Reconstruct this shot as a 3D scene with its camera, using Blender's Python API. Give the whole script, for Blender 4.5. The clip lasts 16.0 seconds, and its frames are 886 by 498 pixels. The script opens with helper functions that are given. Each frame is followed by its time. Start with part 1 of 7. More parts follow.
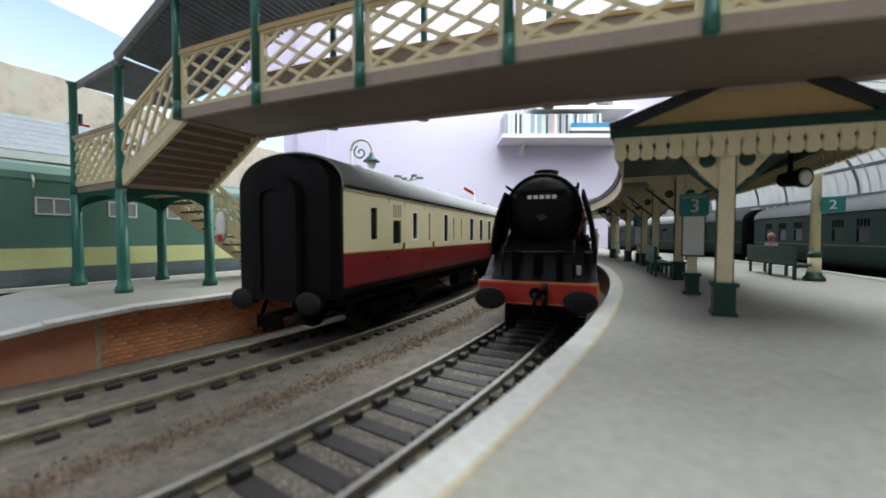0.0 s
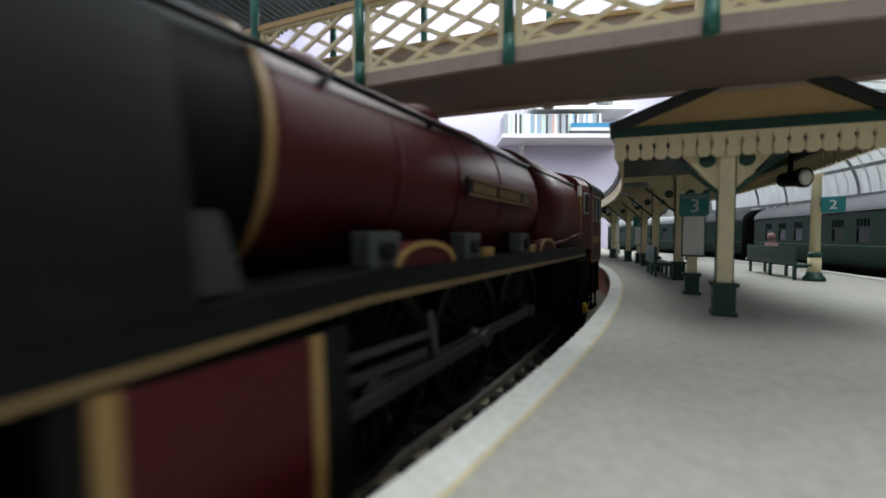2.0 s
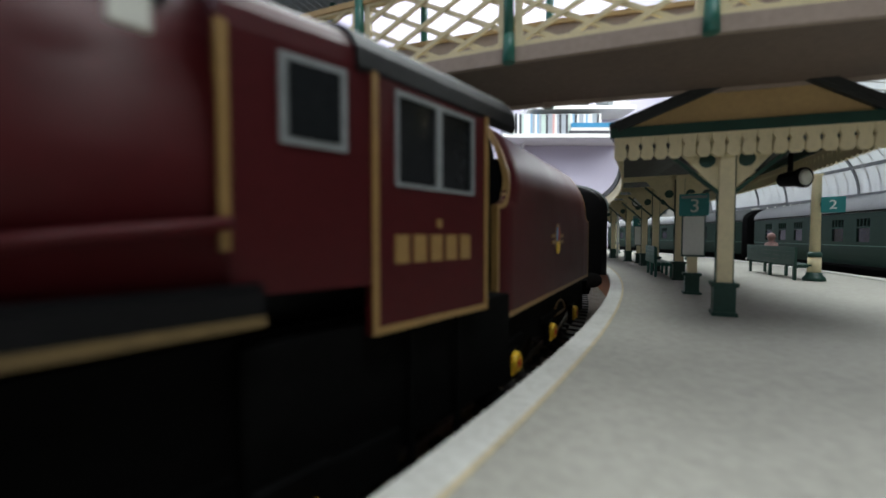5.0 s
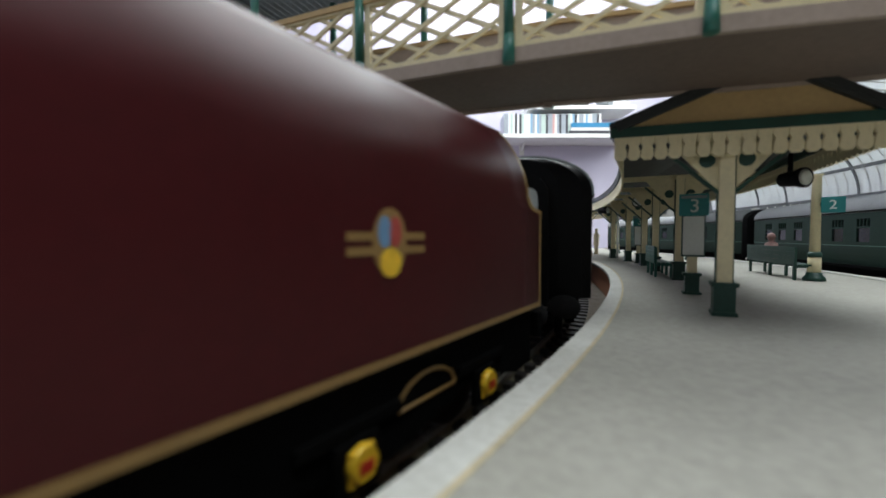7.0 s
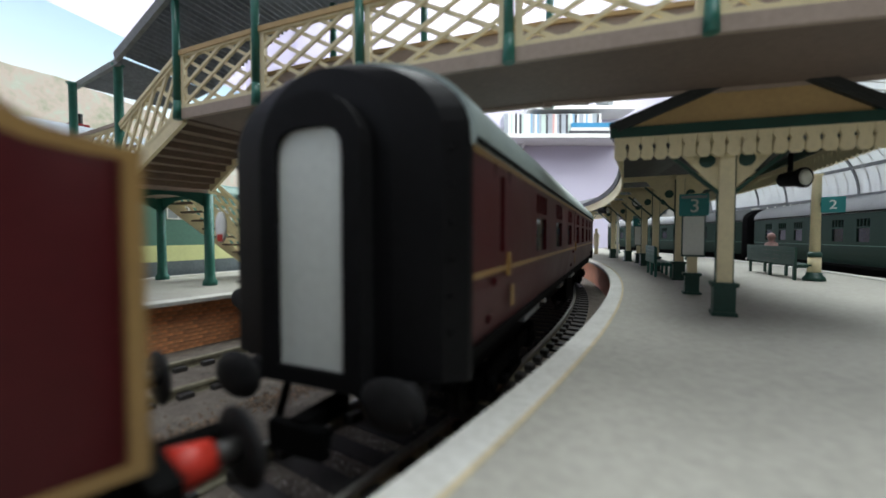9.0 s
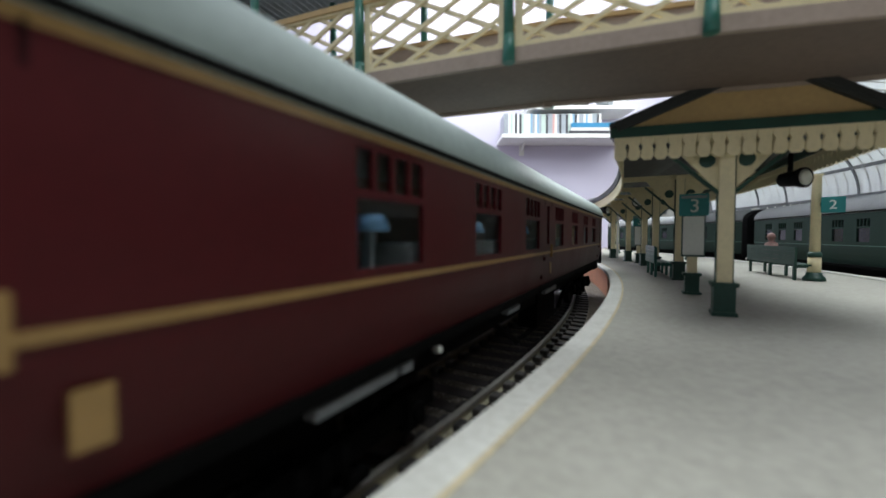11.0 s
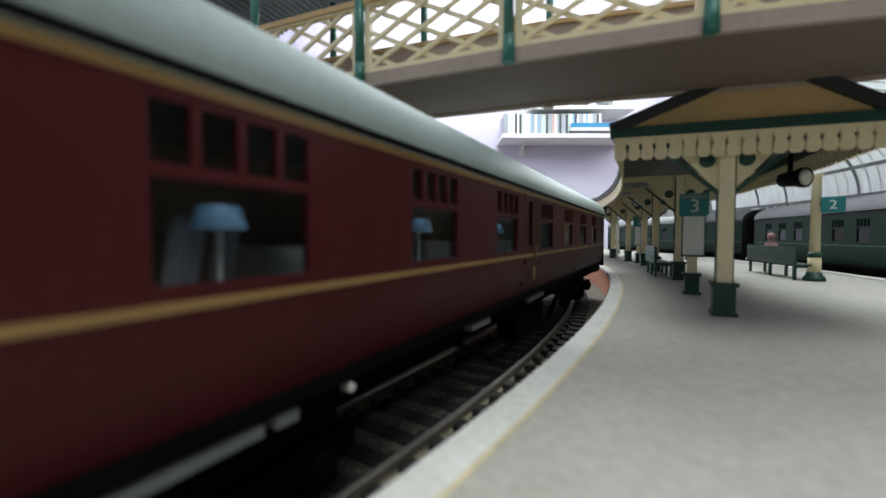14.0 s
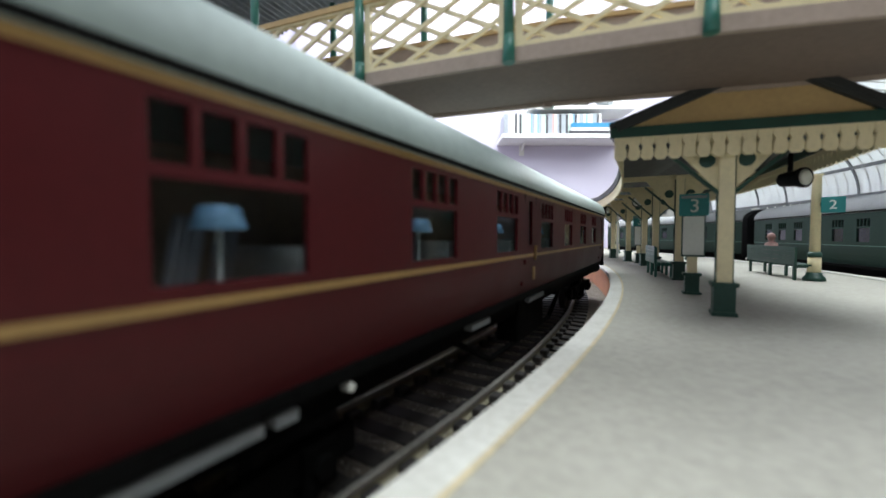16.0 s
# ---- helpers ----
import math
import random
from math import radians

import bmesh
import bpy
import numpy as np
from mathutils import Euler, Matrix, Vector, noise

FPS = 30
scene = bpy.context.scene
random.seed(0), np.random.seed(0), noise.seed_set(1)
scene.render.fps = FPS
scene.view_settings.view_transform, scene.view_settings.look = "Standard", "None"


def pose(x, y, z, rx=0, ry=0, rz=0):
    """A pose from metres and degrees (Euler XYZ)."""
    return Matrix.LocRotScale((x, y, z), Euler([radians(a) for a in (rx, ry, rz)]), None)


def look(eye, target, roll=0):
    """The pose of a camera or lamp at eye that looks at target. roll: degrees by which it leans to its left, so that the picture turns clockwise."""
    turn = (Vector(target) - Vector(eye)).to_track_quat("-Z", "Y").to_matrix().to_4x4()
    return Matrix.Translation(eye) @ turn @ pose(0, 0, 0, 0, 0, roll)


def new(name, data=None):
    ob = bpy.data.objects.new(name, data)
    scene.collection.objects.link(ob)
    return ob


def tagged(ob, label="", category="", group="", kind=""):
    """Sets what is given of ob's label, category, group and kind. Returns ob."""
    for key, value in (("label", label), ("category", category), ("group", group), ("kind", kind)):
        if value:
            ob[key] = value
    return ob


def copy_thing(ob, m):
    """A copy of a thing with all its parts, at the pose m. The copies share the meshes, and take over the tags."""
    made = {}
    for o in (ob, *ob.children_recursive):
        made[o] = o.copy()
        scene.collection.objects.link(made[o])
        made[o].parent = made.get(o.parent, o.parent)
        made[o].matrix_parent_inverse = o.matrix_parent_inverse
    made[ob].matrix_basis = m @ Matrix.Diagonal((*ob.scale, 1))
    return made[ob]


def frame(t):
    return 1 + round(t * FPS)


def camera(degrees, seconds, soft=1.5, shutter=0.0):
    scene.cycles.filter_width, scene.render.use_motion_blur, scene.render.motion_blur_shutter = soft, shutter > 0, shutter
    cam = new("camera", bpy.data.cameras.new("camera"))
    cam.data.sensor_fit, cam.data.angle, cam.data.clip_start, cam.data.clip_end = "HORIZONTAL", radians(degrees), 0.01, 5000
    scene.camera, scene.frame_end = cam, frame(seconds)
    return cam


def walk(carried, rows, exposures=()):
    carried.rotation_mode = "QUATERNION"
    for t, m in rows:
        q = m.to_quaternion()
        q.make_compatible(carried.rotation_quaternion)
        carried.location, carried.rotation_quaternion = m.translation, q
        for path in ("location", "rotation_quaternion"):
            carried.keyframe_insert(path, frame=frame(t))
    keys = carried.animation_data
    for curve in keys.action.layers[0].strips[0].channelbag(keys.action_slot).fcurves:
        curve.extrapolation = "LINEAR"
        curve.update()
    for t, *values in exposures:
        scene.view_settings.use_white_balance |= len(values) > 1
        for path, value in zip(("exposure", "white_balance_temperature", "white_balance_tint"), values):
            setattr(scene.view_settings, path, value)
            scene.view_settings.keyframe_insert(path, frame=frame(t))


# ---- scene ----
import colorsys

# ------------------------------------------------------------------ camera
MM = 0.001
cam = camera(97.57, 16.0, soft=1.6, shutter=0.5)
EYE = pose(0, 0, 31.1 * MM, 90 - 1.98, 0, 0)
walk(cam, [(0, EYE), (16, EYE)],
     [(0, 0.08), (1.2, 0.05), (2.0, 0.08), (6.5, 0.05), (9.0, 0.18), (11.5, 0.15), (14.5, 0.3), (16, 0.6)])
cam.data.dof.use_dof = True
cam.data.dof.focus_distance = 0.28
cam.data.dof.aperture_fstop = 21

# ------------------------------------------------------------------ light
world = bpy.data.worlds.new("daylight")
scene.world = world
world.use_nodes = True
wn = world.node_tree.nodes
sky = wn.new("ShaderNodeTexSky")
sky.sky_type = "NISHITA"
sky.sun_disc = False
sky.sun_elevation = radians(40)
sky.sun_rotation = radians(120)
wn["Background"].inputs["Strength"].default_value = 0.12
world.node_tree.links.new(sky.outputs[0], wn["Background"].inputs["Color"])


def area_lamp(name, eye, target, w, h, watts, colour):
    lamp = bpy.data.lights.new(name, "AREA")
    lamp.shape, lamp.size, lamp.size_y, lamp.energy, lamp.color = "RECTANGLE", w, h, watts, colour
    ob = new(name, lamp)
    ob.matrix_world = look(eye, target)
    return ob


# unseen area lamps: overhead daylight is assumed; rear, west and east are added fills
area_lamp("roof_window_light", (0.35, 1.15, 1.585), (0.35, 1.15, 0), 1.5, 1.5, 49, (0.93, 1.0, 1.0))
# added fill from above for the brick face and left side
area_lamp("rear_roof_window_light", (0.35, -0.6, 1.585), (0.35, -0.6, 0), 0.8, 0.8, 12, (0.93, 1.0, 1.0))
# added fill for the engine front and the coach ends
area_lamp("west_window_light", (-0.97, -0.75, 0.65), (0.0, 0.05, 0.0), 0.9, 0.8, 2, (0.93, 1.0, 1.0))

# added fill to brighten the back scene and the left side
area_lamp("east_window_light", (1.47, 1.05, 0.95), (-0.35, 0.3, 0.05), 0.9, 0.6, 19, (0.93, 1.0, 1.0))

# ------------------------------------------------------------------ materials
MATS = {}


def mat(name, colour, rough=0.5, metal=0.0, var=0.15, scale=120, bump=0.15, fine=900, coat=0.0, hue=None, streak=None, spec=0.5):
    """A painted or natural surface: two scales of mottling, roughness wear and fine relief. Scales are per metre."""
    if name in MATS:
        return MATS[name]
    m = bpy.data.materials.new(name)
    m.use_nodes = True
    nt, nd = m.node_tree, m.node_tree.nodes
    bs = nd["Principled BSDF"]
    tc = nd.new("ShaderNodeTexCoord")
    mp = nd.new("ShaderNodeMapping")
    if streak:
        mp.inputs["Scale"].default_value = streak
    nt.links.new(tc.outputs["Object"], mp.inputs[0])
    n1, n2 = nd.new("ShaderNodeTexNoise"), nd.new("ShaderNodeTexNoise")
    n1.inputs["Scale"].default_value, n1.inputs["Detail"].default_value = scale, 5
    n2.inputs["Scale"].default_value, n2.inputs["Detail"].default_value = fine, 3
    for n in (n1, n2):
        nt.links.new(mp.outputs[0], n.inputs["Vector"])
    mixn = nd.new("ShaderNodeMath")
    mixn.operation = "ADD"
    nt.links.new(n1.outputs["Fac"], mixn.inputs[0])
    nt.links.new(n2.outputs["Fac"], mixn.inputs[1])
    half = nd.new("ShaderNodeMath")
    half.operation, half.inputs[1].default_value = "MULTIPLY", 0.5
    nt.links.new(mixn.outputs[0], half.inputs[0])
    ramp = nd.new("ShaderNodeValToRGB")
    c = Vector(colour)
    alt = Vector(hue) if hue else c
    ramp.color_ramp.elements[0].position, ramp.color_ramp.elements[1].position = 0.32, 0.68
    ramp.color_ramp.elements[0].color = (*[max(0, v * (1 - var)) for v in alt], 1)
    ramp.color_ramp.elements[1].color = (*[min(1, v * (1 + var)) for v in c], 1)
    nt.links.new(half.outputs[0], ramp.inputs[0])
    nt.links.new(ramp.outputs[0], bs.inputs["Base Color"])
    rr = nd.new("ShaderNodeMapRange")
    rr.inputs[3].default_value, rr.inputs[4].default_value = max(0.02, rough - 0.1), min(1, rough + 0.12)
    nt.links.new(n1.outputs["Fac"], rr.inputs[0])
    nt.links.new(rr.outputs[0], bs.inputs["Roughness"])
    bs.inputs["Metallic"].default_value = metal
    bs.inputs["Coat Weight"].default_value = coat
    bs.inputs["Specular IOR Level"].default_value = spec
    if bump:
        b = nd.new("ShaderNodeBump")
        b.inputs["Strength"].default_value, b.inputs["Distance"].default_value = bump, 0.0004
        nt.links.new(half.outputs[0], b.inputs["Height"])
        nt.links.new(b.outputs[0], bs.inputs["Normal"])
    MATS[name] = m
    return m


def island(m, lo=0.7, hi=1.2):
    """Vary a material from piece to piece."""
    nt, nd = m.node_tree, m.node_tree.nodes
    bs = nd["Principled BSDF"]
    old = bs.inputs["Base Color"].links[0].from_socket
    g, o = nd.new("ShaderNodeNewGeometry"), nd.new("ShaderNodeObjectInfo")
    add = nd.new("ShaderNodeMath")
    add.operation = "ADD"
    nt.links.new(g.outputs["Random Per Island"], add.inputs[0])
    nt.links.new(o.outputs["Random"], add.inputs[1])
    fr = nd.new("ShaderNodeMath")
    fr.operation = "FRACT"
    nt.links.new(add.outputs[0], fr.inputs[0])
    mr = nd.new("ShaderNodeMapRange")
    mr.inputs[3].default_value, mr.inputs[4].default_value = lo, hi
    nt.links.new(fr.outputs[0], mr.inputs[0])
    hsv = nd.new("ShaderNodeHueSaturation")
    nt.links.new(mr.outputs[0], hsv.inputs["Value"])
    nt.links.new(old, hsv.inputs["Color"])
    nt.links.new(hsv.outputs[0], bs.inputs["Base Color"])
    return m


def glass(name, colour=(0.9, 0.95, 0.95)):
    m = bpy.data.materials.new(name)
    m.use_nodes = True
    bs = m.node_tree.nodes["Principled BSDF"]
    bs.inputs["Base Color"].default_value = (*colour, 1)
    bs.inputs["Roughness"].default_value = 0.05
    bs.inputs["Transmission Weight"].default_value = 1.0
    bs.inputs["IOR"].default_value = 1.2
    return m


BLACK = mat("loco_black", (0.005, 0.005, 0.006), 0.5, var=0.3, scale=150, bump=0.1, spec=0.12)
SOOT = mat("sooty_black", (0.005, 0.005, 0.006), 0.6, var=0.4, scale=250, bump=0.2, spec=0.04)
UNDER = mat("underframe_black", (0.004, 0.004, 0.004), 0.75, var=0.4, scale=300, bump=0.3, spec=0.04)
MAROON = mat("maroon_paint", (0.054, 0.0047, 0.0068), 0.42, var=0.12, scale=60, bump=0.04, coat=0.0, spec=0.2)
CRIMSON = mat("crimson_paint", (0.22, 0.014, 0.018), 0.35, var=0.12, scale=70, bump=0.05)
CREAMP = mat("coach_cream_paint", (0.6, 0.53, 0.32), 0.4, var=0.08, scale=70, bump=0.05)
BRASS = mat("tarnished_brass", (0.15, 0.1, 0.04), 0.45, metal=0.3, var=0.25, scale=400, bump=0.15)
GOLD = mat("gold_lining", (0.27, 0.16, 0.052), 0.45, var=0.12, scale=300, bump=0.05)
RED = mat("red_beam", (0.55, 0.035, 0.02), 0.4, var=0.12, scale=150, bump=0.05)
ORANGE = mat("orange_lining", (0.62, 0.26, 0.06), 0.45, var=0.12, scale=300, bump=0.05)
YELLOW = mat("axlebox_yellow", (0.8, 0.5, 0.03), 0.4, var=0.15, scale=600, bump=0.1)
STEEL = mat("oily_steel", (0.05, 0.048, 0.045), 0.45, metal=0.4, var=0.2, scale=300, bump=0.1)
BUFFER = mat("buffer_steel", (0.02, 0.02, 0.021), 0.6, metal=0.0, var=0.2, scale=300, bump=0.1, spec=0.15)
RAIL = mat("nickel_rail", (0.34, 0.33, 0.3), 0.48, metal=0.6, var=0.2, scale=200, bump=0.05)
RAILSIDE = mat("painted_rail_side", (0.27, 0.25, 0.175), 0.7, var=0.2, scale=300, bump=0.15, hue=(0.21, 0.185, 0.13))
SLEEPER = island(mat("plastic_sleeper", (0.03, 0.027, 0.026), 0.6, var=0.25, scale=400, bump=0.25), 0.8, 1.3)
BALLAST = mat("grey_ballast", (0.165, 0.14, 0.115), 0.95, var=0.35, scale=350, bump=0.9, fine=1800, hue=(0.115, 0.095, 0.075))
STONES = island(mat("loose_brown_ballast", (0.21, 0.145, 0.1), 0.9, var=0.3, scale=700, bump=0.6), 0.45, 1.5)
FINES = island(mat("fine_grey_ballast", (0.26, 0.24, 0.22), 0.85, var=0.3, scale=700, bump=0.5), 0.4, 1.9)
CONCRETE = mat("platform_grey", (0.335, 0.325, 0.283), 0.85, var=0.12, scale=28, bump=0.35, fine=700, hue=(0.295, 0.285, 0.247))
COPING = mat("white_coping", (0.58, 0.58, 0.54), 0.7, var=0.1, scale=90, bump=0.25, hue=(0.5, 0.49, 0.44))
EDGELINE = mat("ochre_edge", (0.5, 0.42, 0.27), 0.8, var=0.2, scale=150, bump=0.3)
RAMP = mat("grey_asphalt_ramp", (0.36, 0.365, 0.36), 0.85, var=0.1, scale=60, bump=0.3)
MORTAR = mat("brick_mortar", (0.6, 0.44, 0.3), 0.9, var=0.12, scale=300, bump=0.3)
BRICK = island(mat("orange_brick", (0.74, 0.34, 0.16), 0.85, var=0.2, scale=500, bump=0.4, hue=(0.64, 0.27, 0.12)), 0.75, 1.2)
RENDERB = mat("plain_terracotta", (0.64, 0.3, 0.18), 0.85, var=0.12, scale=90, bump=0.3)
CREAM = mat("station_cream", (0.74, 0.64, 0.4), 0.5, var=0.09, scale=130, bump=0.12)
TAN = mat("canopy_tan", (0.47, 0.32, 0.14), 0.6, var=0.1, scale=90, bump=0.12)
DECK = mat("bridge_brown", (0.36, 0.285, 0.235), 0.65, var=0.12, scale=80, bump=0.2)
# deck brown darkened: the shade under the bridge is put into the colour
DECKSHADE = mat("dark_deck_underside", (0.17, 0.125, 0.1), 0.75, var=0.15, scale=60, bump=0.2)
GREEN = mat("station_green", (0.025, 0.15, 0.115), 0.4, var=0.2, scale=200, bump=0.12)
DKGREEN = mat("dark_station_green", (0.009, 0.05, 0.035), 0.45, var=0.2, scale=200, bump=0.12)
SIGN = mat("sign_teal", (0.012, 0.2, 0.2), 0.4, var=0.1, scale=150, bump=0.05)
WHITE = mat("white_paint", (0.8, 0.8, 0.78), 0.5, var=0.05, scale=150, bump=0.08)
POSTER = mat("poster_paper", (0.66, 0.67, 0.62), 0.6, var=0.06, scale=120, bump=0.05)
SLATE = mat("slate_grey", (0.2, 0.21, 0.22), 0.7, var=0.25, scale=160, bump=0.4)
SKIRT = mat("grey_skirt", (0.13, 0.16, 0.175), 0.6, var=0.25, scale=120, bump=0.15)
ROOFGREY = mat("coach_roof_grey", (0.3, 0.365, 0.355), 0.55, var=0.1, scale=100, bump=0.12)
BLUESLATE = mat("blue_slate", (0.3, 0.33, 0.36), 0.75, var=0.2, scale=180, bump=0.4)
DARKTRIM = mat("dark_trim", (0.022, 0.026, 0.026), 0.55, var=0.25, scale=200, bump=0.15)
PALEROOF = mat("pale_roof_grey", (0.36, 0.37, 0.38), 0.55, var=0.12, scale=100, bump=0.12)
BRGREEN = mat("loco_green", (0.085, 0.19, 0.15), 0.38, var=0.12, scale=70, bump=0.05)
DARKROOF = mat("weathered_roof_grey", (0.2, 0.21, 0.21), 0.6, var=0.15, scale=100, bump=0.12)
SRGREEN = mat("coach_green", (0.011, 0.032, 0.023), 0.5, var=0.12, scale=70, bump=0.05, spec=0.15)
LIME = mat("lime_band", (0.6, 0.63, 0.3), 0.45, var=0.08, scale=90, bump=0.05)
GLASSDK = mat("dark_glazing", (0.012, 0.014, 0.016), 0.12, var=0.2, scale=60, bump=0.0, spec=0.25)
CURTAIN = mat("pale_curtain", (0.2, 0.22, 0.27), 0.8, var=0.15, scale=400, bump=0.3, streak=(4, 4, 0.3))
GANGDOOR = mat("pale_gangway_door", (0.76, 0.81, 0.78), 0.55, var=0.06, scale=100, bump=0.08)
RUBBER = mat("gangway_rubber", (0.007, 0.007, 0.008), 0.75, var=0.3, scale=300, bump=0.25, spec=0.15)
LILAC = mat("lilac_wall", (0.63, 0.595, 0.725), 0.85, var=0.02, scale=3, bump=0.05, fine=120)
CEIL = mat("white_ceiling", (0.8, 0.8, 0.8), 0.9, var=0.02, scale=3, bump=0.05, fine=120)
# dark colour of two unseen walls, chosen to cut bounced light
DARKWALL = mat("dark_panelling", (0.06, 0.05, 0.045), 0.7, var=0.2, scale=6, bump=0.1, fine=60)
CARPET = mat("room_carpet", (0.25, 0.22, 0.2), 0.95, var=0.15, scale=30, bump=0.4)
BOARD = mat("baseboard_brown", (0.16, 0.13, 0.1), 0.9, var=0.2, scale=60, bump=0.3)
PLY = mat("stair_brown", (0.2, 0.145, 0.105), 0.7, var=0.15, scale=150, bump=0.2)
STONEP = mat("figure_coat", (0.62, 0.52, 0.36), 0.7, var=0.1, scale=400, bump=0.1)
FIGGREY = mat("figure_grey", (0.2, 0.2, 0.2), 0.7, var=0.2, scale=400, bump=0.1)
SEATED = mat("figure_rose", (0.3, 0.17, 0.16), 0.7, var=0.3, scale=500, bump=0.1)
FIGRED = mat("figure_red", (0.4, 0.06, 0.05), 0.7, var=0.2, scale=400, bump=0.1)
BLUEP = mat("crest_blue", (0.15, 0.3, 0.5), 0.5, var=0.1, scale=400, bump=0.0)
LUB = mat("lubricator_grey", (0.035, 0.04, 0.045), 0.5, var=0.2, scale=300, bump=0.15)
IRON = mat("grey_iron", (0.22, 0.24, 0.25), 0.5, var=0.15, scale=200, bump=0.1)
BLUECASE = mat("blue_case", (0.03, 0.22, 0.42), 0.4, var=0.1, scale=30, bump=0.0)
CLEAR = glass("clear_glazing")

# ------------------------------------------------------------------ mesh tools, all in millimetres
CX, CY, RT = -566.2, 431.9, 666.0
A0 = math.atan2(-CY, -CX)
PZ = 11.9


def arc(s, off=0.0, z=0.0):
    """A point by its way along the line from the camera, its offset towards the main platform, and its height."""
    a = s / RT + A0
    return Vector((CX + (RT + off) * math.cos(a), CY + (RT + off) * math.sin(a), z))


def heading(s):
    """Degrees of the direction in which s grows."""
    return math.degrees(s / RT + A0) + 90


def mpose(p, rz=0, rx=0, ry=0):
    return pose(p[0] * MM, p[1] * MM, p[2] * MM, rx, ry, rz)


def box(bm, x0, x1, y0, y1, z0, z1, m=None, bev=0.0):
    vs = [bm.verts.new(v) for v in ((x0, y0, z0), (x1, y0, z0), (x1, y1, z0), (x0, y1, z0), (x0, y0, z1), (x1, y0, z1), (x1, y1, z1), (x0, y1, z1))]
    fs = [bm.faces.new([vs[i] for i in f]) for f in ((3, 2, 1, 0), (4, 5, 6, 7), (0, 1, 5, 4), (1, 2, 6, 5), (2, 3, 7, 6), (3, 0, 4, 7))]
    if bev:
        r = bmesh.ops.bevel(bm, geom=list({e for f in fs for e in f.edges}), offset=bev, segments=2, affect="EDGES", profile=0.7)
        vs = list({v for f in r["faces"] for v in f.verts} | {v for v in vs if v.is_valid})
    if m is not None:
        bmesh.ops.transform(bm, matrix=m, verts=vs)
    return vs


def bar(bm, p, q, w, h, up=(0, 0, 1)):
    """A straight bar of rectangular section from p to q."""
    p, q = Vector(p), Vector(q)
    d = (q - p).normalized()
    side = d.cross(Vector(up)).normalized() * (w / 2)
    top = side.cross(d).normalized() * (h / 2)
    vs = [bm.verts.new(c + a * side + b * top) for c in (p, q) for a, b in ((-1, -1), (1, -1), (1, 1), (-1, 1))]
    for f in ((3, 2, 1, 0), (4, 5, 6, 7), (0, 1, 5, 4), (1, 2, 6, 5), (2, 3, 7, 6), (3, 0, 4, 7)):
        bm.faces.new([vs[i] for i in f])


def cyl(bm, p, q, r0, r1=None, n=16, caps=True):
    r1 = r0 if r1 is None else r1
    p, q = Vector(p), Vector(q)
    d = (q - p).normalized()
    u = d.orthogonal().normalized()
    v = d.cross(u)
    rings = [[bm.verts.new(c + r * (math.cos(k * math.tau / n) * u + math.sin(k * math.tau / n) * v)) for k in range(n)] for c, r in ((p, r0), (q, r1))]
    for k in range(n):
        bm.faces.new((rings[0][k], rings[0][(k + 1) % n], rings[1][(k + 1) % n], rings[1][k])).smooth = True
    if caps:
        bm.faces.new(rings[0][::-1])
        bm.faces.new(rings[1])


def lathe(bm, prof, n=24, m=None, sx=1.0, sy=1.0):
    """Turn a profile of (radius, height) about the z axis."""
    m = m or Matrix()
    rings = []
    for r, z in prof:
        rings.append([bm.verts.new(m @ Vector((sx * r * math.cos(k * math.tau / n), sy * r * math.sin(k * math.tau / n), z))) for k in range(n)])
    for a, b in zip(rings, rings[1:]):
        for k in range(n):
            bm.faces.new((a[k], a[(k + 1) % n], b[(k + 1) % n], b[k])).smooth = True
    bm.faces.new(rings[0][::-1])
    bm.faces.new(rings[-1])


def prism(bm, poly, vec, smooth=False):
    """A flat outline pushed along a vector."""
    vec = Vector(vec)
    a = [bm.verts.new(Vector(p)) for p in poly]
    b = [bm.verts.new(Vector(p) + vec) for p in poly]
    n = len(a)
    bm.faces.new(a[::-1])
    bm.faces.new(b)
    for k in range(n):
        bm.faces.new((a[k], a[(k + 1) % n], b[(k + 1) % n], b[k])).smooth = smooth


def tube(bm, pts, r, n=8):
    pts = [Vector(p) for p in pts]
    for a, b in zip(pts, pts[1:]):
        cyl(bm, a, b, r, r, n)


def sweep(bm, s0, s1, prof, step=8.0, close=True):
    """A closed profile of (offset, height) carried along the curve of the line."""
    n = max(2, int(abs(s1 - s0) / step))
    rings = [[bm.verts.new(arc(s0 + (s1 - s0) * k / n, o, z)) for o, z in prof] for k in range(n + 1)]
    m = len(prof)
    for a, b in zip(rings, rings[1:]):
        for k in range(m if close else m - 1):
            bm.faces.new((a[k], a[(k + 1) % m], b[(k + 1) % m], b[k]))
    if close:
        bm.faces.new(rings[0])
        bm.faces.new(rings[-1][::-1])


def loft(bm, rings, smooth=True, caps=True):
    vr = [[bm.verts.new(Vector(p)) for p in r] for r in rings]
    n = len(vr[0])
    for a, b in zip(vr, vr[1:]):
        for k in range(n):
            bm.faces.new((a[k], a[(k + 1) % n], b[(k + 1) % n], b[k])).smooth = smooth
    if caps:
        bm.faces.new(vr[0][::-1])
        bm.faces.new(vr[-1])


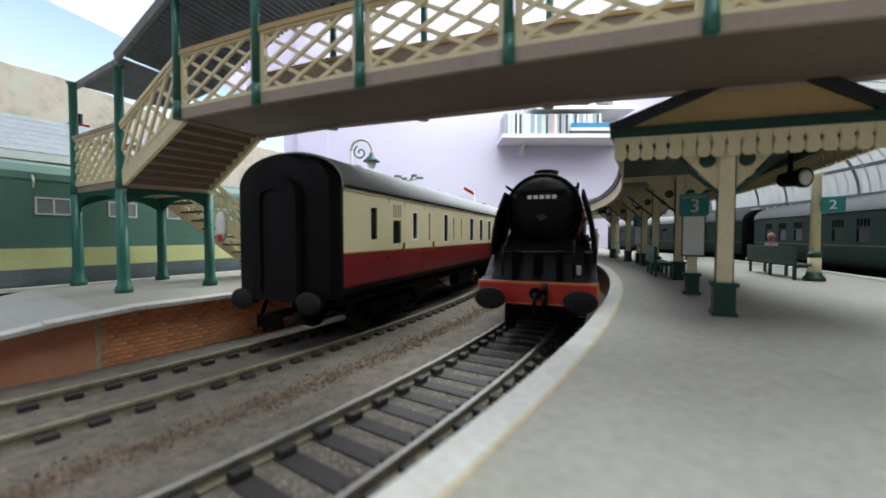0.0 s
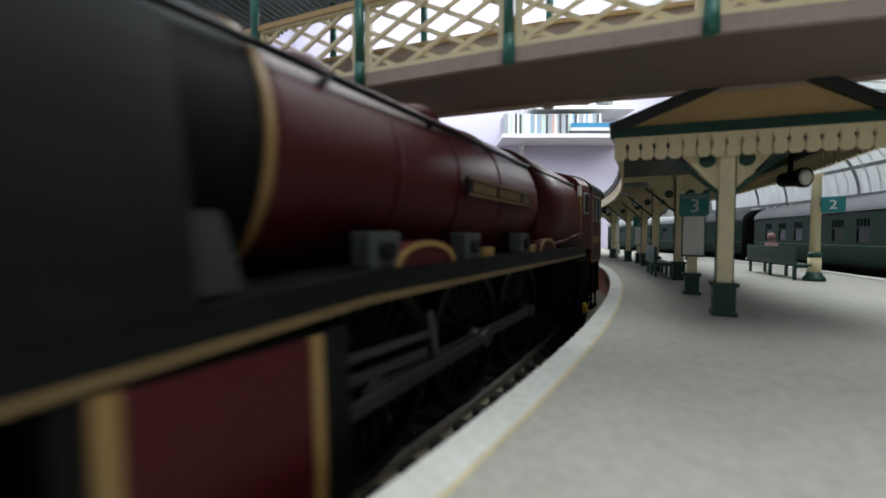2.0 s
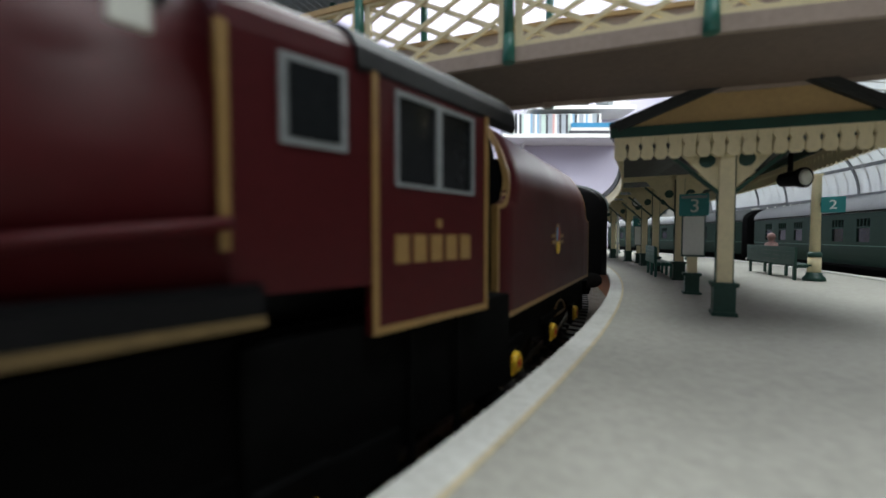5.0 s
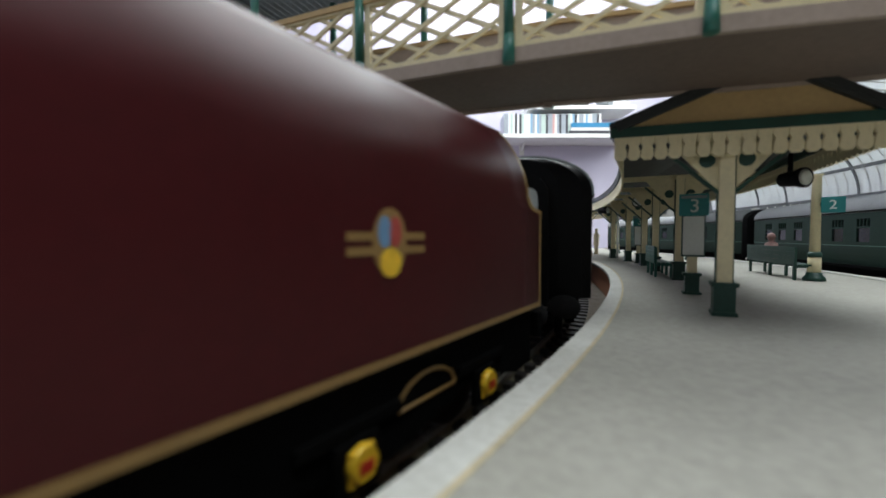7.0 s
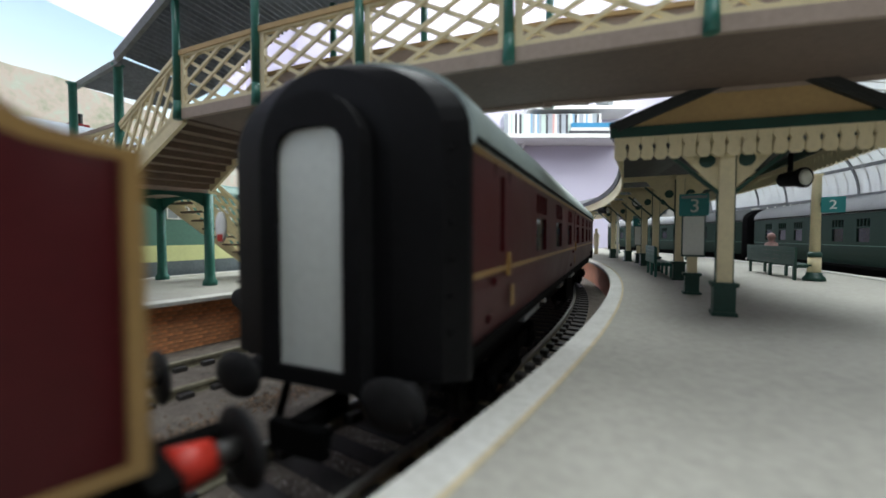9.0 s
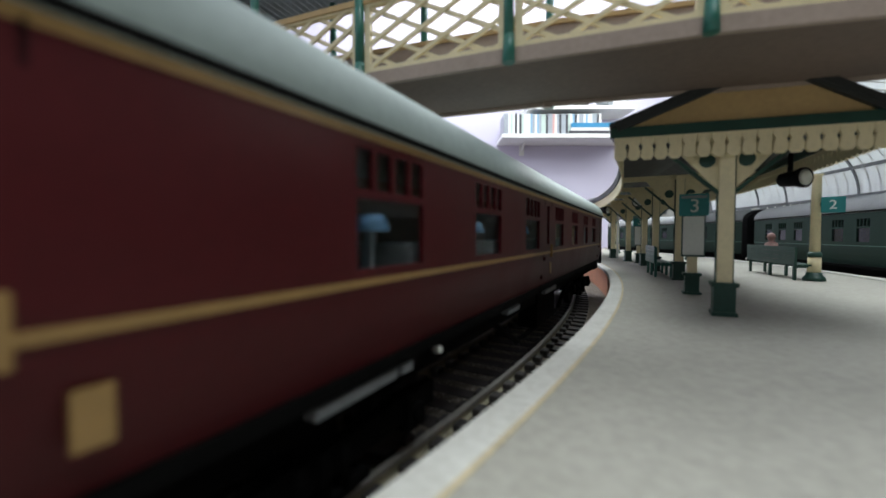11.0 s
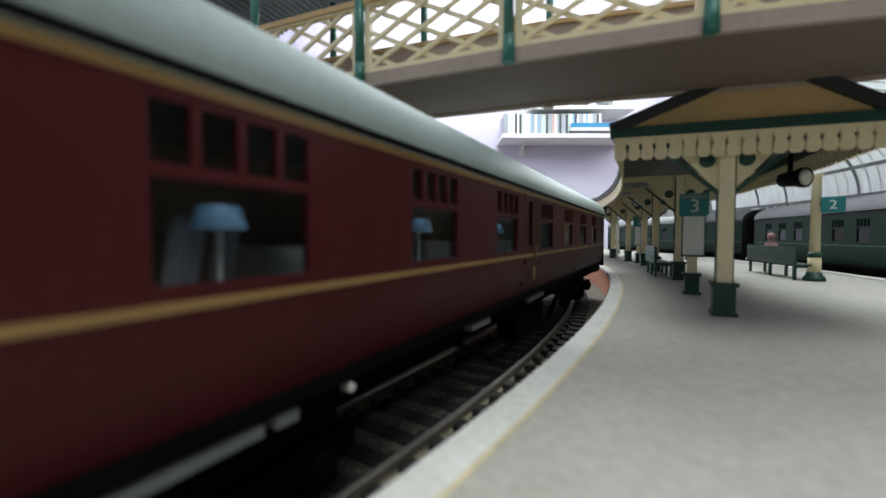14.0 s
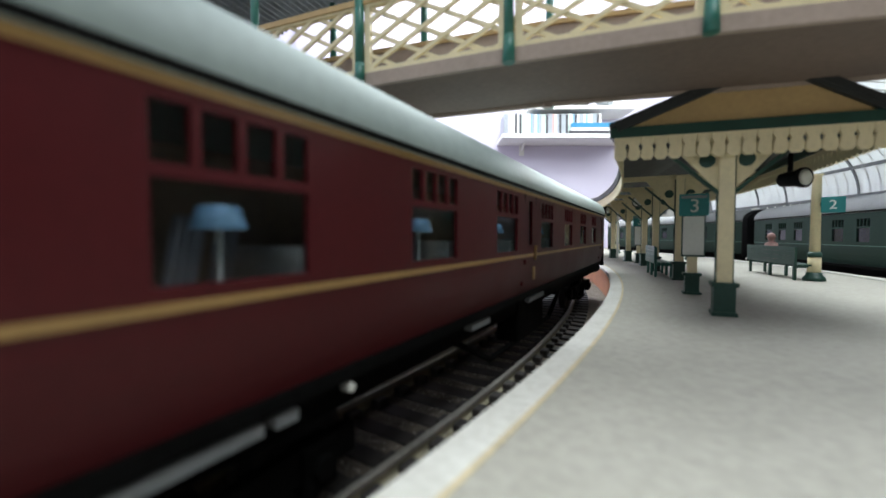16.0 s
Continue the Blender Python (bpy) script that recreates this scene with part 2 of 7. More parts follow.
def openwork(bm, xs, zs, solid, y0, y1):
    """An upright sheet on a grid of xs and zs, of the cells for which solid(x, z) holds, as one closed skin."""
    xs, zs = sorted(set(round(v, 4) for v in xs)), sorted(set(round(v, 4) for v in zs))
    on = {(i, j) for i in range(len(xs) - 1) for j in range(len(zs) - 1) if solid((xs[i] + xs[i + 1]) / 2, (zs[j] + zs[j + 1]) / 2)}
    made = {}

    def at(i, j, y):
        if (i, j, y) not in made:
            made[(i, j, y)] = bm.verts.new((xs[i], y, zs[j]))
        return made[(i, j, y)]
    for i, j in on:
        for y in (y0, y1):
            bm.faces.new((at(i, j, y), at(i + 1, j, y), at(i + 1, j + 1, y), at(i, j + 1, y)))
        for n, a, b in (((i - 1, j), (i, j), (i, j + 1)), ((i + 1, j), (i + 1, j), (i + 1, j + 1)), ((i, j - 1), (i, j), (i + 1, j)), ((i, j + 1), (i, j + 1), (i + 1, j + 1))):
            if n not in on:
                bm.faces.new((at(*a, y0), at(*b, y0), at(*b, y1), at(*a, y1)))


def part(name, bm, material, parent=None, label="", recalc=True, m=None, mats=()):
    """One mesh object out of a bmesh in millimetres."""
    if recalc:
        bmesh.ops.recalc_face_normals(bm, faces=bm.faces[:])
    bmesh.ops.scale(bm, vec=(MM, MM, MM), verts=bm.verts[:])
    me = bpy.data.meshes.new(name)
    bm.to_mesh(me)
    bm.free()
    me.materials.append(material)
    for x in mats:
        me.materials.append(x)
    ob = new(name, me)
    if parent is not None:
        ob.parent = parent
    if m is not None:
        ob.matrix_basis = m
    if label:
        tagged(ob, label)
    return ob


def again(ob, parent, m):
    """A further part on the same mesh."""
    o = new(ob.name.split(".")[0], ob.data)
    o.parent = parent
    o.matrix_basis = m
    for key in ("label",):
        if key in ob:
            o[key] = ob[key]
    return o


def thing(name, m, label, category, group="", kind=""):
    ob = new(name)
    ob.empty_display_size = 0.01
    ob.matrix_basis = m
    return tagged(ob, label, category, group, kind)


B = bmesh.new


def writing(name, text, size, m, material, parent, thick=0.1):
    cu = bpy.data.curves.new(name, "FONT")
    cu.body, cu.size, cu.extrude, cu.align_x, cu.align_y = text, size * MM, thick * MM, "CENTER", "CENTER"
    tmp = bpy.data.objects.new(name, cu)
    me = bpy.data.meshes.new_from_object(tmp)
    bpy.data.objects.remove(tmp)
    me.materials.clear()
    me.materials.append(material)
    ob = new(name, me)
    ob.parent = parent
    ob.matrix_basis = m
    return ob

# ------------------------------------------------------------------ the room
def slab(name, x0, x1, y0, y1, z0, z1, material, label, category):
    bm = B()
    box(bm, x0, x1, y0, y1, z0, z1)
    return tagged(part(name, bm, material), label, category, kind="structure")


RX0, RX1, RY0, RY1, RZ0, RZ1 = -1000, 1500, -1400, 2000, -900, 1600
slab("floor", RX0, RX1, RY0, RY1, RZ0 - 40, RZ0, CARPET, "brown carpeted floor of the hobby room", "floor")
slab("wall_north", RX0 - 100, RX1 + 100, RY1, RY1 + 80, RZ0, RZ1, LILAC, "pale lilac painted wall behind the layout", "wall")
# gap left in this wall for the added west fill
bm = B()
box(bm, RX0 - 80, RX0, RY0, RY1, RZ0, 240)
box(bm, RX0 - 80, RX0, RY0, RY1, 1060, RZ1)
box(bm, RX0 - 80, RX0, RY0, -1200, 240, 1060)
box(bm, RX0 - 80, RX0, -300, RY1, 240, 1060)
tagged(part("wall_west", bm, LILAC), "pale lilac painted side wall, opened for the added west fill", "wall", kind="structure")
# unseen wall, dark to limit bounce; the gap suits the added east fill
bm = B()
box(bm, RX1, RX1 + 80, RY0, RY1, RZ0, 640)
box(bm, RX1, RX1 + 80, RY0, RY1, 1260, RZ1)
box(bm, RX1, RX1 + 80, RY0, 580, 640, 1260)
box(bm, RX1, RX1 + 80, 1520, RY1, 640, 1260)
tagged(part("wall_east", bm, DARKWALL), "unseen side wall, dark against bounce, opened for the added east fill", "wall", kind="structure")
# unseen wall behind the camera, dark to keep bounce off the train
slab("wall_south", RX0, RX1, RY0 - 80, RY0, RZ0, RZ1, DARKWALL, "unseen closing wall kept dark brown against bounced light", "wall")
# gaps placed to suit the two unseen overhead lamps
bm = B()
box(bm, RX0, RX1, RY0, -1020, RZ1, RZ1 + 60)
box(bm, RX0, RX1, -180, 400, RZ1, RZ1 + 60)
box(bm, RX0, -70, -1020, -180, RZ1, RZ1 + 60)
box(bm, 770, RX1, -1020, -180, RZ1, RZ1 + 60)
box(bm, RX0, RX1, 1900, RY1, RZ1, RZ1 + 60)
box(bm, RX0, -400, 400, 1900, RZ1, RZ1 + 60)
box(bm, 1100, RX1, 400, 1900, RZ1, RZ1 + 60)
tagged(part("ceiling", bm, CEIL), "white ceiling with two openings for the unseen overhead lamps", "ceiling", kind="structure")
slab("pilaster", -740, -585, RY1 - 14, RY1, RZ0, RZ1, LILAC, "shallow lilac chimney breast on the wall", "wall")

# ------------------------------------------------------------------ baseboard, ballast and lines
baseboard = slab("baseboard", -620, 760, -330, 1150, -40, -6, BOARD, "brown painted baseboard of the model railway", "baseboard")
for x in (-590, 70, 730):
    for y in (-300, 410, 1120):
        bm = B()
        box(bm, x - 25, x + 25, y - 25, y + 25, RZ0, -40, bev=2)
        part("leg", bm, BOARD, baseboard)
bm = B()
sweep(bm, -150, 640, [(-250, -6), (-250, -4.2), (-150, -4.0), (-147, -4.0), (-84, -3.0), (-74, -2.2), (-64, -2.05), (-61.5, -2.1), (-53, -2.1), (-45, -2.1), (-42.5, -2.0), (-34, -1.5), (-26, -1.7), (-19, -1.3), (-13, -1.7), (-10.4, -2.1), (-8.4, -2.65), (0, -2.7), (9.5, -2.75), (17, -3.4), (26, -3.6), (26, -6)], 6)
for v in bm.verts:
    if v.co.z > -5:
        v.co.z += noise.noise(v.co * 0.13) * 0.2
tagged(part("ballast_bed", bm, BALLAST), "glued grey ballast bed between the lines", "ballast", kind="structure")
bm = B()
sweep(bm, -150, 640, [(137, -6), (137, -3.4), (190, -3.2), (210, -4), (210, -6)], 10)
tagged(part("ballast_bed", bm, BALLAST), "glued grey ballast under the far line", "ballast", kind="structure")

rng = random.Random(4)
verts, faces = [], []
for k in range(3400):
    s = rng.uniform(4, 190)
    o = rng.gauss(-25.5, 2.2) if k < 2900 else rng.uniform(-42, -12)
    r = rng.uniform(0.16, 0.4)
    ground = -1.5 - max(0, abs(o + 26) - 7) * 0.09
    p = arc(s, o, ground + r * 0.25)
    n = len(verts)
    for dx, dy, dz in ((1, 0, 0), (-1, 0, 0), (0, 1, 0), (0, -1, 0), (0, 0, 1), (0, 0, -1)):
        verts.append(((p.x + dx * r * rng.uniform(0.7, 1.3)) * MM, (p.y + dy * r * rng.uniform(0.7, 1.3)) * MM, (p.z + dz * r * rng.uniform(0.6, 1)) * MM))
    faces += [(n + a, n + b, n + c) for a, b, c in ((0, 2, 4), (2, 1, 4), (1, 3, 4), (3, 0, 4), (2, 0, 5), (1, 2, 5), (3, 1, 5), (0, 3, 5))]
me = bpy.data.meshes.new("loose_ballast")
me.from_pydata(verts, [], faces)
me.materials.append(STONES)
tagged(new("loose_ballast", me), "loose brown ballast stones between the lines", "gravel", kind="stuff")

verts, faces = [], []
for k in range(4200):
    s = rng.uniform(2, 130)
    o = rng.uniform(-8.2, 8.2)
    r = rng.uniform(0.1, 0.24)
    p = arc(s, o, -2.72 + r * 0.3)
    n = len(verts)
    for dx, dy, dz in ((1, 0, 0), (-1, 0, 0), (0, 1, 0), (0, -1, 0), (0, 0, 1), (0, 0, -1)):
        verts.append(((p.x + dx * r * rng.uniform(0.7, 1.3)) * MM, (p.y + dy * r * rng.uniform(0.7, 1.3)) * MM, (p.z + dz * r * rng.uniform(0.6, 1)) * MM))
    faces += [(n + a, n + b, n + c) for a, b, c in ((0, 2, 4), (2, 1, 4), (1, 3, 4), (3, 0, 4), (2, 0, 5), (1, 2, 5), (3, 1, 5), (0, 3, 5))]
me = bpy.data.meshes.new("fine_ballast")
me.from_pydata(verts, [], faces)
me.materials.append(FINES)
tagged(new("fine_ballast", me), "fine grey ballast between the black sleepers", "gravel", kind="stuff")

GAUGE = 18.6


def line(off, s0, s1, pitch, label, head=RAIL):
    t = thing("track", Matrix(), label, "track", "lines of track")
    for side in (-1, 1):
        c = off + side * GAUGE / 2
        bm = B()
        sweep(bm, s0, s1, [(c - 0.55, -0.75), (c - 0.55, -0.1), (c - 0.4, 0), (c + 0.4, 0), (c + 0.55, -0.1), (c + 0.55, -0.75)], 5)
        part("rail_head", bm, head, t, "worn rail head")
        bm = B()
        sweep(bm, s0, s1, [(c - 0.3, -0.75), (c + 0.3, -0.75), (c + 0.3, -2.0), (c + 0.95, -2.25), (c + 0.95, -2.5), (c - 0.95, -2.5), (c - 0.95, -2.25), (c - 0.3, -2.0)], 5)
        part("rail_web", bm, RAILSIDE, t, "olive-brown painted rail side")
    bm = B()
    box(bm, -1.7, 1.7, -16.2, 16.2, -3.9, -2.35, bev=0.15)
    for side in (-1, 1):
        for d in (-1, 1):
            box(bm, -1.45, 1.45, side * GAUGE / 2 + d * 1.7 - 1.05, side * GAUGE / 2 + d * 1.7 + 1.05, -2.4, -1.0, bev=0.45)
    first = None
    n = int((s1 - s0) / pitch)
    for k in range(n):
        s = s0 + (k + 0.5) * pitch
        m = mpose(arc(s, off), heading(s) + rng.uniform(-0.6, 0.6))
        if first is None:
            first = part("sleeper", bm, SLEEPER, t, m=m)
        else:
            again(first, t, m)
    return t


line(0, -56, 480, 7.05, "curved model track on black plastic sleepers beside the platform")
line(-53.2, -56, 480, 7.05, "curved model track under the crimson and cream coach", RAILSIDE)
line(-181, -40, 330, 7.5, "model track behind the side platform")
line(162, 60, 480, 7.5, "model track beside the green coaches")

# ------------------------------------------------------------------ platforms
bm = B()
sweep(bm, -170, 620, [(29.6, -5), (29.6, PZ - 0.05), (137, PZ - 0.05), (137, -5)], 6)
platform = tagged(part("platform", bm, CONCRETE), "broad grey concrete island platform with a curved edge", "platform", kind="structure")
bm = B()
sweep(bm, -170, 620, [(25.0, PZ - 1.5), (25.0, PZ - 0.3), (25.3, PZ), (29.0, PZ), (29.2, PZ - 0.1), (29.3, PZ - 1.5)], 4)
part("coping", bm, COPING, platform, "white painted platform edge")
bm = B()
sweep(bm, -170, 620, [(29.2, PZ - 0.5), (29.2, PZ + 0.03), (29.8, PZ + 0.03), (29.9, PZ - 0.5)], 4)
part("edge_line", bm, EDGELINE, platform, "ochre glue line along the white edge")
bm = B()
sweep(bm, -170, 620, [(27.0, -5), (27.0, PZ - 1.5), (30.3, PZ - 1.5), (30.3, -5)], 6)
part("platform_face", bm, RENDERB, platform, "brown platform face under the edge")
bm = B()
sweep(bm, -170, 620, [(132.5, PZ - 1), (132.5, PZ + 0.4), (138, PZ + 0.4), (138, PZ - 1)], 8)
part("coping", bm, COPING, platform, "white painted platform edge")

# side platform with a ramp at its end
E1, E2, RS = -83.3, -156.5, 28.0
bm = B()
sweep(bm, RS, 420, [(E1 - 1, -5), (E1 - 1, PZ), (E2 + 1, PZ), (E2 + 1, -5)], 6)
side_platform = tagged(part("side_platform", bm, CONCRETE), "grey side platform with a brick face and a ramp", "platform", kind="structure")
n = 8
bm = B()
for k in range(n):
    s0, s1 = RS - 6.5 * k, RS - 6.5 * (k + 1)
    z0, z1 = PZ - 0.62 * k * 1.6, PZ - 0.62 * (k + 1) * 1.6
    a = [arc(s0, E1 - 1, z0), arc(s1, E1 - 1 - (k + 1) * 0.4, z1), arc(s1, E2 + 1, z1), arc(s0, E2 + 1, z0)]
    lo = [Vector((p.x, p.y, -5)) for p in a]
    top, bot = [bm.verts.new(p) for p in a], [bm.verts.new(p) for p in lo]
    bm.faces.new(top)
    bm.faces.new(bot[::-1])
    for i in range(4):
        bm.faces.new((top[i], top[(i + 1) % 4], bot[(i + 1) % 4], bot[i]))
ramp = part("ramp", bm, RAMP, side_platform, "grey sloping ramp surface")


def ramp_z(s):
    return PZ if s >= RS else PZ - 0.62 * 1.6 * (RS - s) / 6.5


bm = B()
box(bm, -8.9, 8.9, -2.7, 2.7, -0.7, 0.55, bev=0.3)
stone = None
s = RS - 46
while s < 150:
    sm = s + 9
    tilt = -math.degrees(math.atan2(ramp_z(s + 17) - ramp_z(s), 17))
    m = mpose(arc(sm, E1 + 1.4 - max(0, RS - sm) * 0.06, (ramp_z(s) + ramp_z(s + 17)) / 2), heading(sm), 0, tilt)
    if stone is None:
        stone = part("coping_stone", bm, COPING, side_platform, "white painted edge stone", m=m)
    else:
        again(stone, side_platform, m)
    s += 18.0
bm = B()
sweep(bm, 150, 420, [(E1 - 1.3, PZ - 0.7), (E1 - 1.3, PZ + 0.5), (E1 + 4.1, PZ + 0.5), (E1 + 4.1, PZ - 0.7)], 8)
part("coping", bm, COPING, side_platform, "white painted edge")
bm = B()
sweep(bm, -20, 420, [(E2 - 2.5, PZ - 0.7), (E2 - 2.5, PZ + 0.5), (E2 + 1.5, PZ + 0.5), (E2 + 1.5, PZ - 0.7)], 8)
part("coping", bm, COPING, side_platform, "white painted back edge")
# face: plain panel below the ramp, brick panel below the platform
bm = B()
for k in range(n):
    s0, s1 = RS - 6.5 * k, RS - 6.5 * (k + 1)
    o0, o1 = E1 + 0.6 - k * 0.4, E1 + 0.6 - (k + 1) * 0.4
    a = [arc(s0, o0, -4.5), arc(s1, o1, -4.5), arc(s1, o1, ramp_z(s1) - 0.5), arc(s0, o0, ramp_z(s0) - 0.5)]
    b = [arc(s0, o0 - 1.5, -4.5), arc(s1, o1 - 1.5, -4.5), arc(s1, o1 - 1.5, ramp_z(s1) - 0.5), arc(s0, o0 - 1.5, ramp_z(s0) - 0.5)]
    va, vb = [bm.verts.new(p) for p in a], [bm.verts.new(p) for p in b]
    bm.faces.new(va)
    for i in range(4):
        bm.faces.new((va[i], va[(i + 1) % 4], vb[(i + 1) % 4], vb[i]))
part("ramp_face", bm, RENDERB, side_platform, "plain terracotta face of the ramp")
bm = B()
sweep(bm, RS, 420, [(E1 - 1, -4.5), (E1 - 1, PZ - 0.6), (E1 + 0.5, PZ - 0.6), (E1 + 0.5, -4.5)], 6)
part("brick_bed", bm, MORTAR, side_platform, "pale mortar of the brick face")
bm = B()
box(bm, -0.5, 0.5, -0.5, 0.7, -4.5, PZ - 0.6)
part("corner_strip", bm, EDGELINE, side_platform, "pale corner strip at the ramp", m=mpose(arc(RS, E1 + 0.4), heading(RS)))

# ------------------------------------------------------------------ printed back scene on the west side
bs = bpy.data.materials.new("printed_moorland")
bs.use_nodes = True
nt, nd = bs.node_tree, bs.node_tree.nodes
tc = nd.new("ShaderNodeTexCoord")
sep = nd.new("ShaderNodeSeparateXYZ")
nt.links.new(tc.outputs["Object"], sep.inputs[0])


def math_node(op, a, b):
    m = nd.new("ShaderNodeMath")
    m.operation = op
    for i, v in enumerate((a, b)):
        if hasattr(v, "links"):
            nt.links.new(v, m.inputs[i])
        else:
            m.inputs[i].default_value = v
    return m.outputs[0]


def tex(scale, detail=6):
    n = nd.new("ShaderNodeTexNoise")
    n.inputs["Scale"].default_value, n.inputs["Detail"].default_value = scale, detail
    nt.links.new(tc.outputs["Object"], n.inputs["Vector"])
    return n.outputs["Fac"]


def ramp_node(fac, stops):
    r = nd.new("ShaderNodeValToRGB")
    while len(r.color_ramp.elements) < len(stops):
        r.color_ramp.elements.new(0.5)
    for e, (p, c) in zip(r.color_ramp.elements, stops):
        e.position, e.color = p, (*c, 1)
    nt.links.new(fac, r.inputs[0])
    return r.outputs[0]


ridge = math_node("SUBTRACT", math_node("ADD", sep.outputs[2], math_node("MULTIPLY", tex(6, 3), 0.035)), 0.229)
is_sky = math_node("GREATER_THAN", ridge, 0.0)
land = ramp_node(math_node("ADD", math_node("MULTIPLY", tex(28), 0.7), math_node("MULTIPLY", tex(110), 0.4)),
                 [(0.36, (0.27, 0.31, 0.2)), (0.48, (0.45, 0.43, 0.33)), (0.56, (0.56, 0.47, 0.4)), (0.66, (0.5, 0.53, 0.44)), (0.78, (0.7, 0.68, 0.62))])
air = ramp_node(math_node("MULTIPLY", math_node("SUBTRACT", sep.outputs[2], 0.2), 9.0), [(0.0, (0.85, 0.9, 0.9)), (0.45, (0.62, 0.82, 0.95)), (1.0, (0.42, 0.6, 0.88))])
mx = nd.new("ShaderNodeMix")
mx.data_type = "RGBA"
nt.links.new(is_sky, mx.inputs[0])
nt.links.new(land, mx.inputs[6])
nt.links.new(air, mx.inputs[7])
nt.links.new(mx.outputs[2], nd["Principled BSDF"].inputs["Base Color"])
nd["Principled BSDF"].inputs["Roughness"].default_value = 0.6
p0, p1 = Vector((-560, 40, 0)), Vector((-350, 861, 0))
ang = math.degrees(math.atan2(p1.y - p0.y, p1.x - p0.x))
for a, b in ((0, 348), (349, (p1 - p0).length)):
    bm = B()
    box(bm, a, b, 0, 3, -6, 300)
    tagged(part("backdrop", bm, bs, m=mpose(p0, ang)), "printed back scene sheet of moorland and sky", "backdrop", kind="structure")

# ------------------------------------------------------------------ footbridge
NEAR = [Vector((-74.6, 112.8, 0)), Vector((-46.2, 100.1, 0)), Vector((-17.7, 88.7, 0)), Vector((13.3, 76.6, 0)), Vector((44.5, 65.7, 0)), Vector((72.7, 59.2, 0)), Vector((101.2, 49.9, 0))]
FAR = [Vector((-63.0, 133.5, 0)), Vector((-34.6, 120.7, 0)), Vector((-6.1, 111.3, 0)), Vector((26.6, 100.2, 0)), Vector((58.0, 91.7, 0)), Vector((87.4, 84.6, 0)), Vector((116.0, 75.0, 0))]
BACK = Vector((12.2, 20.8, 0))
ZD = 64.25
bridge = thing("footbridge", Matrix(), "cream and green lattice footbridge with covered stairs", "footbridge")


def lattice(bm, a, b, z0a, z0b, h, cells, w=1.15, t=0.55, rows=2):
    """Crossed laths between two posts, framed above and below. Each end has its own foot height."""
    a, b = Vector(a), Vector(b)
    d = b - a

    def at(u, v):
        p = a + d * u
        return Vector((p.x, p.y, z0a + (z0b - z0a) * u + h * v))
    nrm = Vector((d.y, -d.x, 0)).normalized()
    for sgn in (-1, 1):
        for k in range(-rows, int(cells) + rows + 1):
            u0, u1, v0, v1 = k / cells, (k + rows) / cells, 0.0, 1.0
            if sgn < 0:
                v0, v1 = v1, v0
            lo, hi = max(0, u0), min(1, u1)
            if hi - lo < 1e-4:
                continue
            va = v0 + (v1 - v0) * (lo - u0) / (u1 - u0)
            vb = v0 + (v1 - v0) * (hi - u0) / (u1 - u0)
            bar(bm, at(lo, va) + nrm * sgn * t * 0.3, at(hi, vb) + nrm * sgn * t * 0.3, t, w, up=(at(hi, vb) - at(lo, va)).cross(nrm))
    bar(bm, at(0, 0.02), at(1, 0.02), t * 2, w * 1.3)
    bar(bm, at(0, 0.98), at(1, 0.98), t * 2.2, w * 1.1)


# deck
n = len(NEAR)
ring_n = [Vector((p.x, p.y, ZD)) for p in NEAR]
ring_f = [Vector((p.x, p.y, ZD)) for p in FAR]
for i in range(n - 1):
    a, b, c, d = ring_n[i], ring_n[i + 1], ring_f[i + 1], ring_f[i]
    bm = B()
    lo = [bm.verts.new(v + Vector((0, 0, 0.8))) for v in (a, b, c, d)]
    hi = [bm.verts.new(v + Vector((0, 0, 3.0))) for v in (a, b, c, d)]
    bm.faces.new(lo[::-1])
    bm.faces.new(hi)
    for k in range(4):
        bm.faces.new((lo[k], lo[(k + 1) % 4], hi[(k + 1) % 4], hi[k]))
    # colour carries the underside shade, so it is darker than the girders
    part("deck_panel", bm, DECKSHADE, bridge, "deck panel in brown darkened for the shade beneath")
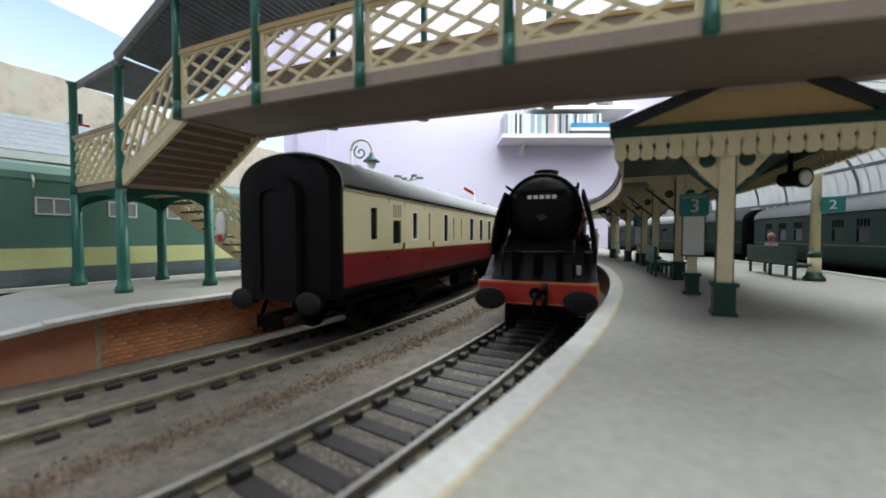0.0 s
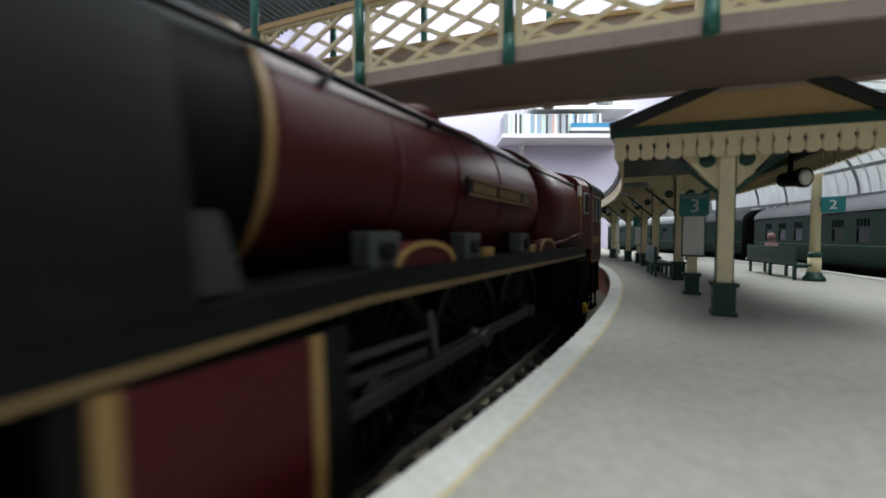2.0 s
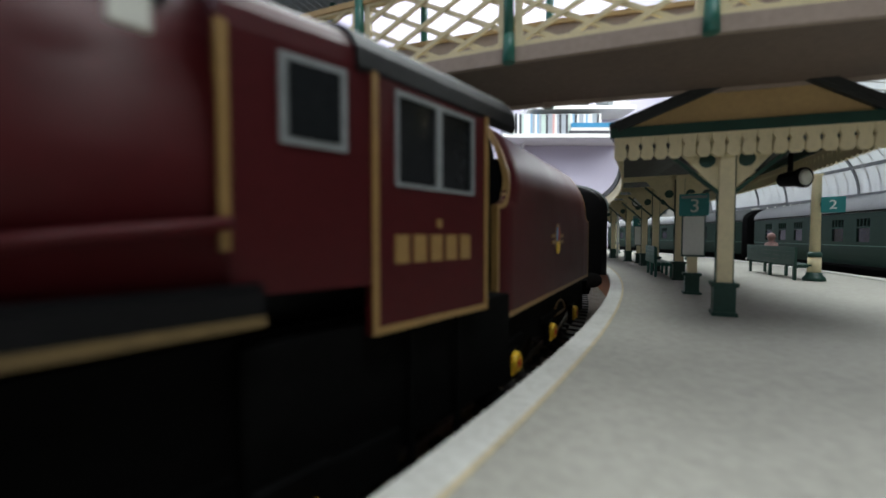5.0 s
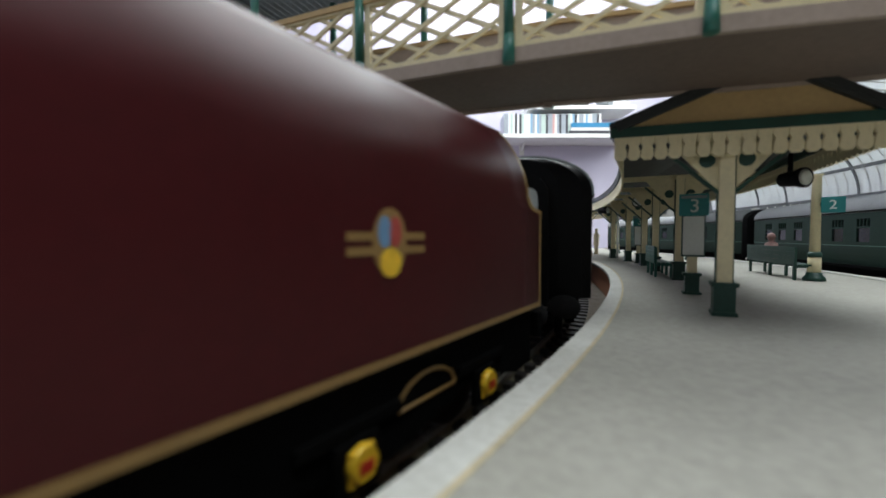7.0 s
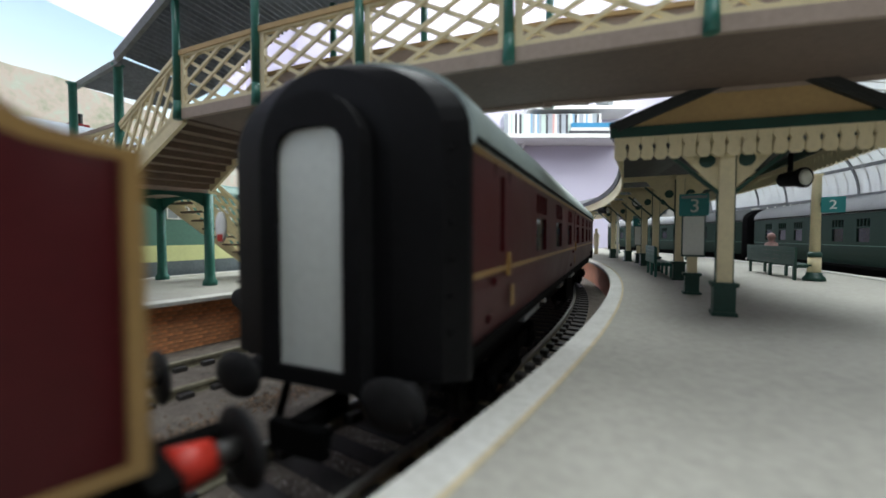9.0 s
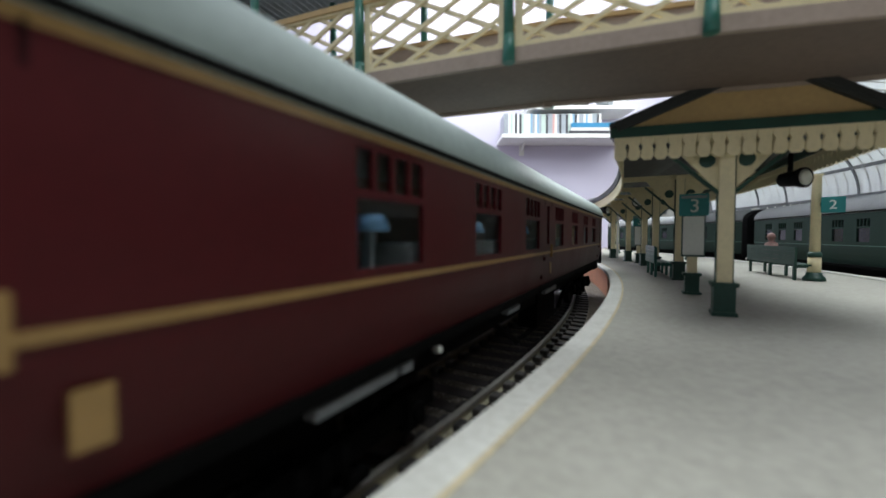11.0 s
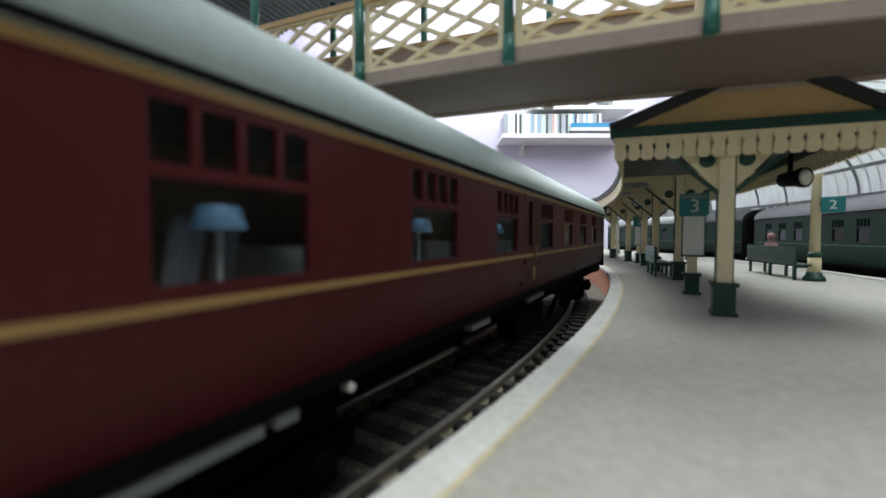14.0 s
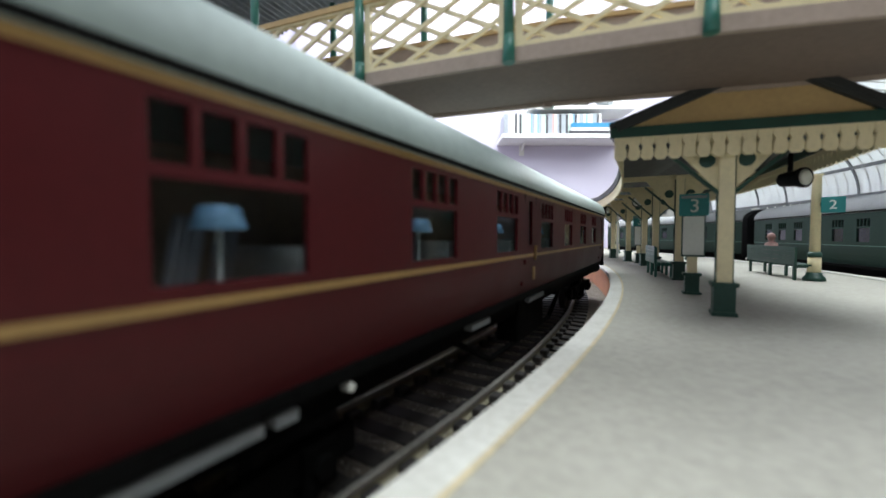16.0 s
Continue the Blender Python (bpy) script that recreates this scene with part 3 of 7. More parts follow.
for ring, out in ((ring_n, -0.4), (ring_f, 0.4)):
    for i in range(n - 1):
        bm = B()
        off = Vector((-BACK.x, -BACK.y, 0)).normalized() * (0.6 if ring is ring_n else -0.6)
        bar(bm, ring[i] + off + Vector((0, 0, 1.4)), ring[i + 1] + off + Vector((0, 0, 1.4)), 1.2, 2.8)
        part("girder", bm, DECK, bridge, "mauve-brown side girder")
        if ring is ring_f:
            bm = B()
            bar(bm, ring[i] + off + Vector((0, 0, 11.5)), ring[i + 1] + off + Vector((0, 0, 11.5)), 0.8, 17.2)
            part("parapet_board", bm, DECK, bridge, "brown boarded parapet of the far side")
            bm = B()
            bar(bm, ring[i] + off + Vector((0, 0, 20.7)), ring[i + 1] + off + Vector((0, 0, 20.7)), 1.8, 1.2)
            part("handrail", bm, TAN, bridge, "tan handrail")
            continue
        bm = B()
        lattice(bm, ring[i] + off, ring[i + 1] + off, ZD + 2.9, ZD + 2.9, 15.0, 3.4, 0.88, rows=3)
        part("lattice_panel", bm, CREAM, bridge, "cream lattice railing panel")
        u = (ring[i + 1] - ring[i]).normalized()
        for q in (ring[i] + u * 1.6, ring[i + 1] - u * 1.6):
            bm = B()
            box(bm, -0.7, 0.7, -0.5, 0.5, ZD + 2.7, ZD + 18.0, Matrix.Translation((q.x + off.x, q.y + off.y, 0)) @ Matrix.Rotation(math.atan2(u.y, u.x), 4, "Z"))
            part("panel_stile", bm, CREAM, bridge)
        bm = B()
        bar(bm, ring[i] + off + Vector((0, 0, 18.3)), ring[i + 1] + off + Vector((0, 0, 18.3)), 2.0, 1.3)
        part("handrail", bm, TAN, bridge, "tan handrail")
for ring, sgn in ((ring_n, 1), (ring_f, -1)):
    for i, p in enumerate(ring):
        off = Vector((-BACK.x, -BACK.y, 0)).normalized() * 1.5 * sgn
        bm = B()
        q = p + off
        top = ZD + 38 if (i < 2 if ring is ring_n else 0 < i < 4) else ZD + 20
        cyl(bm, (q.x, q.y, ZD - 0.2), (q.x, q.y, ZD + 5), 1.25, 1.05, 10)
        cyl(bm, (q.x, q.y, ZD + 5), (q.x, q.y, top), 1.0, 1.0, 10)
        part("post", bm, GREEN, bridge, "green iron post")
# thin seams under the far edge of the deck
for f in (1.0, 2.0, 3.0):
    i = int(f)
    bm = B()
    q = ring_f[i]
    box(bm, q.x - 1, q.x + 1, q.y - 0.6, q.y + 0.8, ZD - 0.5, ZD + 0.8)
    part("bracket", bm, DECK, bridge)

# upper flight from the landing to the deck
PA, PB, PC, PD = Vector((-140.7, 149.4, 0)), Vector((-107.6, 130.4, 0)), Vector((-122.6, 169.1, 0)), Vector((-90.2, 149.8, 0))
ZL = 49.0
f0, f1 = PB + Vector((1.2, -0.4, ZL)), ring_n[0] + Vector((0, 0, 0.5))
g0, g1 = PD + Vector((1.2, -0.4, ZL)), ring_f[0] + Vector((0, 0, 0.5))
steps = 8
for k in range(steps):
    u0, u1 = k / steps, (k + 1) / steps
    a, b = f0.lerp(f1, u0), f0.lerp(f1, u1)
    c, d = g0.lerp(g1, u0), g0.lerp(g1, u1)
    bm = B()
    zt = b.z + 0.4
    lo = [bm.verts.new(Vector((v.x, v.y, zt - 0.7))) for v in (a, b, d, c)]
    hi = [bm.verts.new(Vector((v.x, v.y, zt))) for v in (a, b, d, c)]
    bm.faces.new(lo[::-1])
    bm.faces.new(hi)
    for i in range(4):
        bm.faces.new((lo[i], lo[(i + 1) % 4], hi[(i + 1) % 4], hi[i]))
    part("tread", bm, PLY, bridge, "brown stair tread")
    bm = B()
    bar(bm, Vector((a.x, a.y, (a.z + zt) / 2)), Vector((c.x, c.y, (a.z + zt) / 2)), 0.5, zt - a.z + 0.6)
    part("riser", bm, PLY, bridge)
for a, b, lab in ((f0, f1, "near"), (g0, g1, "far")):
    bm = B()
    bar(bm, a + Vector((0, 0, 0.6)), b + Vector((0, 0, 0.6)), 1.1, 4.2)
    part("stringer", bm, CREAM, bridge, "cream stair stringer")
    bm = B()
    lattice(bm, Vector((a.x, a.y, 0)), Vector((b.x, b.y, 0)), a.z + 2.5, b.z + 2.5, 15.5, 5, 1.2, rows=2)
    part("lattice_panel", bm, CREAM, bridge, "cream sloping lattice panel")
    bm = B()
    bar(bm, a + Vector((0, 0, 18.6)), b + Vector((0, 0, 18.6)), 2.0, 1.2)
    part("handrail", bm, CREAM, bridge)
# landing
bm = B()
lo = [bm.verts.new(Vector((v.x, v.y, ZL - 1.8))) for v in (PA, PB, PD, PC)]
hi = [bm.verts.new(Vector((v.x, v.y, ZL + 0.6))) for v in (PA, PB, PD, PC)]
bm.faces.new(lo[::-1])
bm.faces.new(hi)
for k in range(4):
    bm.faces.new((lo[k], lo[(k + 1) % 4], hi[(k + 1) % 4], hi[k]))
part("landing", bm, DECK, bridge, "brown stair landing")
for a, b in ((PA, PB), (PA, PC)):
    bm = B()
    lattice(bm, a, b, ZL + 1, ZL + 1, 17.5, 6, 1.1, rows=4)
    part("lattice_panel", bm, CREAM, bridge, "cream lattice railing panel")
    bm = B()
    bar(bm, a + Vector((0, 0, ZL + 19)), b + Vector((0, 0, ZL + 19)), 2.0, 1.2)
    part("handrail", bm, DECK, bridge)
for p, top in ((PA, 89), (PB, 87.5), (PC, ZL), (PD, ZL)):
    bm = B()
    lathe(bm, [(2.6, PZ - 0.1), (2.6, PZ + 1.6), (1.9, PZ + 2.6), (1.75, PZ + 8), (1.6, ZL - 2)], 12, Matrix.Translation((p.x, p.y, 0)))
    part("pillar", bm, GREEN, bridge, "green cast-iron pillar")
    if top > ZL:
        bm = B()
        lathe(bm, [(1.6, ZL - 2.5), (1.7, ZL + 1), (1.4, ZL + 3), (1.3, top - 1), (2.0, top)], 12, Matrix.Translation((p.x, p.y, 0)))
        part("post", bm, GREEN, bridge, "green iron post")
for a, b in ((PA, PB), (PB, PD), (PC, PD), (PA, PC)):
    bm = B()
    prev = None
    for k in range(17):
        u = k / 16
        p = a.lerp(b, u)
        low = ZL - 3.2 - 5.0 * abs(2 * u - 1) ** 2.2
        va, vb = bm.verts.new((p.x, p.y, low)), bm.verts.new((p.x, p.y, ZL - 1.6))
        if prev:
            bm.faces.new((prev[0], va, vb, prev[1]))
        prev = (va, vb)
    bmesh.ops.solidify(bm, geom=bm.faces[:], thickness=0.9)
    part("spandrel", bm, GREEN, bridge, "green arched spandrel under the landing")
# lower flight back down to the platform
h0, h1 = PC.lerp(PA, 0.05) + Vector((0, 0, ZL)), PC + Vector((32, 22, 0)) + Vector((0, 0, PZ + 1))
k0, k1 = PD.lerp(PB, 0.0) + Vector((-14, 8, ZL)), PD + Vector((18, 30, PZ + 1))
for k in range(10):
    u0, u1 = k / 10, (k + 1) / 10
    a, b, c, d = h0.lerp(h1, u0), h0.lerp(h1, u1), k0.lerp(k1, u0), k0.lerp(k1, u1)
    bm = B()
    lo = [bm.verts.new(Vector((v.x, v.y, a.z - 0.8))) for v in (a, b, d, c)]
    hi = [bm.verts.new(Vector((v.x, v.y, a.z))) for v in (a, b, d, c)]
    bm.faces.new(lo[::-1])
    bm.faces.new(hi)
    for i in range(4):
        bm.faces.new((lo[i], lo[(i + 1) % 4], hi[(i + 1) % 4], hi[i]))
    part("tread", bm, PLY, bridge, "brown stair tread")
for a, b in ((h0, h1), (k0, k1)):
    bm = B()
    bar(bm, a, b, 1.0, 3.6)
    part("stringer", bm, CREAM, bridge, "cream stair stringer")
    bm = B()
    lattice(bm, Vector((a.x, a.y, 0)), Vector((b.x, b.y, 0)), a.z + 2, b.z + 2, 12, 7, 1.1, rows=3)
    part("lattice_panel", bm, CREAM, bridge, "cream sloping lattice panel")

# corrugated roof over the stairs and the end of the deck
RA, RB = Vector((-142, 153, 89.5)), Vector((-104, 129, 88))
top_n, top_f = Vector((-66.5, 109, 104)), Vector((-53, 138, 104))
RC = Vector((-93, 157, 88.5))


def roof_sheet(name, a, b, c, d, waves, lab):
    """A corrugated sheet: a to b at the eave, d to c at the head."""
    bm = B()
    nrm = (b - a).cross(d - a).normalized()
    cols = waves * 6
    lo = []
    for k in range(cols + 1):
        u = k / cols
        w = nrm * 0.7 * math.sin(u * waves * math.tau)
        lo.append((bm.verts.new(a.lerp(b, u) + w), bm.verts.new(d.lerp(c, u) + w)))
    for p, q in zip(lo, lo[1:]):
        bm.faces.new((p[0], q[0], q[1], p[1]))
    bmesh.ops.solidify(bm, geom=bm.faces[:], thickness=0.8)
    return part(name, bm, SLATE, bridge, lab)


roof_sheet("roof_sheet", RB + Vector((0, -4, 1)), top_n + Vector((0, -4, 0)), top_f, RC, 24, "dark grey corrugated roof over the stairs")
roof_sheet("roof_sheet", top_n + Vector((0, -4, 0)), Vector((-11, 81, 105)), Vector((2, 111, 105)), top_f, 26, "dark grey corrugated roof over the deck")
roof_sheet("roof_sheet", RA, RB + Vector((0, -2, 0.5)), RC, RA + Vector((17, 28, 0)), 18, "dark grey corrugated roof over the landing")
bm = B()
bar(bm, RB + Vector((0, -3.5, -0.2)), top_n + Vector((0, -3.5, -1.2)), 1.2, 3.0)
bar(bm, RA + Vector((0, -1, -0.8)), RB + Vector((0, -2, -0.6)), 1.2, 2.0)
part("roof_fascia", bm, SLATE, bridge, "grey-green roof edge board")

# ------------------------------------------------------------------ island canopy
canopy = thing("platform_canopy", Matrix(), "cream and dark green gabled canopy with scalloped valance", "canopy")
CL, CRr, CM, CE, CRID, CT = 28.6, 81.3, 59.8, 57.4, 69.7, 52.6
CS1 = 470.0


def front_s(off):
    return 99.8 + (off - 28.6) * 0.195


bm = B()
nseg = 52
for o0, z0, o1, z1 in ((CL - 1.0, CE, CM, CRID), (CM, CRID, CRr + 1.0, CE)):
    prev = None
    for k in range(nseg + 1):
        u = k / nseg
        row = []
        for o, z in ((o0, z0), (o1, z1)):
            s = front_s(o) - 1.5 + (CS1 - front_s(o)) * u
            row.append(arc(s, o, z))
        v = [bm.verts.new(p) for p in row] + [bm.verts.new(p + Vector((0, 0, 1.2))) for p in row]
        if prev:
            bm.faces.new((prev[0], prev[1], v[1], v[0]))
            bm.faces.new((prev[2], v[2], v[3], prev[3]))
            bm.faces.new((prev[0], v[0], v[2], prev[2]))
        else:
            bm.faces.new((v[0], v[1], v[3], v[2]))
        prev = v
part("canopy_roof", bm, DARKTRIM, canopy, "dark slate-grey canopy roof")


def teeth(bm, base, du, h, w, n, t=0.7):
    """A board of n rounded teeth hanging from base along du (per tooth)."""
    du = Vector(du)
    nrm = Vector((du.y, -du.x, 0)).normalized() * t
    for k in range(n):
        p = Vector(base) + du * k
        out = [p, p + du * 0.97, p + du * 0.97 - Vector((0, 0, h * 0.25)), p + du * 0.82 - Vector((0, 0, h * 0.42)), p + du * 0.93 - Vector((0, 0, h * 0.6)),
               p + du * 0.95 - Vector((0, 0, h * 0.84)), p + du * 0.75 - Vector((0, 0, h)), p + du * 0.25 - Vector((0, 0, h)), p - Vector((0, 0, h * 0.86)),
               p + du * 0.04 - Vector((0, 0, h * 0.6)), p + du * 0.15 - Vector((0, 0, h * 0.42)), p - Vector((0, 0, h * 0.25))]
        prism(bm, out, nrm)


fl, fr = arc(front_s(CL), CL, 0), arc(front_s(CRr), CRr, 0)
bm = B()
ridge_p = arc(front_s(CM), CM, 0)
prism(bm, [Vector((fl.x, fl.y, CE - 0.5)), Vector((fr.x, fr.y, CE - 0.5)), Vector((ridge_p.x, ridge_p.y, CRID - 0.5))], (0.3, 0.9, 0))
part("gable_board", bm, TAN, canopy, "tan boarded gable end")
bm = B()
dirf = (fr - fl).normalized()
bar(bm, fl + Vector((0, -0.6, CE - 1.0)) - dirf * 1.2, fr + Vector((0, -0.6, CE - 1.0)) + dirf, 1.0, 2.4)
part("fascia", bm, DKGREEN, canopy, "dark green fascia board")
for a, b in ((fl, ridge_p), (ridge_p, fr)):
    za, zb = (CE, CRID) if a is fl else (CRID, CE)
    bm = B()
    bar(bm, Vector((a.x, a.y - 0.9, za + 0.4)), Vector((b.x, b.y - 0.9, zb + 0.4)), 1.2, 2.6)
    part("bargeboard", bm, DARKTRIM, canopy, "dark bargeboard")
TEETH = 18
step_f = (fr - fl) / TEETH
bm = B()
teeth(bm, (0, 0, 0), (step_f.length, 0, 0), 5.6, 2.4, 1)
tooth = None
rzf = math.degrees(math.atan2(step_f.y, step_f.x))
for k in range(TEETH):
    m = mpose(fl + step_f * k + Vector((0, 0, CE - 2.2)), rzf)
    if tooth is None:
        tooth = part("valance_tooth", bm, CREAM, canopy, "cream scalloped valance board", m=m)
    else:
        again(tooth, canopy, m)
for off in (CL, CRr):
    s = front_s(off) + 0.5
    while s < CS1 - 3:
        p, q = arc(s, off, CE - 1.2), arc(s + 2.45, off, CE - 1.2)
        again(tooth, canopy, mpose(p, math.degrees(math.atan2(q.y - p.y, q.x - p.x))))
        s += 2.45
    bm = B()
    sweep(bm, front_s(off), CS1, [(off - 0.8, CE - 1.6), (off - 0.8, CE + 0.4), (off + 0.8, CE + 0.4), (off + 0.8, CE - 1.6)], 8)
    part("fascia", bm, DARKTRIM if off == CL else DKGREEN, canopy, "dark eave board" if off == CL else "dark green eave board")
# tie beams and boarded spandrels at each post, posts with green bases


def square_post(bm, p, w, z0, z1, rz):
    box(bm, -w / 2, w / 2, -w / 2, w / 2, z0, z1, Matrix.Translation((p.x, p.y, 0)) @ Matrix.Rotation(radians(rz), 4, "Z"), bev=0.25)


POSTS = [(107.4, 52.7), (184.0, 52.6), (224.0, 50.2), (262.0, 52.7), (302.0, 52.7), (342.0, 52.7), (425.0, 52.7)]
for s, off in POSTS:
    p = arc(s, off)
    rz = heading(s)
    skew = 0.195 if s < 120 else 0.0

    def across(d, z=0.0):
        return arc(s + d * skew, off + d, z)
    bm = B()
    square_post(bm, p, 3.1, PZ + 6, CE - 0.5, rz)
    part("post", bm, CREAM, canopy, "cream square canopy post")
    for d in (-1, 1):
        bm = B()
        e = arc(s, off + d * 1.65)
        square_post(bm, e, 0.6, PZ + 6, CE - 2, rz)
        part("post_strip", bm, DKGREEN, canopy)
    bm = B()
    square_post(bm, p, 5.2, PZ, PZ + 1.0, rz)
    square_post(bm, p, 4.4, PZ + 0.9, PZ + 7.2, rz)
    square_post(bm, p, 5.4, PZ + 7.0, PZ + 8.0, rz)
    part("post_base", bm, DKGREEN, canopy, "dark green post base")
    bm = B()
    bar(bm, across(CL + 1 - off, CE - 1) + arc(s + 2, off) - p, across(CRr - 1 - off, CE - 1) + arc(s + 2, off) - p, 1.5, 2.2)
    part("tie_beam", bm, CREAM, canopy)
    for d in (-1, 1):
        bm = B()
        u = across(d * 1.0)
        w = across(d * 13.5)
        prism(bm, [Vector((u.x, u.y, CT + 3)), Vector((w.x, w.y, CT + 3)), Vector((u.x, u.y, CT - 11.6))], arc(s + 0.8, off) - p)
        part("spandrel", bm, CREAM, canopy, "cream boarded spandrel")
        bm = B()
        bar(bm, Vector((u.x, u.y, CT - 11.8)), Vector((w.x, w.y, CT - 0.2)), 1.2, 0.7)
        part("brace", bm, DKGREEN, canopy, "dark green diagonal brace")
        bm = B()
        c = across(d * 4.0, CT - 3.4) + arc(s - 0.3, off) - p
        cyl(bm, c, c + (arc(s + 1.3, off) - p), 1.7, 1.7, 18)
        part("roundel", bm, DKGREEN, canopy, "dark round opening in the spandrel")

# ------------------------------------------------------------------ rolling stock (x forward from the front, y to the left, z from the rail top)
def on_line(front, d1, d2, off=0.0):
    """Pose of a vehicle whose front lies at front and whose pivots d1 and d2 behind it follow the line."""
    k = RT / (RT + off)
    p, q = arc(front + d1 * k, off), arc(front + d2 * k, off)
    f = (p - q).normalized()
    o = p + f * d1
    return pose(o.x * MM, o.y * MM, 0, 0, 0, math.degrees(math.atan2(f.y, f.x)))


WHEELS = []


def annulus(bm, r0, r1, y0, y1, n=40):
    """A ring about the y axis."""
    rings = [[bm.verts.new((r * math.cos(k * math.tau / n), y, r * math.sin(k * math.tau / n))) for k in range(n)] for r, y in ((r1, y0), (r1, y1), (r0, y1), (r0, y0))]
    for a, b in zip(rings, rings[1:] + rings[:1]):
        for k in range(n):
            bm.faces.new((a[k], a[(k + 1) % n], b[(k + 1) % n], b[k]))


def wheel(name, parent, x, y, r, material, spokes=0, t=2.2, label=""):
    """A wheel on the rail, turning about its own middle."""
    bm = B()
    side = 1 if y > 0 else -1
    if not spokes:
        lathe(bm, [(r * 0.2, -t / 2), (r * 0.85, -t / 2), (r, -t / 2), (r, t / 2), (r * 0.85, t / 2), (r * 0.8, t * 0.3), (r * 0.25, t * 0.3), (r * 0.2, t * 0.7)], 28, Matrix.Rotation(radians(-90 * side), 4, "X"))
        ob = part(name, bm, material, parent, label, m=mpose((x, y, r)))
    else:
        annulus(bm, r * 0.84, r, -t / 2, t / 2, 44)
        ob = part(name, bm, material, parent, label, m=mpose((x, y, r)))
        if not label:
            bm = B()
            for k in range(spokes):
                u = k * math.tau / spokes
                bar(bm, (0, 0, 0), (r * 0.88 * math.cos(u), 0, r * 0.88 * math.sin(u)), t * 0.5, 0.8, up=(0, 1, 0))
            part("spokes", bm, material, ob)
        else:
            bm = B()
            bar(bm, (r * 0.15, 0, 0), (r * 0.86, 0, 0), t * 0.5, 0.9, up=(0, 1, 0))
            first = part("spoke", bm, material, ob)
            for k in range(1, spokes):
                again(first, ob, pose(0, 0, 0, 0, 360 * k / spokes, 0))
            bm = B()
            cyl(bm, (0, -t * 0.7, 0), (0, t * 0.7, 0), r * 0.2, r * 0.2, 16)
            part("hub", bm, material, ob)
            bm = B()
            annulus(bm, r * 0.9, r * 0.97, side * t * 0.5, side * (t * 0.5 + 0.15), 44)
            part("tyre", bm, BUFFER, ob, "dull steel tyre edge")
    WHEELS.append((ob, parent, x, y, r))
    return ob


def buffer(parent, x, y, z, d=1, w=4.2, h=3.3, length=5.5, housing=BUFFER):
    bm = B()
    cyl(bm, (x, y, z), (x + d * length * 0.6, y, z), 1.9, 1.5, 16)
    b = part("buffer", bm, housing, parent, "buffer housing")
    bm = B()
    cyl(bm, (x + d * length * 0.6, y, z), (x + d * length, y, z), 1.0, 1.0, 12)
    part("buffer_ram", bm, STEEL, b, "steel buffer ram")
    bm = B()
    lathe(bm, [(0.2, 0), (0.97, 0), (1, 0.25), (0.95, 0.5), (0.4, 0.75), (0.05, 0.8)], 24, Matrix.Translation((x + d * length, y, z)) @ Matrix.Rotation(radians(90 * d), 4, "Y") @ Matrix.Diagonal((h, w, 1, 1)))
    part("buffer_head", bm, BUFFER, b, "dull steel buffer head")
    return b


def bogie(parent, x, wb=34, r=6.6, width=12.5):
    e = B()
    for y in (-1, 1):
        box(e, x - wb / 2 - 6, x + wb / 2 + 6, y * width - 0.8, y * width + 0.8, 5.5, 9.0, bev=0.3)
        for d in (-1, 1):
            box(e, x + d * wb / 2 - 2.2, x + d * wb / 2 + 2.2, y * width - 1.3, y * width + 1.6, 4.2, 9.2, bev=0.4)
            cyl(e, (x + d * wb / 2, y * (width + 1.4), 6.6), (x + d * wb / 2, y * (width + 2.2), 6.6), 1.5, 1.2, 12)
        for k in range(-1, 2):
            cyl(e, (x + k * 3, y * (width + 0.4), 3.5), (x + k * 3, y * (width + 0.4), 9), 1.0, 1.0, 8)
        box(e, x - 7, x + 7, y * width - 1, y * width + 1.2, 2.6, 4.0, bev=0.3)
    box(e, x - 3, x + 3, -width, width, 6, 12)
    b = part("bogie", e, UNDER, parent, "black bogie frame with springs")
    for d in (-1, 1):
        for y in (-1, 1):
            wheel("wheel", b, x + d * wb / 2, y * GAUGE / 2, r, BUFFER)
        w = B()
        cyl(w, (x + d * wb / 2, -width, r), (x + d * wb / 2, width, r), 1, 1, 8)
        part("axle", w, UNDER, b)
    return b


def body_section(hw, z0, z1, top, bulge=0.0):
    """Half outline of the roof from one gutter over the crown to the other."""
    return [(hw * math.cos(a), z1 + (top - z1) * math.sin(a) ** 0.85) for a in [math.pi * k / 22 for k in range(23)]]


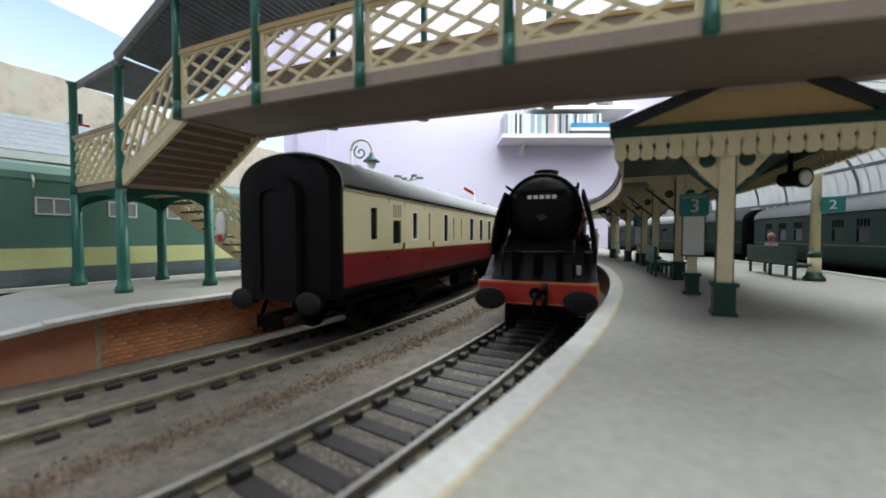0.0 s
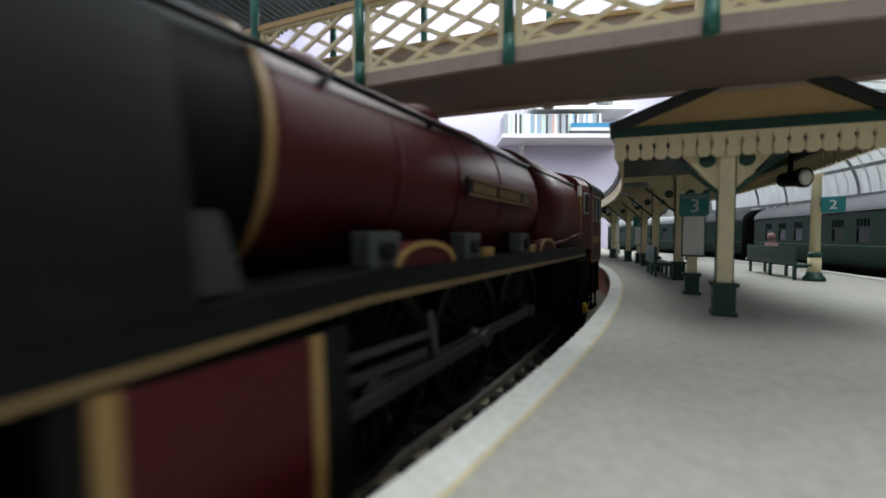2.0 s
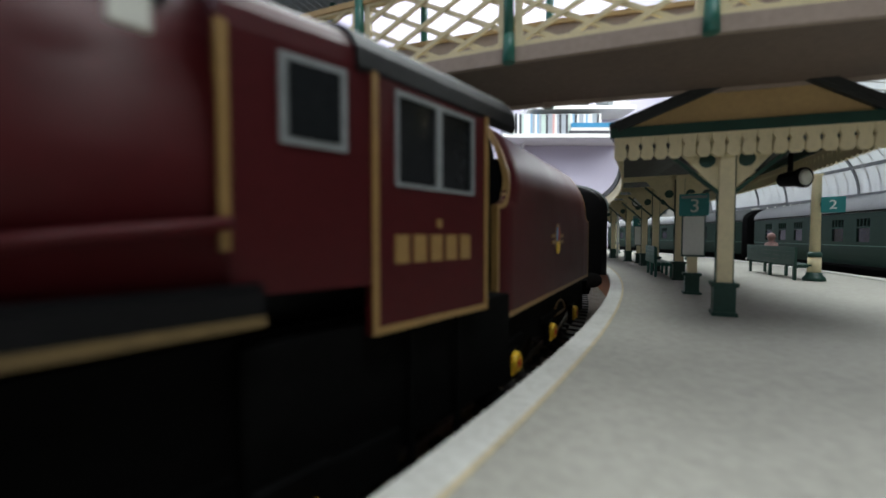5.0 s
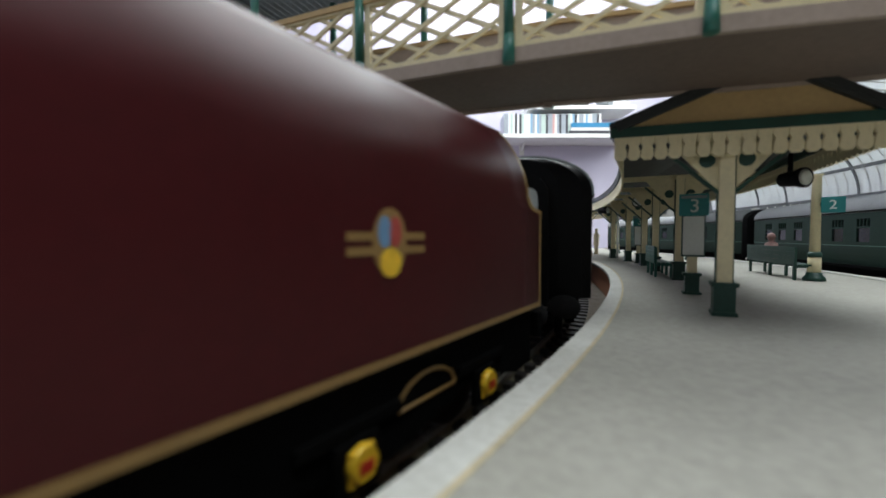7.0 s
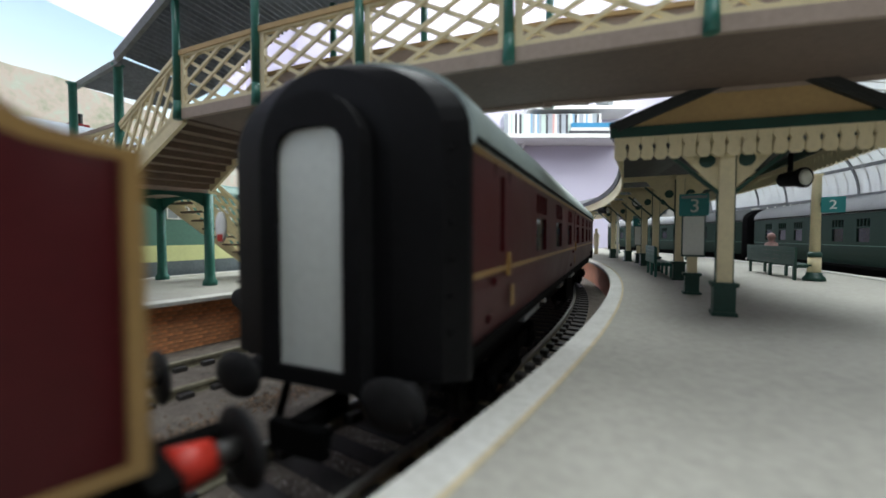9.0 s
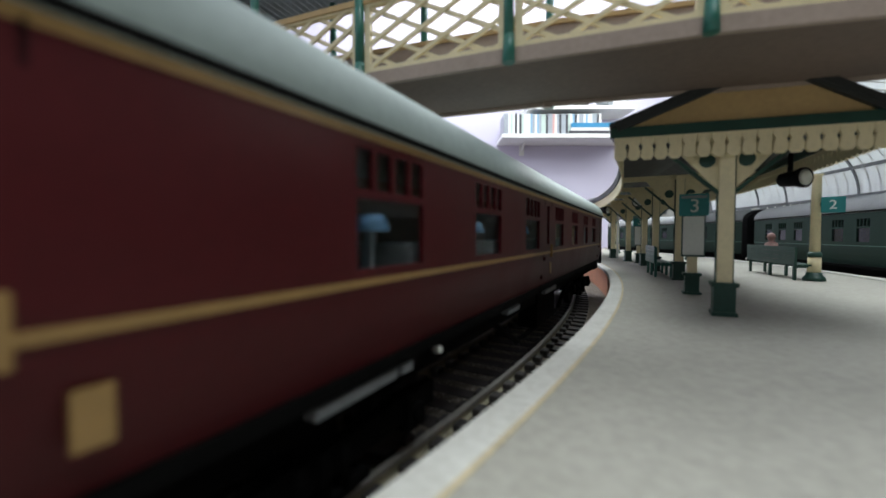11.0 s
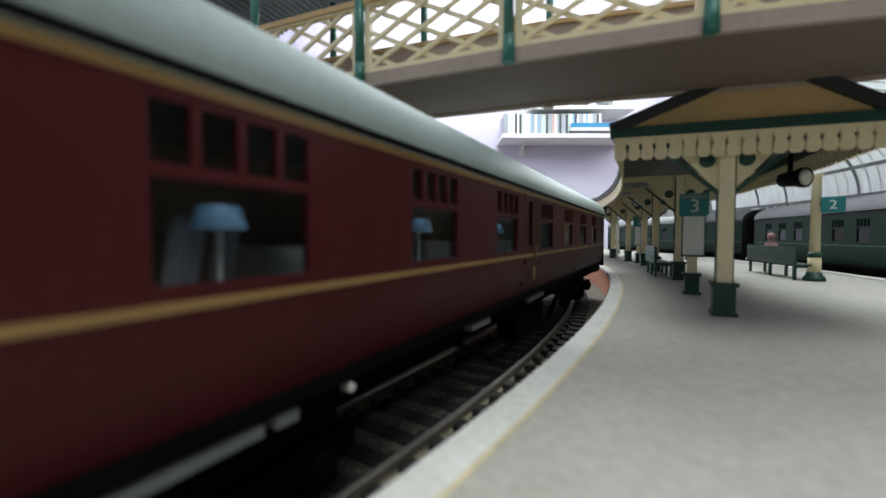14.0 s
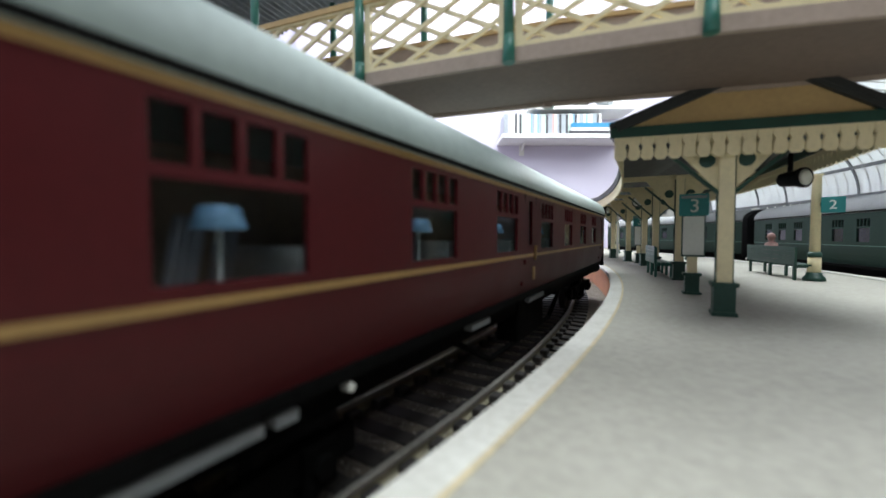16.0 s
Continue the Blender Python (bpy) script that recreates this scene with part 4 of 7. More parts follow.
def coach(name, m, length, label, category, side, lower, line_mat, roof_mat, windows, doors, hw=18.0, z0=15.0, waist=26.3, z1=43.2, top=53.0, end_door=GANGDOOR, group="", vent=10, interior=True):
    """A coach; windows are (start, end, z low, z high, kind). Two-colour where lower differs from side."""
    c = thing(name, m, label, category, group)
    ws = sorted(windows)
    for y in (1, -1):
        bm = B()
        t = 0.9
        yo, yi = y * hw, y * (hw - t)
        y0, y1 = min(yo, yi), max(yo, yi)
        lows, highs = min(w[2] for w in ws), max(w[3] for w in ws)
        split = waist if lower is not side else z0
        xs = [-length, 0] + [-w[0] for w in ws] + [-w[1] for w in ws]
        zs = [split + (lows - split) * k / 4 for k in range(5)] + [highs, z1] + [w[2] for w in ws] + [w[3] for w in ws]
        openwork(bm, xs, zs, lambda u, v: not any(-w[1] < u < -w[0] and w[2] < v < w[3] for w in ws), y0, y1)
        part("side_wall", bm, side, c)
        if lower is not side:
            bm = B()
            for k in range(4):
                box(bm, -length, 0, y0, y1, z0 + (waist - z0) * k / 4, z0 + (waist - z0) * (k + 1) / 4)
            part("lower_panel", bm, lower, c, "crimson lower side panel")
        for a, b, zl, zh, kind in ws:
            bm = B()
            fr = 0.45
            xs, zs = [-b, -b + fr, -a - fr, -a], [zl, zl + fr, zh - fr, zh]
            bars, zt = [], zl + (zh - zl) * 0.62
            if kind == "vent":
                bars = [-a - (b - a) * k / 4 for k in range(1, 4)]
                xs += [v + d for v in bars for d in (-0.35, 0.35)]
                zs += [zt - 0.45, zt + 0.45]

            def frame_at(u, v):
                if u < -b + fr or u > -a - fr or v < zl + fr or v > zh - fr:
                    return True
                return kind == "vent" and (abs(v - zt) < 0.45 or (v > zt and any(abs(u - q) < 0.35 for q in bars)))
            openwork(bm, xs, zs, frame_at, min(yo, yo - y * 0.5), max(yo, yo - y * 0.5))
            win = part("window", bm, side if kind != "light" else WHITE, c)
            bm = B()
            box(bm, -b, -a, min(yo - y * 0.55, yo - y * 0.75), max(yo - y * 0.55, yo - y * 0.75), zl, zh)
            pane = part("pane", bm, CLEAR if interior else GLASSDK, win, "dark window glass")
            pane.visible_shadow = not interior
            if interior and kind == "vent" and y > 0:
                bm = B()
                wd = b - a
                for xa, xb in ((-b + wd * 0.3, -b + wd * 0.44), (-b + wd * 0.52, -b + wd * 0.7)):
                    n = 7
                    pts = [(xa + (xb - xa) * k / n, yo - y * (4.3 + 0.35 * (k % 2))) for k in range(n + 1)]
                    for p, q in zip(pts, pts[1:]):
                        lean = 0.9
                        bm.faces.new([bm.verts.new(v) for v in ((p[0] + lean, p[1], zl), (q[0] + lean, q[1], zl), (q[0], q[1], zl + 5.2), (p[0], p[1], zl + 5.2))])
                bmesh.ops.solidify(bm, geom=bm.faces[:], thickness=0.15)
                part("curtain", bm, CURTAIN, win, "pale blue-grey drapes by the seats")
        for zl, zh, kind in line_mat[1]:
            bm = B()
            box(bm, -length, 0, min(yo, yo + y * 0.12), max(yo, yo + y * 0.12), zl, zh)
            part("lining", bm, line_mat[0], c, "painted lining band")
        for a, b in doors:
            d = B()
            for xx in (-a, -b):
                box(d, xx - 0.12, xx + 0.12, min(yo, yo + y * 0.14), max(yo, yo + y * 0.14), z0 + 0.6, z1 - 1)
            dr = part("door_joint", d, UNDER, c)
            h = B()
            box(h, -b + 0.8, -b + 1.3, min(yo, yo + y * 0.6), max(yo, yo + y * 0.6), waist - 1, waist + 2.4)
            part("door_handle", h, GOLD, dr, "small brass door handle")
            for k in range(2):
                h = B()
                box(h, -a - 0.5, -a + 0.5, min(yo, yo + y * 0.5), max(yo, yo + y * 0.5), z0 + 3 + k * 5, z0 + 4 + k * 5)
                part("hinge", h, side if lower is side else lower, dr)
    # the sides curve in towards the underframe
    for o in c.children_recursive:
        for v in o.data.vertices:
            z = v.co.z / MM
            if z < 27:
                v.co.y *= 1 - 0.1 * ((27 - z) / 11) ** 1.6
    # roof
    bm = B()
    sec = body_section(hw + 0.5, z0, z1, top)
    inner = [(p[0] * 0.96, p[1] - 0.9) for p in sec]
    loft(bm, [[(x, p[0], p[1]) for p in sec + inner[::-1]] for x in (0.4, -length - 0.4)], smooth=False)
    for f in bm.faces:
        f.smooth = len(f.verts) == 4
    roof = part("roof", bm, roof_mat, c, "matt grey coach roof")
    for k in range(vent):
        bm = B()
        x = -length * (k + 0.5) / vent
        yy = (4 if k % 2 else -4)
        lathe(bm, [(1.6, top - 1.2), (1.6, top + 0.5), (1.2, top + 1.0), (0.4, top + 1.1)], 12, Matrix.Translation((x, yy, 0)))
        part("roof_vent", bm, roof_mat, roof)
    for y in (1, -1):
        bm = B()
        box(bm, -length, 0, y * hw - 0.3 + (0.2 if y > 0 else -0.2), y * hw + 0.3 + (0.2 if y > 0 else -0.2), z1 - 0.35, z1 + 0.35)
        part("gutter", bm, UNDER, c, "dark gutter strip")
    # floor, solebar, underframe
    bm = B()
    box(bm, -length, 0, -hw + 1, hw - 1, z0 - 0.5, z0 + 1)
    part("underframe", bm, UNDER, c, "black underframe")
    for y in (1, -1):
        bm = B()
        box(bm, -length + 1, -1, min(y * (hw - 4.5), y * (hw - 3)), max(y * (hw - 4.5), y * (hw - 3)), z0 - 4, z0 - 0.6)
        part("solebar", bm, UNDER, c)
    mid = -length / 2
    bm = B()
    box(bm, mid - 12, mid + 10, hw - 8, hw - 2.5, 5.5, z0 - 1, bev=0.4)
    box(bm, mid - 30, mid - 18, -hw + 3, -hw + 10, 6, z0 - 1, bev=0.4)
    part("battery_box", bm, UNDER, c)
    for y in (1, -1):
        bm = B()
        pts = [(mid - 42, y * (hw - 4), z0 - 3), (mid - 24, y * (hw - 4), 5.2), (mid + 24, y * (hw - 4), 5.2), (mid + 42, y * (hw - 4), z0 - 3)]
        tube(bm, pts, 0.7, 6)
        part("truss_rod", bm, UNDER, c)
    for x in (-38, -length + 38):
        bogie(c, x)
    # ends
    for x, d in ((0, 1), (-length, -1)):
        bm = B()
        out = [(x, hw, z0 - 1.5), (x, hw, z1)] + [(x, p[0], p[1]) for p in body_section(hw, z0, z1, top - 0.4)] + [(x, -hw, z1), (x, -hw, z0 - 1.5)]
        uniq = []
        for p in out:
            if not uniq or (Vector(p) - Vector(uniq[-1])).length > 0.05:
                uniq.append(p)
        bow = [(1.0, 1.0, 0.0), (0.99, 0.995, 0.9), (0.86, 0.985, 2.7), (0.55, 0.97, 3.7)]
        loft(bm, [[(x + d * dx, p[1] * fy, z0 + (p[2] - z0) * fz) for p in uniq] for fy, fz, dx in bow], smooth=False)
        end = part("coach_end", bm, BLACK, c, "black coach end")
        for yy in (-1, 1):
            bm = B()
            box(bm, min(x, x + d * 2.6), max(x, x + d * 3.0), yy * 12.6 - 0.35, yy * 12.6 + 0.35, z0 + 1, z1 + 2, bev=0.15)
            part("end_pipe", bm, BLACK, end, "black upright pipe")
            for k in range(6):
                bm = B()
                bar(bm, (x + d * 2.1, yy * 15 - 1.5, z0 + 4 + k * 4), (x + d * 2.1, yy * 15 + 1.5, z0 + 4 + k * 4), 0.5, 0.4)
                part("end_step", bm, BLACK, end)
        arch = [(7.6 * math.cos(a), 41 + 6.5 * math.sin(a)) for a in [math.pi * k / 12 for k in range(13)]]
        arch_in = [(math.copysign(4.9 * abs(math.cos(a)) ** 0.6, math.cos(a)), 39.5 + 4.0 * math.sin(a) ** 0.6) for a in [math.pi * k / 12 for k in range(13)]]
        o = [(7.6, 13.5)] + arch + [(-7.6, 13.5)]
        i = [(4.9, 15.5)] + arch_in + [(-4.9, 15.5)]
        gang = None
        for off in (0, 1.2, 2.4, 3.6):
            bm = B()
            va = [bm.verts.new((x + d * (1.6 + off), p[0], p[1])) for p in o]
            vb = [bm.verts.new((x + d * (1.6 + off), p[0], p[1])) for p in i]
            vc = [bm.verts.new((x + d * (1.6 + off + 0.9), p[0] * 0.97, p[1])) for p in o]
            vd = [bm.verts.new((x + d * (1.6 + off + 0.9), p[0], p[1])) for p in i]
            for k in range(len(o)):
                j = (k + 1) % len(o)
                bm.faces.new((va[k], va[j], vc[j], vc[k]))
                bm.faces.new((vc[k], vc[j], vd[j], vd[k]))
                bm.faces.new((vd[k], vd[j], vb[j], vb[k]))
            fold = part("gangway", bm, RUBBER, end, "black corridor bellows") if gang is None else part("bellows_fold", bm, RUBBER, gang)
            gang = gang or fold
        if end_door is not None:
            bm = B()
            prism(bm, [(x + d * 4.8, p[0] * 1.02, p[1]) for p in i], (d * 0.6, 0, 0))
            part("gangway_door", bm, end_door, gang, "pale grey-green gangway door")
        for yy in (-1, 1):
            buffer(end, x + d * 1.2, yy * 11.4, 13.4, d, 4.0, 3.0, 5.0)
        bm = B()
        box(bm, min(x, x + d * 8), max(x, x + d * 8), -1.2, 1.2, 8.5, 10.5, bev=0.4)
        box(bm, min(x + d * 7, x + d * 8.5), max(x + d * 7, x + d * 8.5), -4, 4, 6.5, 10, bev=0.4)
        part("coupling", bm, UNDER, end, "black tension-lock coupling")
        bm = B()
        tube(bm, [(x + d * 1.8, -6, z0), (x + d * 4.5, -6.5, 8), (x + d * 5.5, -4, 5)], 0.6, 6)
        part("brake_hose", bm, UNDER, end)
    if interior:
        bm = B()
        box(bm, -length + 1, -1, -0.4, 0.2, z0 + 1, z1 - 1)
        part("partition", bm, PLY, c, "brown interior partition")
        for a, b, zl, zh, kind in ws:
            if kind != "vent":
                continue
            for xx in (-a + 1.6, -b - 1.6):
                bm = B()
                box(bm, xx - 1.6, xx + 1.6, 2, hw - 2, z0 + 1, z0 + 13.5, bev=0.5)
                part("seat", bm, SLATE, c, "dark blue-grey seat")
            bm = B()
            mid_x = -(a + b) / 2
            box(bm, mid_x - 3.4, mid_x + 3.4, hw - 8, hw - 1.6, z0 + 9.6, z0 + 10.1)
            part("table", bm, WHITE, c, "small white table")
            bm = B()
            lathe(bm, [(0.8, z0 + 10.1), (0.25, z0 + 10.5), (0.25, z0 + 15.4), (0.3, z0 + 15.5)], 10, Matrix.Translation((mid_x, hw - 3.2, 0)))
            tl = part("table_lamp", bm, IRON, c, "tiny table lamp stem")
            bm = B()
            lathe(bm, [(2.1, z0 + 15.0), (1.5, z0 + 16.8), (0.3, z0 + 16.9)], 14, Matrix.Translation((mid_x, hw - 3.2, 0)))
            part("lamp_shade", bm, BLUEP, tl, "pale blue lamp shade")
    return c


# maroon coach of the arriving train
MW = [(10.8, 13.8, 28.4, 39.8, "plain")] + [(37.5 + 28.4 * k, 50.5 + 28.4 * k, 27.4, 40.0, "vent") for k in range(3)] + [(114.5, 118.0, 28.4, 39.6, "plain")] + \
     [(125.0 + 27.6 * k, 138.0 + 27.6 * k, 27.4, 40.0, "vent") for k in range(4)] + [(238.0, 241.0, 28.4, 39.8, "plain")]
GOLDS = (GOLD, [(26.15, 26.85, ""), (40.45, 41.3, "")])
train_coach = coach("maroon_coach", Matrix(), 250, "maroon passenger coach with gold lining and a grey roof", "railway coach", MAROON, MAROON, GOLDS, ROOFGREY, MW, [(8.5, 16.0), (112.0, 120.5), (235.5, 243.5)], z0=16.6, z1=41.7, top=52.4)
for y in (1,):
    for xx in (-18.0, -119.0):
        bm = B()
        box(bm, xx - 0.9, xx + 0.9, 18.0, 18.14, 20.5, 23.6)
        part("class_mark", bm, GOLD, train_coach, "small gold door mark")

for xa, xb in ((-46.5, -34.0), (-50.0, -47.6), (-95.0, -87.0), (-134.0, -120.0)):
    bm = B()
    box(bm, xa, xb, 15.0, 16.6, 14.4, 15.6, bev=0.25)
    part("step_board", bm, IRON, train_coach, "pale grey step board")
bm = B()
cyl(bm, (-56.5, 15.8, 15.2), (-56.5, 17.0, 15.2), 0.6, 0.5, 12)
part("lamp_socket", bm, POSTER, train_coach, "tiny pale socket")

# standing crimson and cream coach on the middle line
CW = [(13.5, 18.0, 29.5, 40.0, "plain"), (27.5, 34.0, 28.0, 42.0, "vent"), (43.0, 48.0, 29.5, 40.0, "light"), (58, 60.5, 29.0, 40.5, "plain"), (76, 82, 28.0, 41.0, "light"), (88, 90.5, 29.0, 40.0, "plain"), (100, 102.5, 29.0, 40.0, "plain"), (116, 124, 28, 41, "light"), (136, 144, 28, 41, "light"), (156, 164, 28, 41, "light"), (176, 184, 28, 41, "light"), (200, 208, 28, 41, "light")]
cc = coach("crimson_cream_coach", on_line(66.0, 30, 200, -57.0), 230, "crimson and cream brake coach with a black end", "railway coach", CREAMP, CRIMSON,
           (GOLD, [(26.1, 26.5, ""), (43.0, 43.4, "")]), PALEROOF, CW, [(25, 36.5), (54, 64)], z0=15.5, end_door=BLACK, z1=44.4, top=54.5, vent=12, interior=False)
bm = B()
lathe(bm, [(0.3, 0), (1, 0), (1, 0.6), (0.3, 0.8)], 20, Matrix.Translation((7.0, 16.2 - 34.0, 33.5)) @ Matrix.Rotation(radians(90), 4, "Y") @ Matrix.Diagonal((4.4, 1.9, 1, 1)))
tb = part("tail_board", bm, WHITE, cc, "white oval tail board with a red mark")
bm = B()
box(bm, 7.6, 8.0, -18.6, -16.9, 29.5, 31.5)
part("red_mark", bm, RED, tb)

# green coaches on the far line
GW = [(6, 8.5, 28, 40, "plain")] + [(20 + 21 * k, 30 + 21 * k, 27.5, 40.0, "vent") for k in range(5)] + [(128 + 19 * k, 138 + 19 * k, 27.5, 40, "vent") for k in range(6)]
green = coach("green_coach", Matrix(), 250, "dark green passenger coach with a weathered grey roof", "railway coach", SRGREEN, SRGREEN, (BRGREEN, [(25.8, 26.1, "")]), DARKROOF, GW, [(3, 11)], group="green coaches", end_door=BLACK, vent=8, interior=False)
green.matrix_basis = on_line(128, 40, 210, 167)
copy_thing(green, on_line(345, 40, 210, 167))

# ------------------------------------------------------------------ express engine and tender
loco = thing("steam_locomotive", Matrix(), "maroon express steam engine with black smokebox and red buffer beam", "locomotive")
Zr = 27.5  # running plate


def ring_pts(x, r, zc, n=40):
    return [(x, r * math.cos(k * math.tau / n), zc + r * math.sin(k * math.tau / n)) for k in range(n)]


bm = B()
loft(bm, [ring_pts(-21.5, 12.4, 39.6), ring_pts(-22.4, 13.0, 39.6), ring_pts(-52, 13.3, 39.6)])
smokebox = part("smokebox", bm, SOOT, loco, "sooty black smokebox")
bm = B()
loft(bm, [ring_pts(-21.6, 11.6, 39.6), ring_pts(-20.9, 11.2, 39.6), ring_pts(-19.4, 9.4, 39.4), ring_pts(-18.4, 6.0, 39.2), ring_pts(-18.0, 1.0, 39.2)])
door = part("smokebox_door", bm, BLACK, smokebox, "black dished smokebox door")
bm = B()
cyl(bm, (-18.2, 0, 37.2), (-16.6, 0, 37.2), 1.1, 1.0, 14)
bar(bm, (-16.8, -2, 37.6), (-16.8, 2, 37.0), 0.4, 0.5)
part("door_dart", bm, STEEL, door, "steel door handles")
bm = B()
bar(bm, (-18.9, -8.5, 46.0), (-18.9, 8.5, 46.0), 0.8, 0.8)
bar(bm, (-18.9, 0, 46.0), (-20.4, 0, 50), 0.6, 0.6)
part("door_rail", bm, BLACK, door)
bm = B()
box(bm, -19.0, -18.2, -5.6, 5.6, 43.0, 45.0, bev=0.15)
plate = part("plate", bm, BLACK, door, "black plate with pale characters drawn as bars")
for k in range(5):
    bm = B()
    box(bm, -18.2, -18.05, -4.7 + k * 2.0, -3.3 + k * 2.0, 43.4, 44.6)
    part("plate_bar", bm, POSTER, plate)
bm = B()
lathe(bm, [(5.6, 50.5), (4.4, 52.0), (4.1, 54.4), (4.6, 55.2), (3.6, 55.3)], 28, Matrix.Translation((-38, 0, 0)), 1.5, 1)
part("chimney", bm, SOOT, smokebox, "squat black double chimney")
for y in (-1, 1):
    bm = B()
    pts = []
    for k in range(9):
        a = k / 8
        pts.append((-13.0 - 5.0 * a * a - 3 * (1 - a) ** 3, y * (16.6 - 4.0 * a ** 1.8), 24.5 + 21.5 * a))
    back = [(-44.0, p[1], p[2]) for p in pts]
    for p, q, r, s in zip(pts, pts[1:], back, back[1:]):
        bm.faces.new([bm.verts.new(v) for v in (p, q, s, r)])
    bmesh.ops.remove_doubles(bm, verts=bm.verts[:], dist=0.01)
    bmesh.ops.solidify(bm, geom=bm.faces[:], thickness=0.7)
    part("smoke_deflector", bm, BLACK, loco, "tall black smoke deflector plate")
bm = B()
loft(bm, [ring_pts(-52, 12.9, 39.8), ring_pts(-54, 12.9, 39.8), ring_pts(-100, 14.0, 39.2), ring_pts(-122, 14.6, 38.8)])
boiler = part("boiler", bm, MAROON, loco, "glossy maroon tapered boiler")


def band(x, r, zc, material, w=1.0, parent=None):
    bm = B()
    loft(bm, [ring_pts(x, r, zc), ring_pts(x - w, r, zc)])
    part("boiler_band", bm, material, parent or boiler, "lined boiler band")


band(-51.6, 13.45, 39.7, GOLD, 0.9)
for x, r in ((-70, 13.42), (-85, 13.78), (-101, 14.15)):
    band(x, r, 39.3, MAROON, 1.0)
# firebox, squarer than the boiler
bm = B()


def fire_ring(x, hw, top, z0=27):
    pts = []
    for k in range(21):
        a = math.pi * k / 20
        pts.append((x, hw * (abs(math.cos(a)) ** 0.75) * (1 if math.cos(a) >= 0 else -1), 37 + (top - 37) * math.sin(a) ** 0.8))
    return pts + [(x, -hw, z0), (x, hw, z0)]


loft(bm, [fire_ring(-122, 14.6, 53.4), fire_ring(-140, 15.4, 53.2), fire_ring(-163, 16.2, 52.6)])
part("firebox", bm, MAROON, loco, "maroon firebox with squared shoulders")
bm = B()
lathe(bm, [(5.2, 51), (4.4, 53.6), (3, 55), (0.6, 55.6)], 24, Matrix.Translation((-92, 0, 0)), 1.3, 1)
part("steam_dome", bm, MAROON, boiler, "low maroon dome")
bm = B()
lathe(bm, [(4.2, 51), (3.6, 53.4), (2, 54.6), (0.5, 55)], 24, Matrix.Translation((-66, 0, 0)), 1.3, 1)
part("top_feed", bm, MAROON, boiler, "maroon top feed cover")
bm = B()
for y in (-1, 1):
    tube(bm, [(-16, y * 11.4, 47.6), (-52, y * 11.2, 48.0), (-122, y * 12.2, 47.6), (-160, y * 14.2, 47.2)], 0.42, 8)
    for x in (-22, -40, -60, -80, -100, -120, -140):
        cyl(bm, (x, y * 10.4, 47.0), (x, y * 11.7, 47.7), 0.5, 0.5, 8)
part("boiler_handrail", bm, BLACK, boiler, "thin black boiler handrail")
for y in (-1, 1):
    bm = B()
    box(bm, -116, -85.5, min(y * 14.4, y * 15.0), max(y * 14.4, y * 15.0), 37.4, 40.4, bev=0.15)
    npl = part("nameplate", bm, BLACK, boiler, "long brass-edged nameplate with unreadable letters")
    bm = B()
    for z in (37.4, 40.0):
        box(bm, -116, -85.5, min(y * 15.0, y * 15.2), max(y * 15.0, y * 15.2), z, z + 0.4)
    for k in range(18):
        if k in (3, 11):
            continue
        box(bm, -114.6 + k * 1.55, -113.6 + k * 1.55, min(y * 15.0, y * 15.2), max(y * 15.0, y * 15.2), 38.1, 39.7)
    part("plate_bar", bm, BRASS, npl)
# running plate: drops over the cylinders towards the beam
bm = B()
prof = [(-1, 17.6), (-9, 18.0), (-14, 20.5), (-22, 25.2), (-34, 25.8), (-60, Zr), (-165, Zr)]
for (xa, za), (xb, zb) in zip(prof, prof[1:]):
    prism(bm, [(xa, -17.2, za), (xa, 17.2, za), (xa, 17.2, za - 1.0), (xa, -17.2, za - 1.0)], (xb - xa, 0, zb - za))
running = part("running_plate", bm, BLACK, loco, "black running plate")
for y in (-1, 1):
    bm = B()
    prof2 = [(-21, 24.5), (-34, 25.5), (-60, Zr - 0.4), (-165, Zr - 0.4)]
    for (xa, za), (xb, zb) in zip(prof2, prof2[1:]):
        prism(bm, [(xa, y * 17.2, za), (xa, y * 17.5, za), (xa, y * 17.5, za - 2.0), (xa, y * 17.2, za - 2.0)], (xb - xa, 0, zb - za))
    val = part("valance", bm, BLACK, running, "black footplate valance")
    bm = B()
    for (xa, za), (xb, zb) in zip(prof2, prof2[1:]):
        prism(bm, [(xa, y * 17.4, za - 1.9), (xa, y * 17.6, za - 1.9), (xa, y * 17.6, za - 2.7), (xa, y * 17.4, za - 2.7)], (xb - xa, 0, zb - za))
    part("lining", bm, BRASS, val, "dull straw lining along the footplate edge")
# front end
bm = B()
box(bm, -1.6, 0, -17.2, 17.2, 10.9, 17.6, bev=0.2)
beam = part("buffer_beam", bm, RED, loco, "red buffer beam with orange edge")
bm = B()
for z0, z1 in ((17.0, 17.6), (10.9, 11.3)):
    box(bm, 0, 0.14, -17.2, 17.2, z0, z1)
for y in (-17.2, 16.7):
    box(bm, 0, 0.14, y, y + 0.5, 11.3, 17.0)
part("beam_lining", bm, ORANGE, beam)
for y in (-1, 1):
    buffer(beam, 0, y * 12.2, 13.2, 1, 4.5, 3.2, 6, RED)
bm = B()
tube(bm, [(0.2, 2.5, 17), (1.6, 2.6, 14), (2.0, 2.4, 9.5)], 0.75, 8)
part("brake_hose", bm, BLACK, beam)
bm = B()
cyl(bm, (0, 0, 14.2), (1.0, 0, 14.2), 1.9, 1.7, 14)
cyl(bm, (0, 0, 14.0), (4.0, 0, 13.2), 0.8, 0.6, 10)
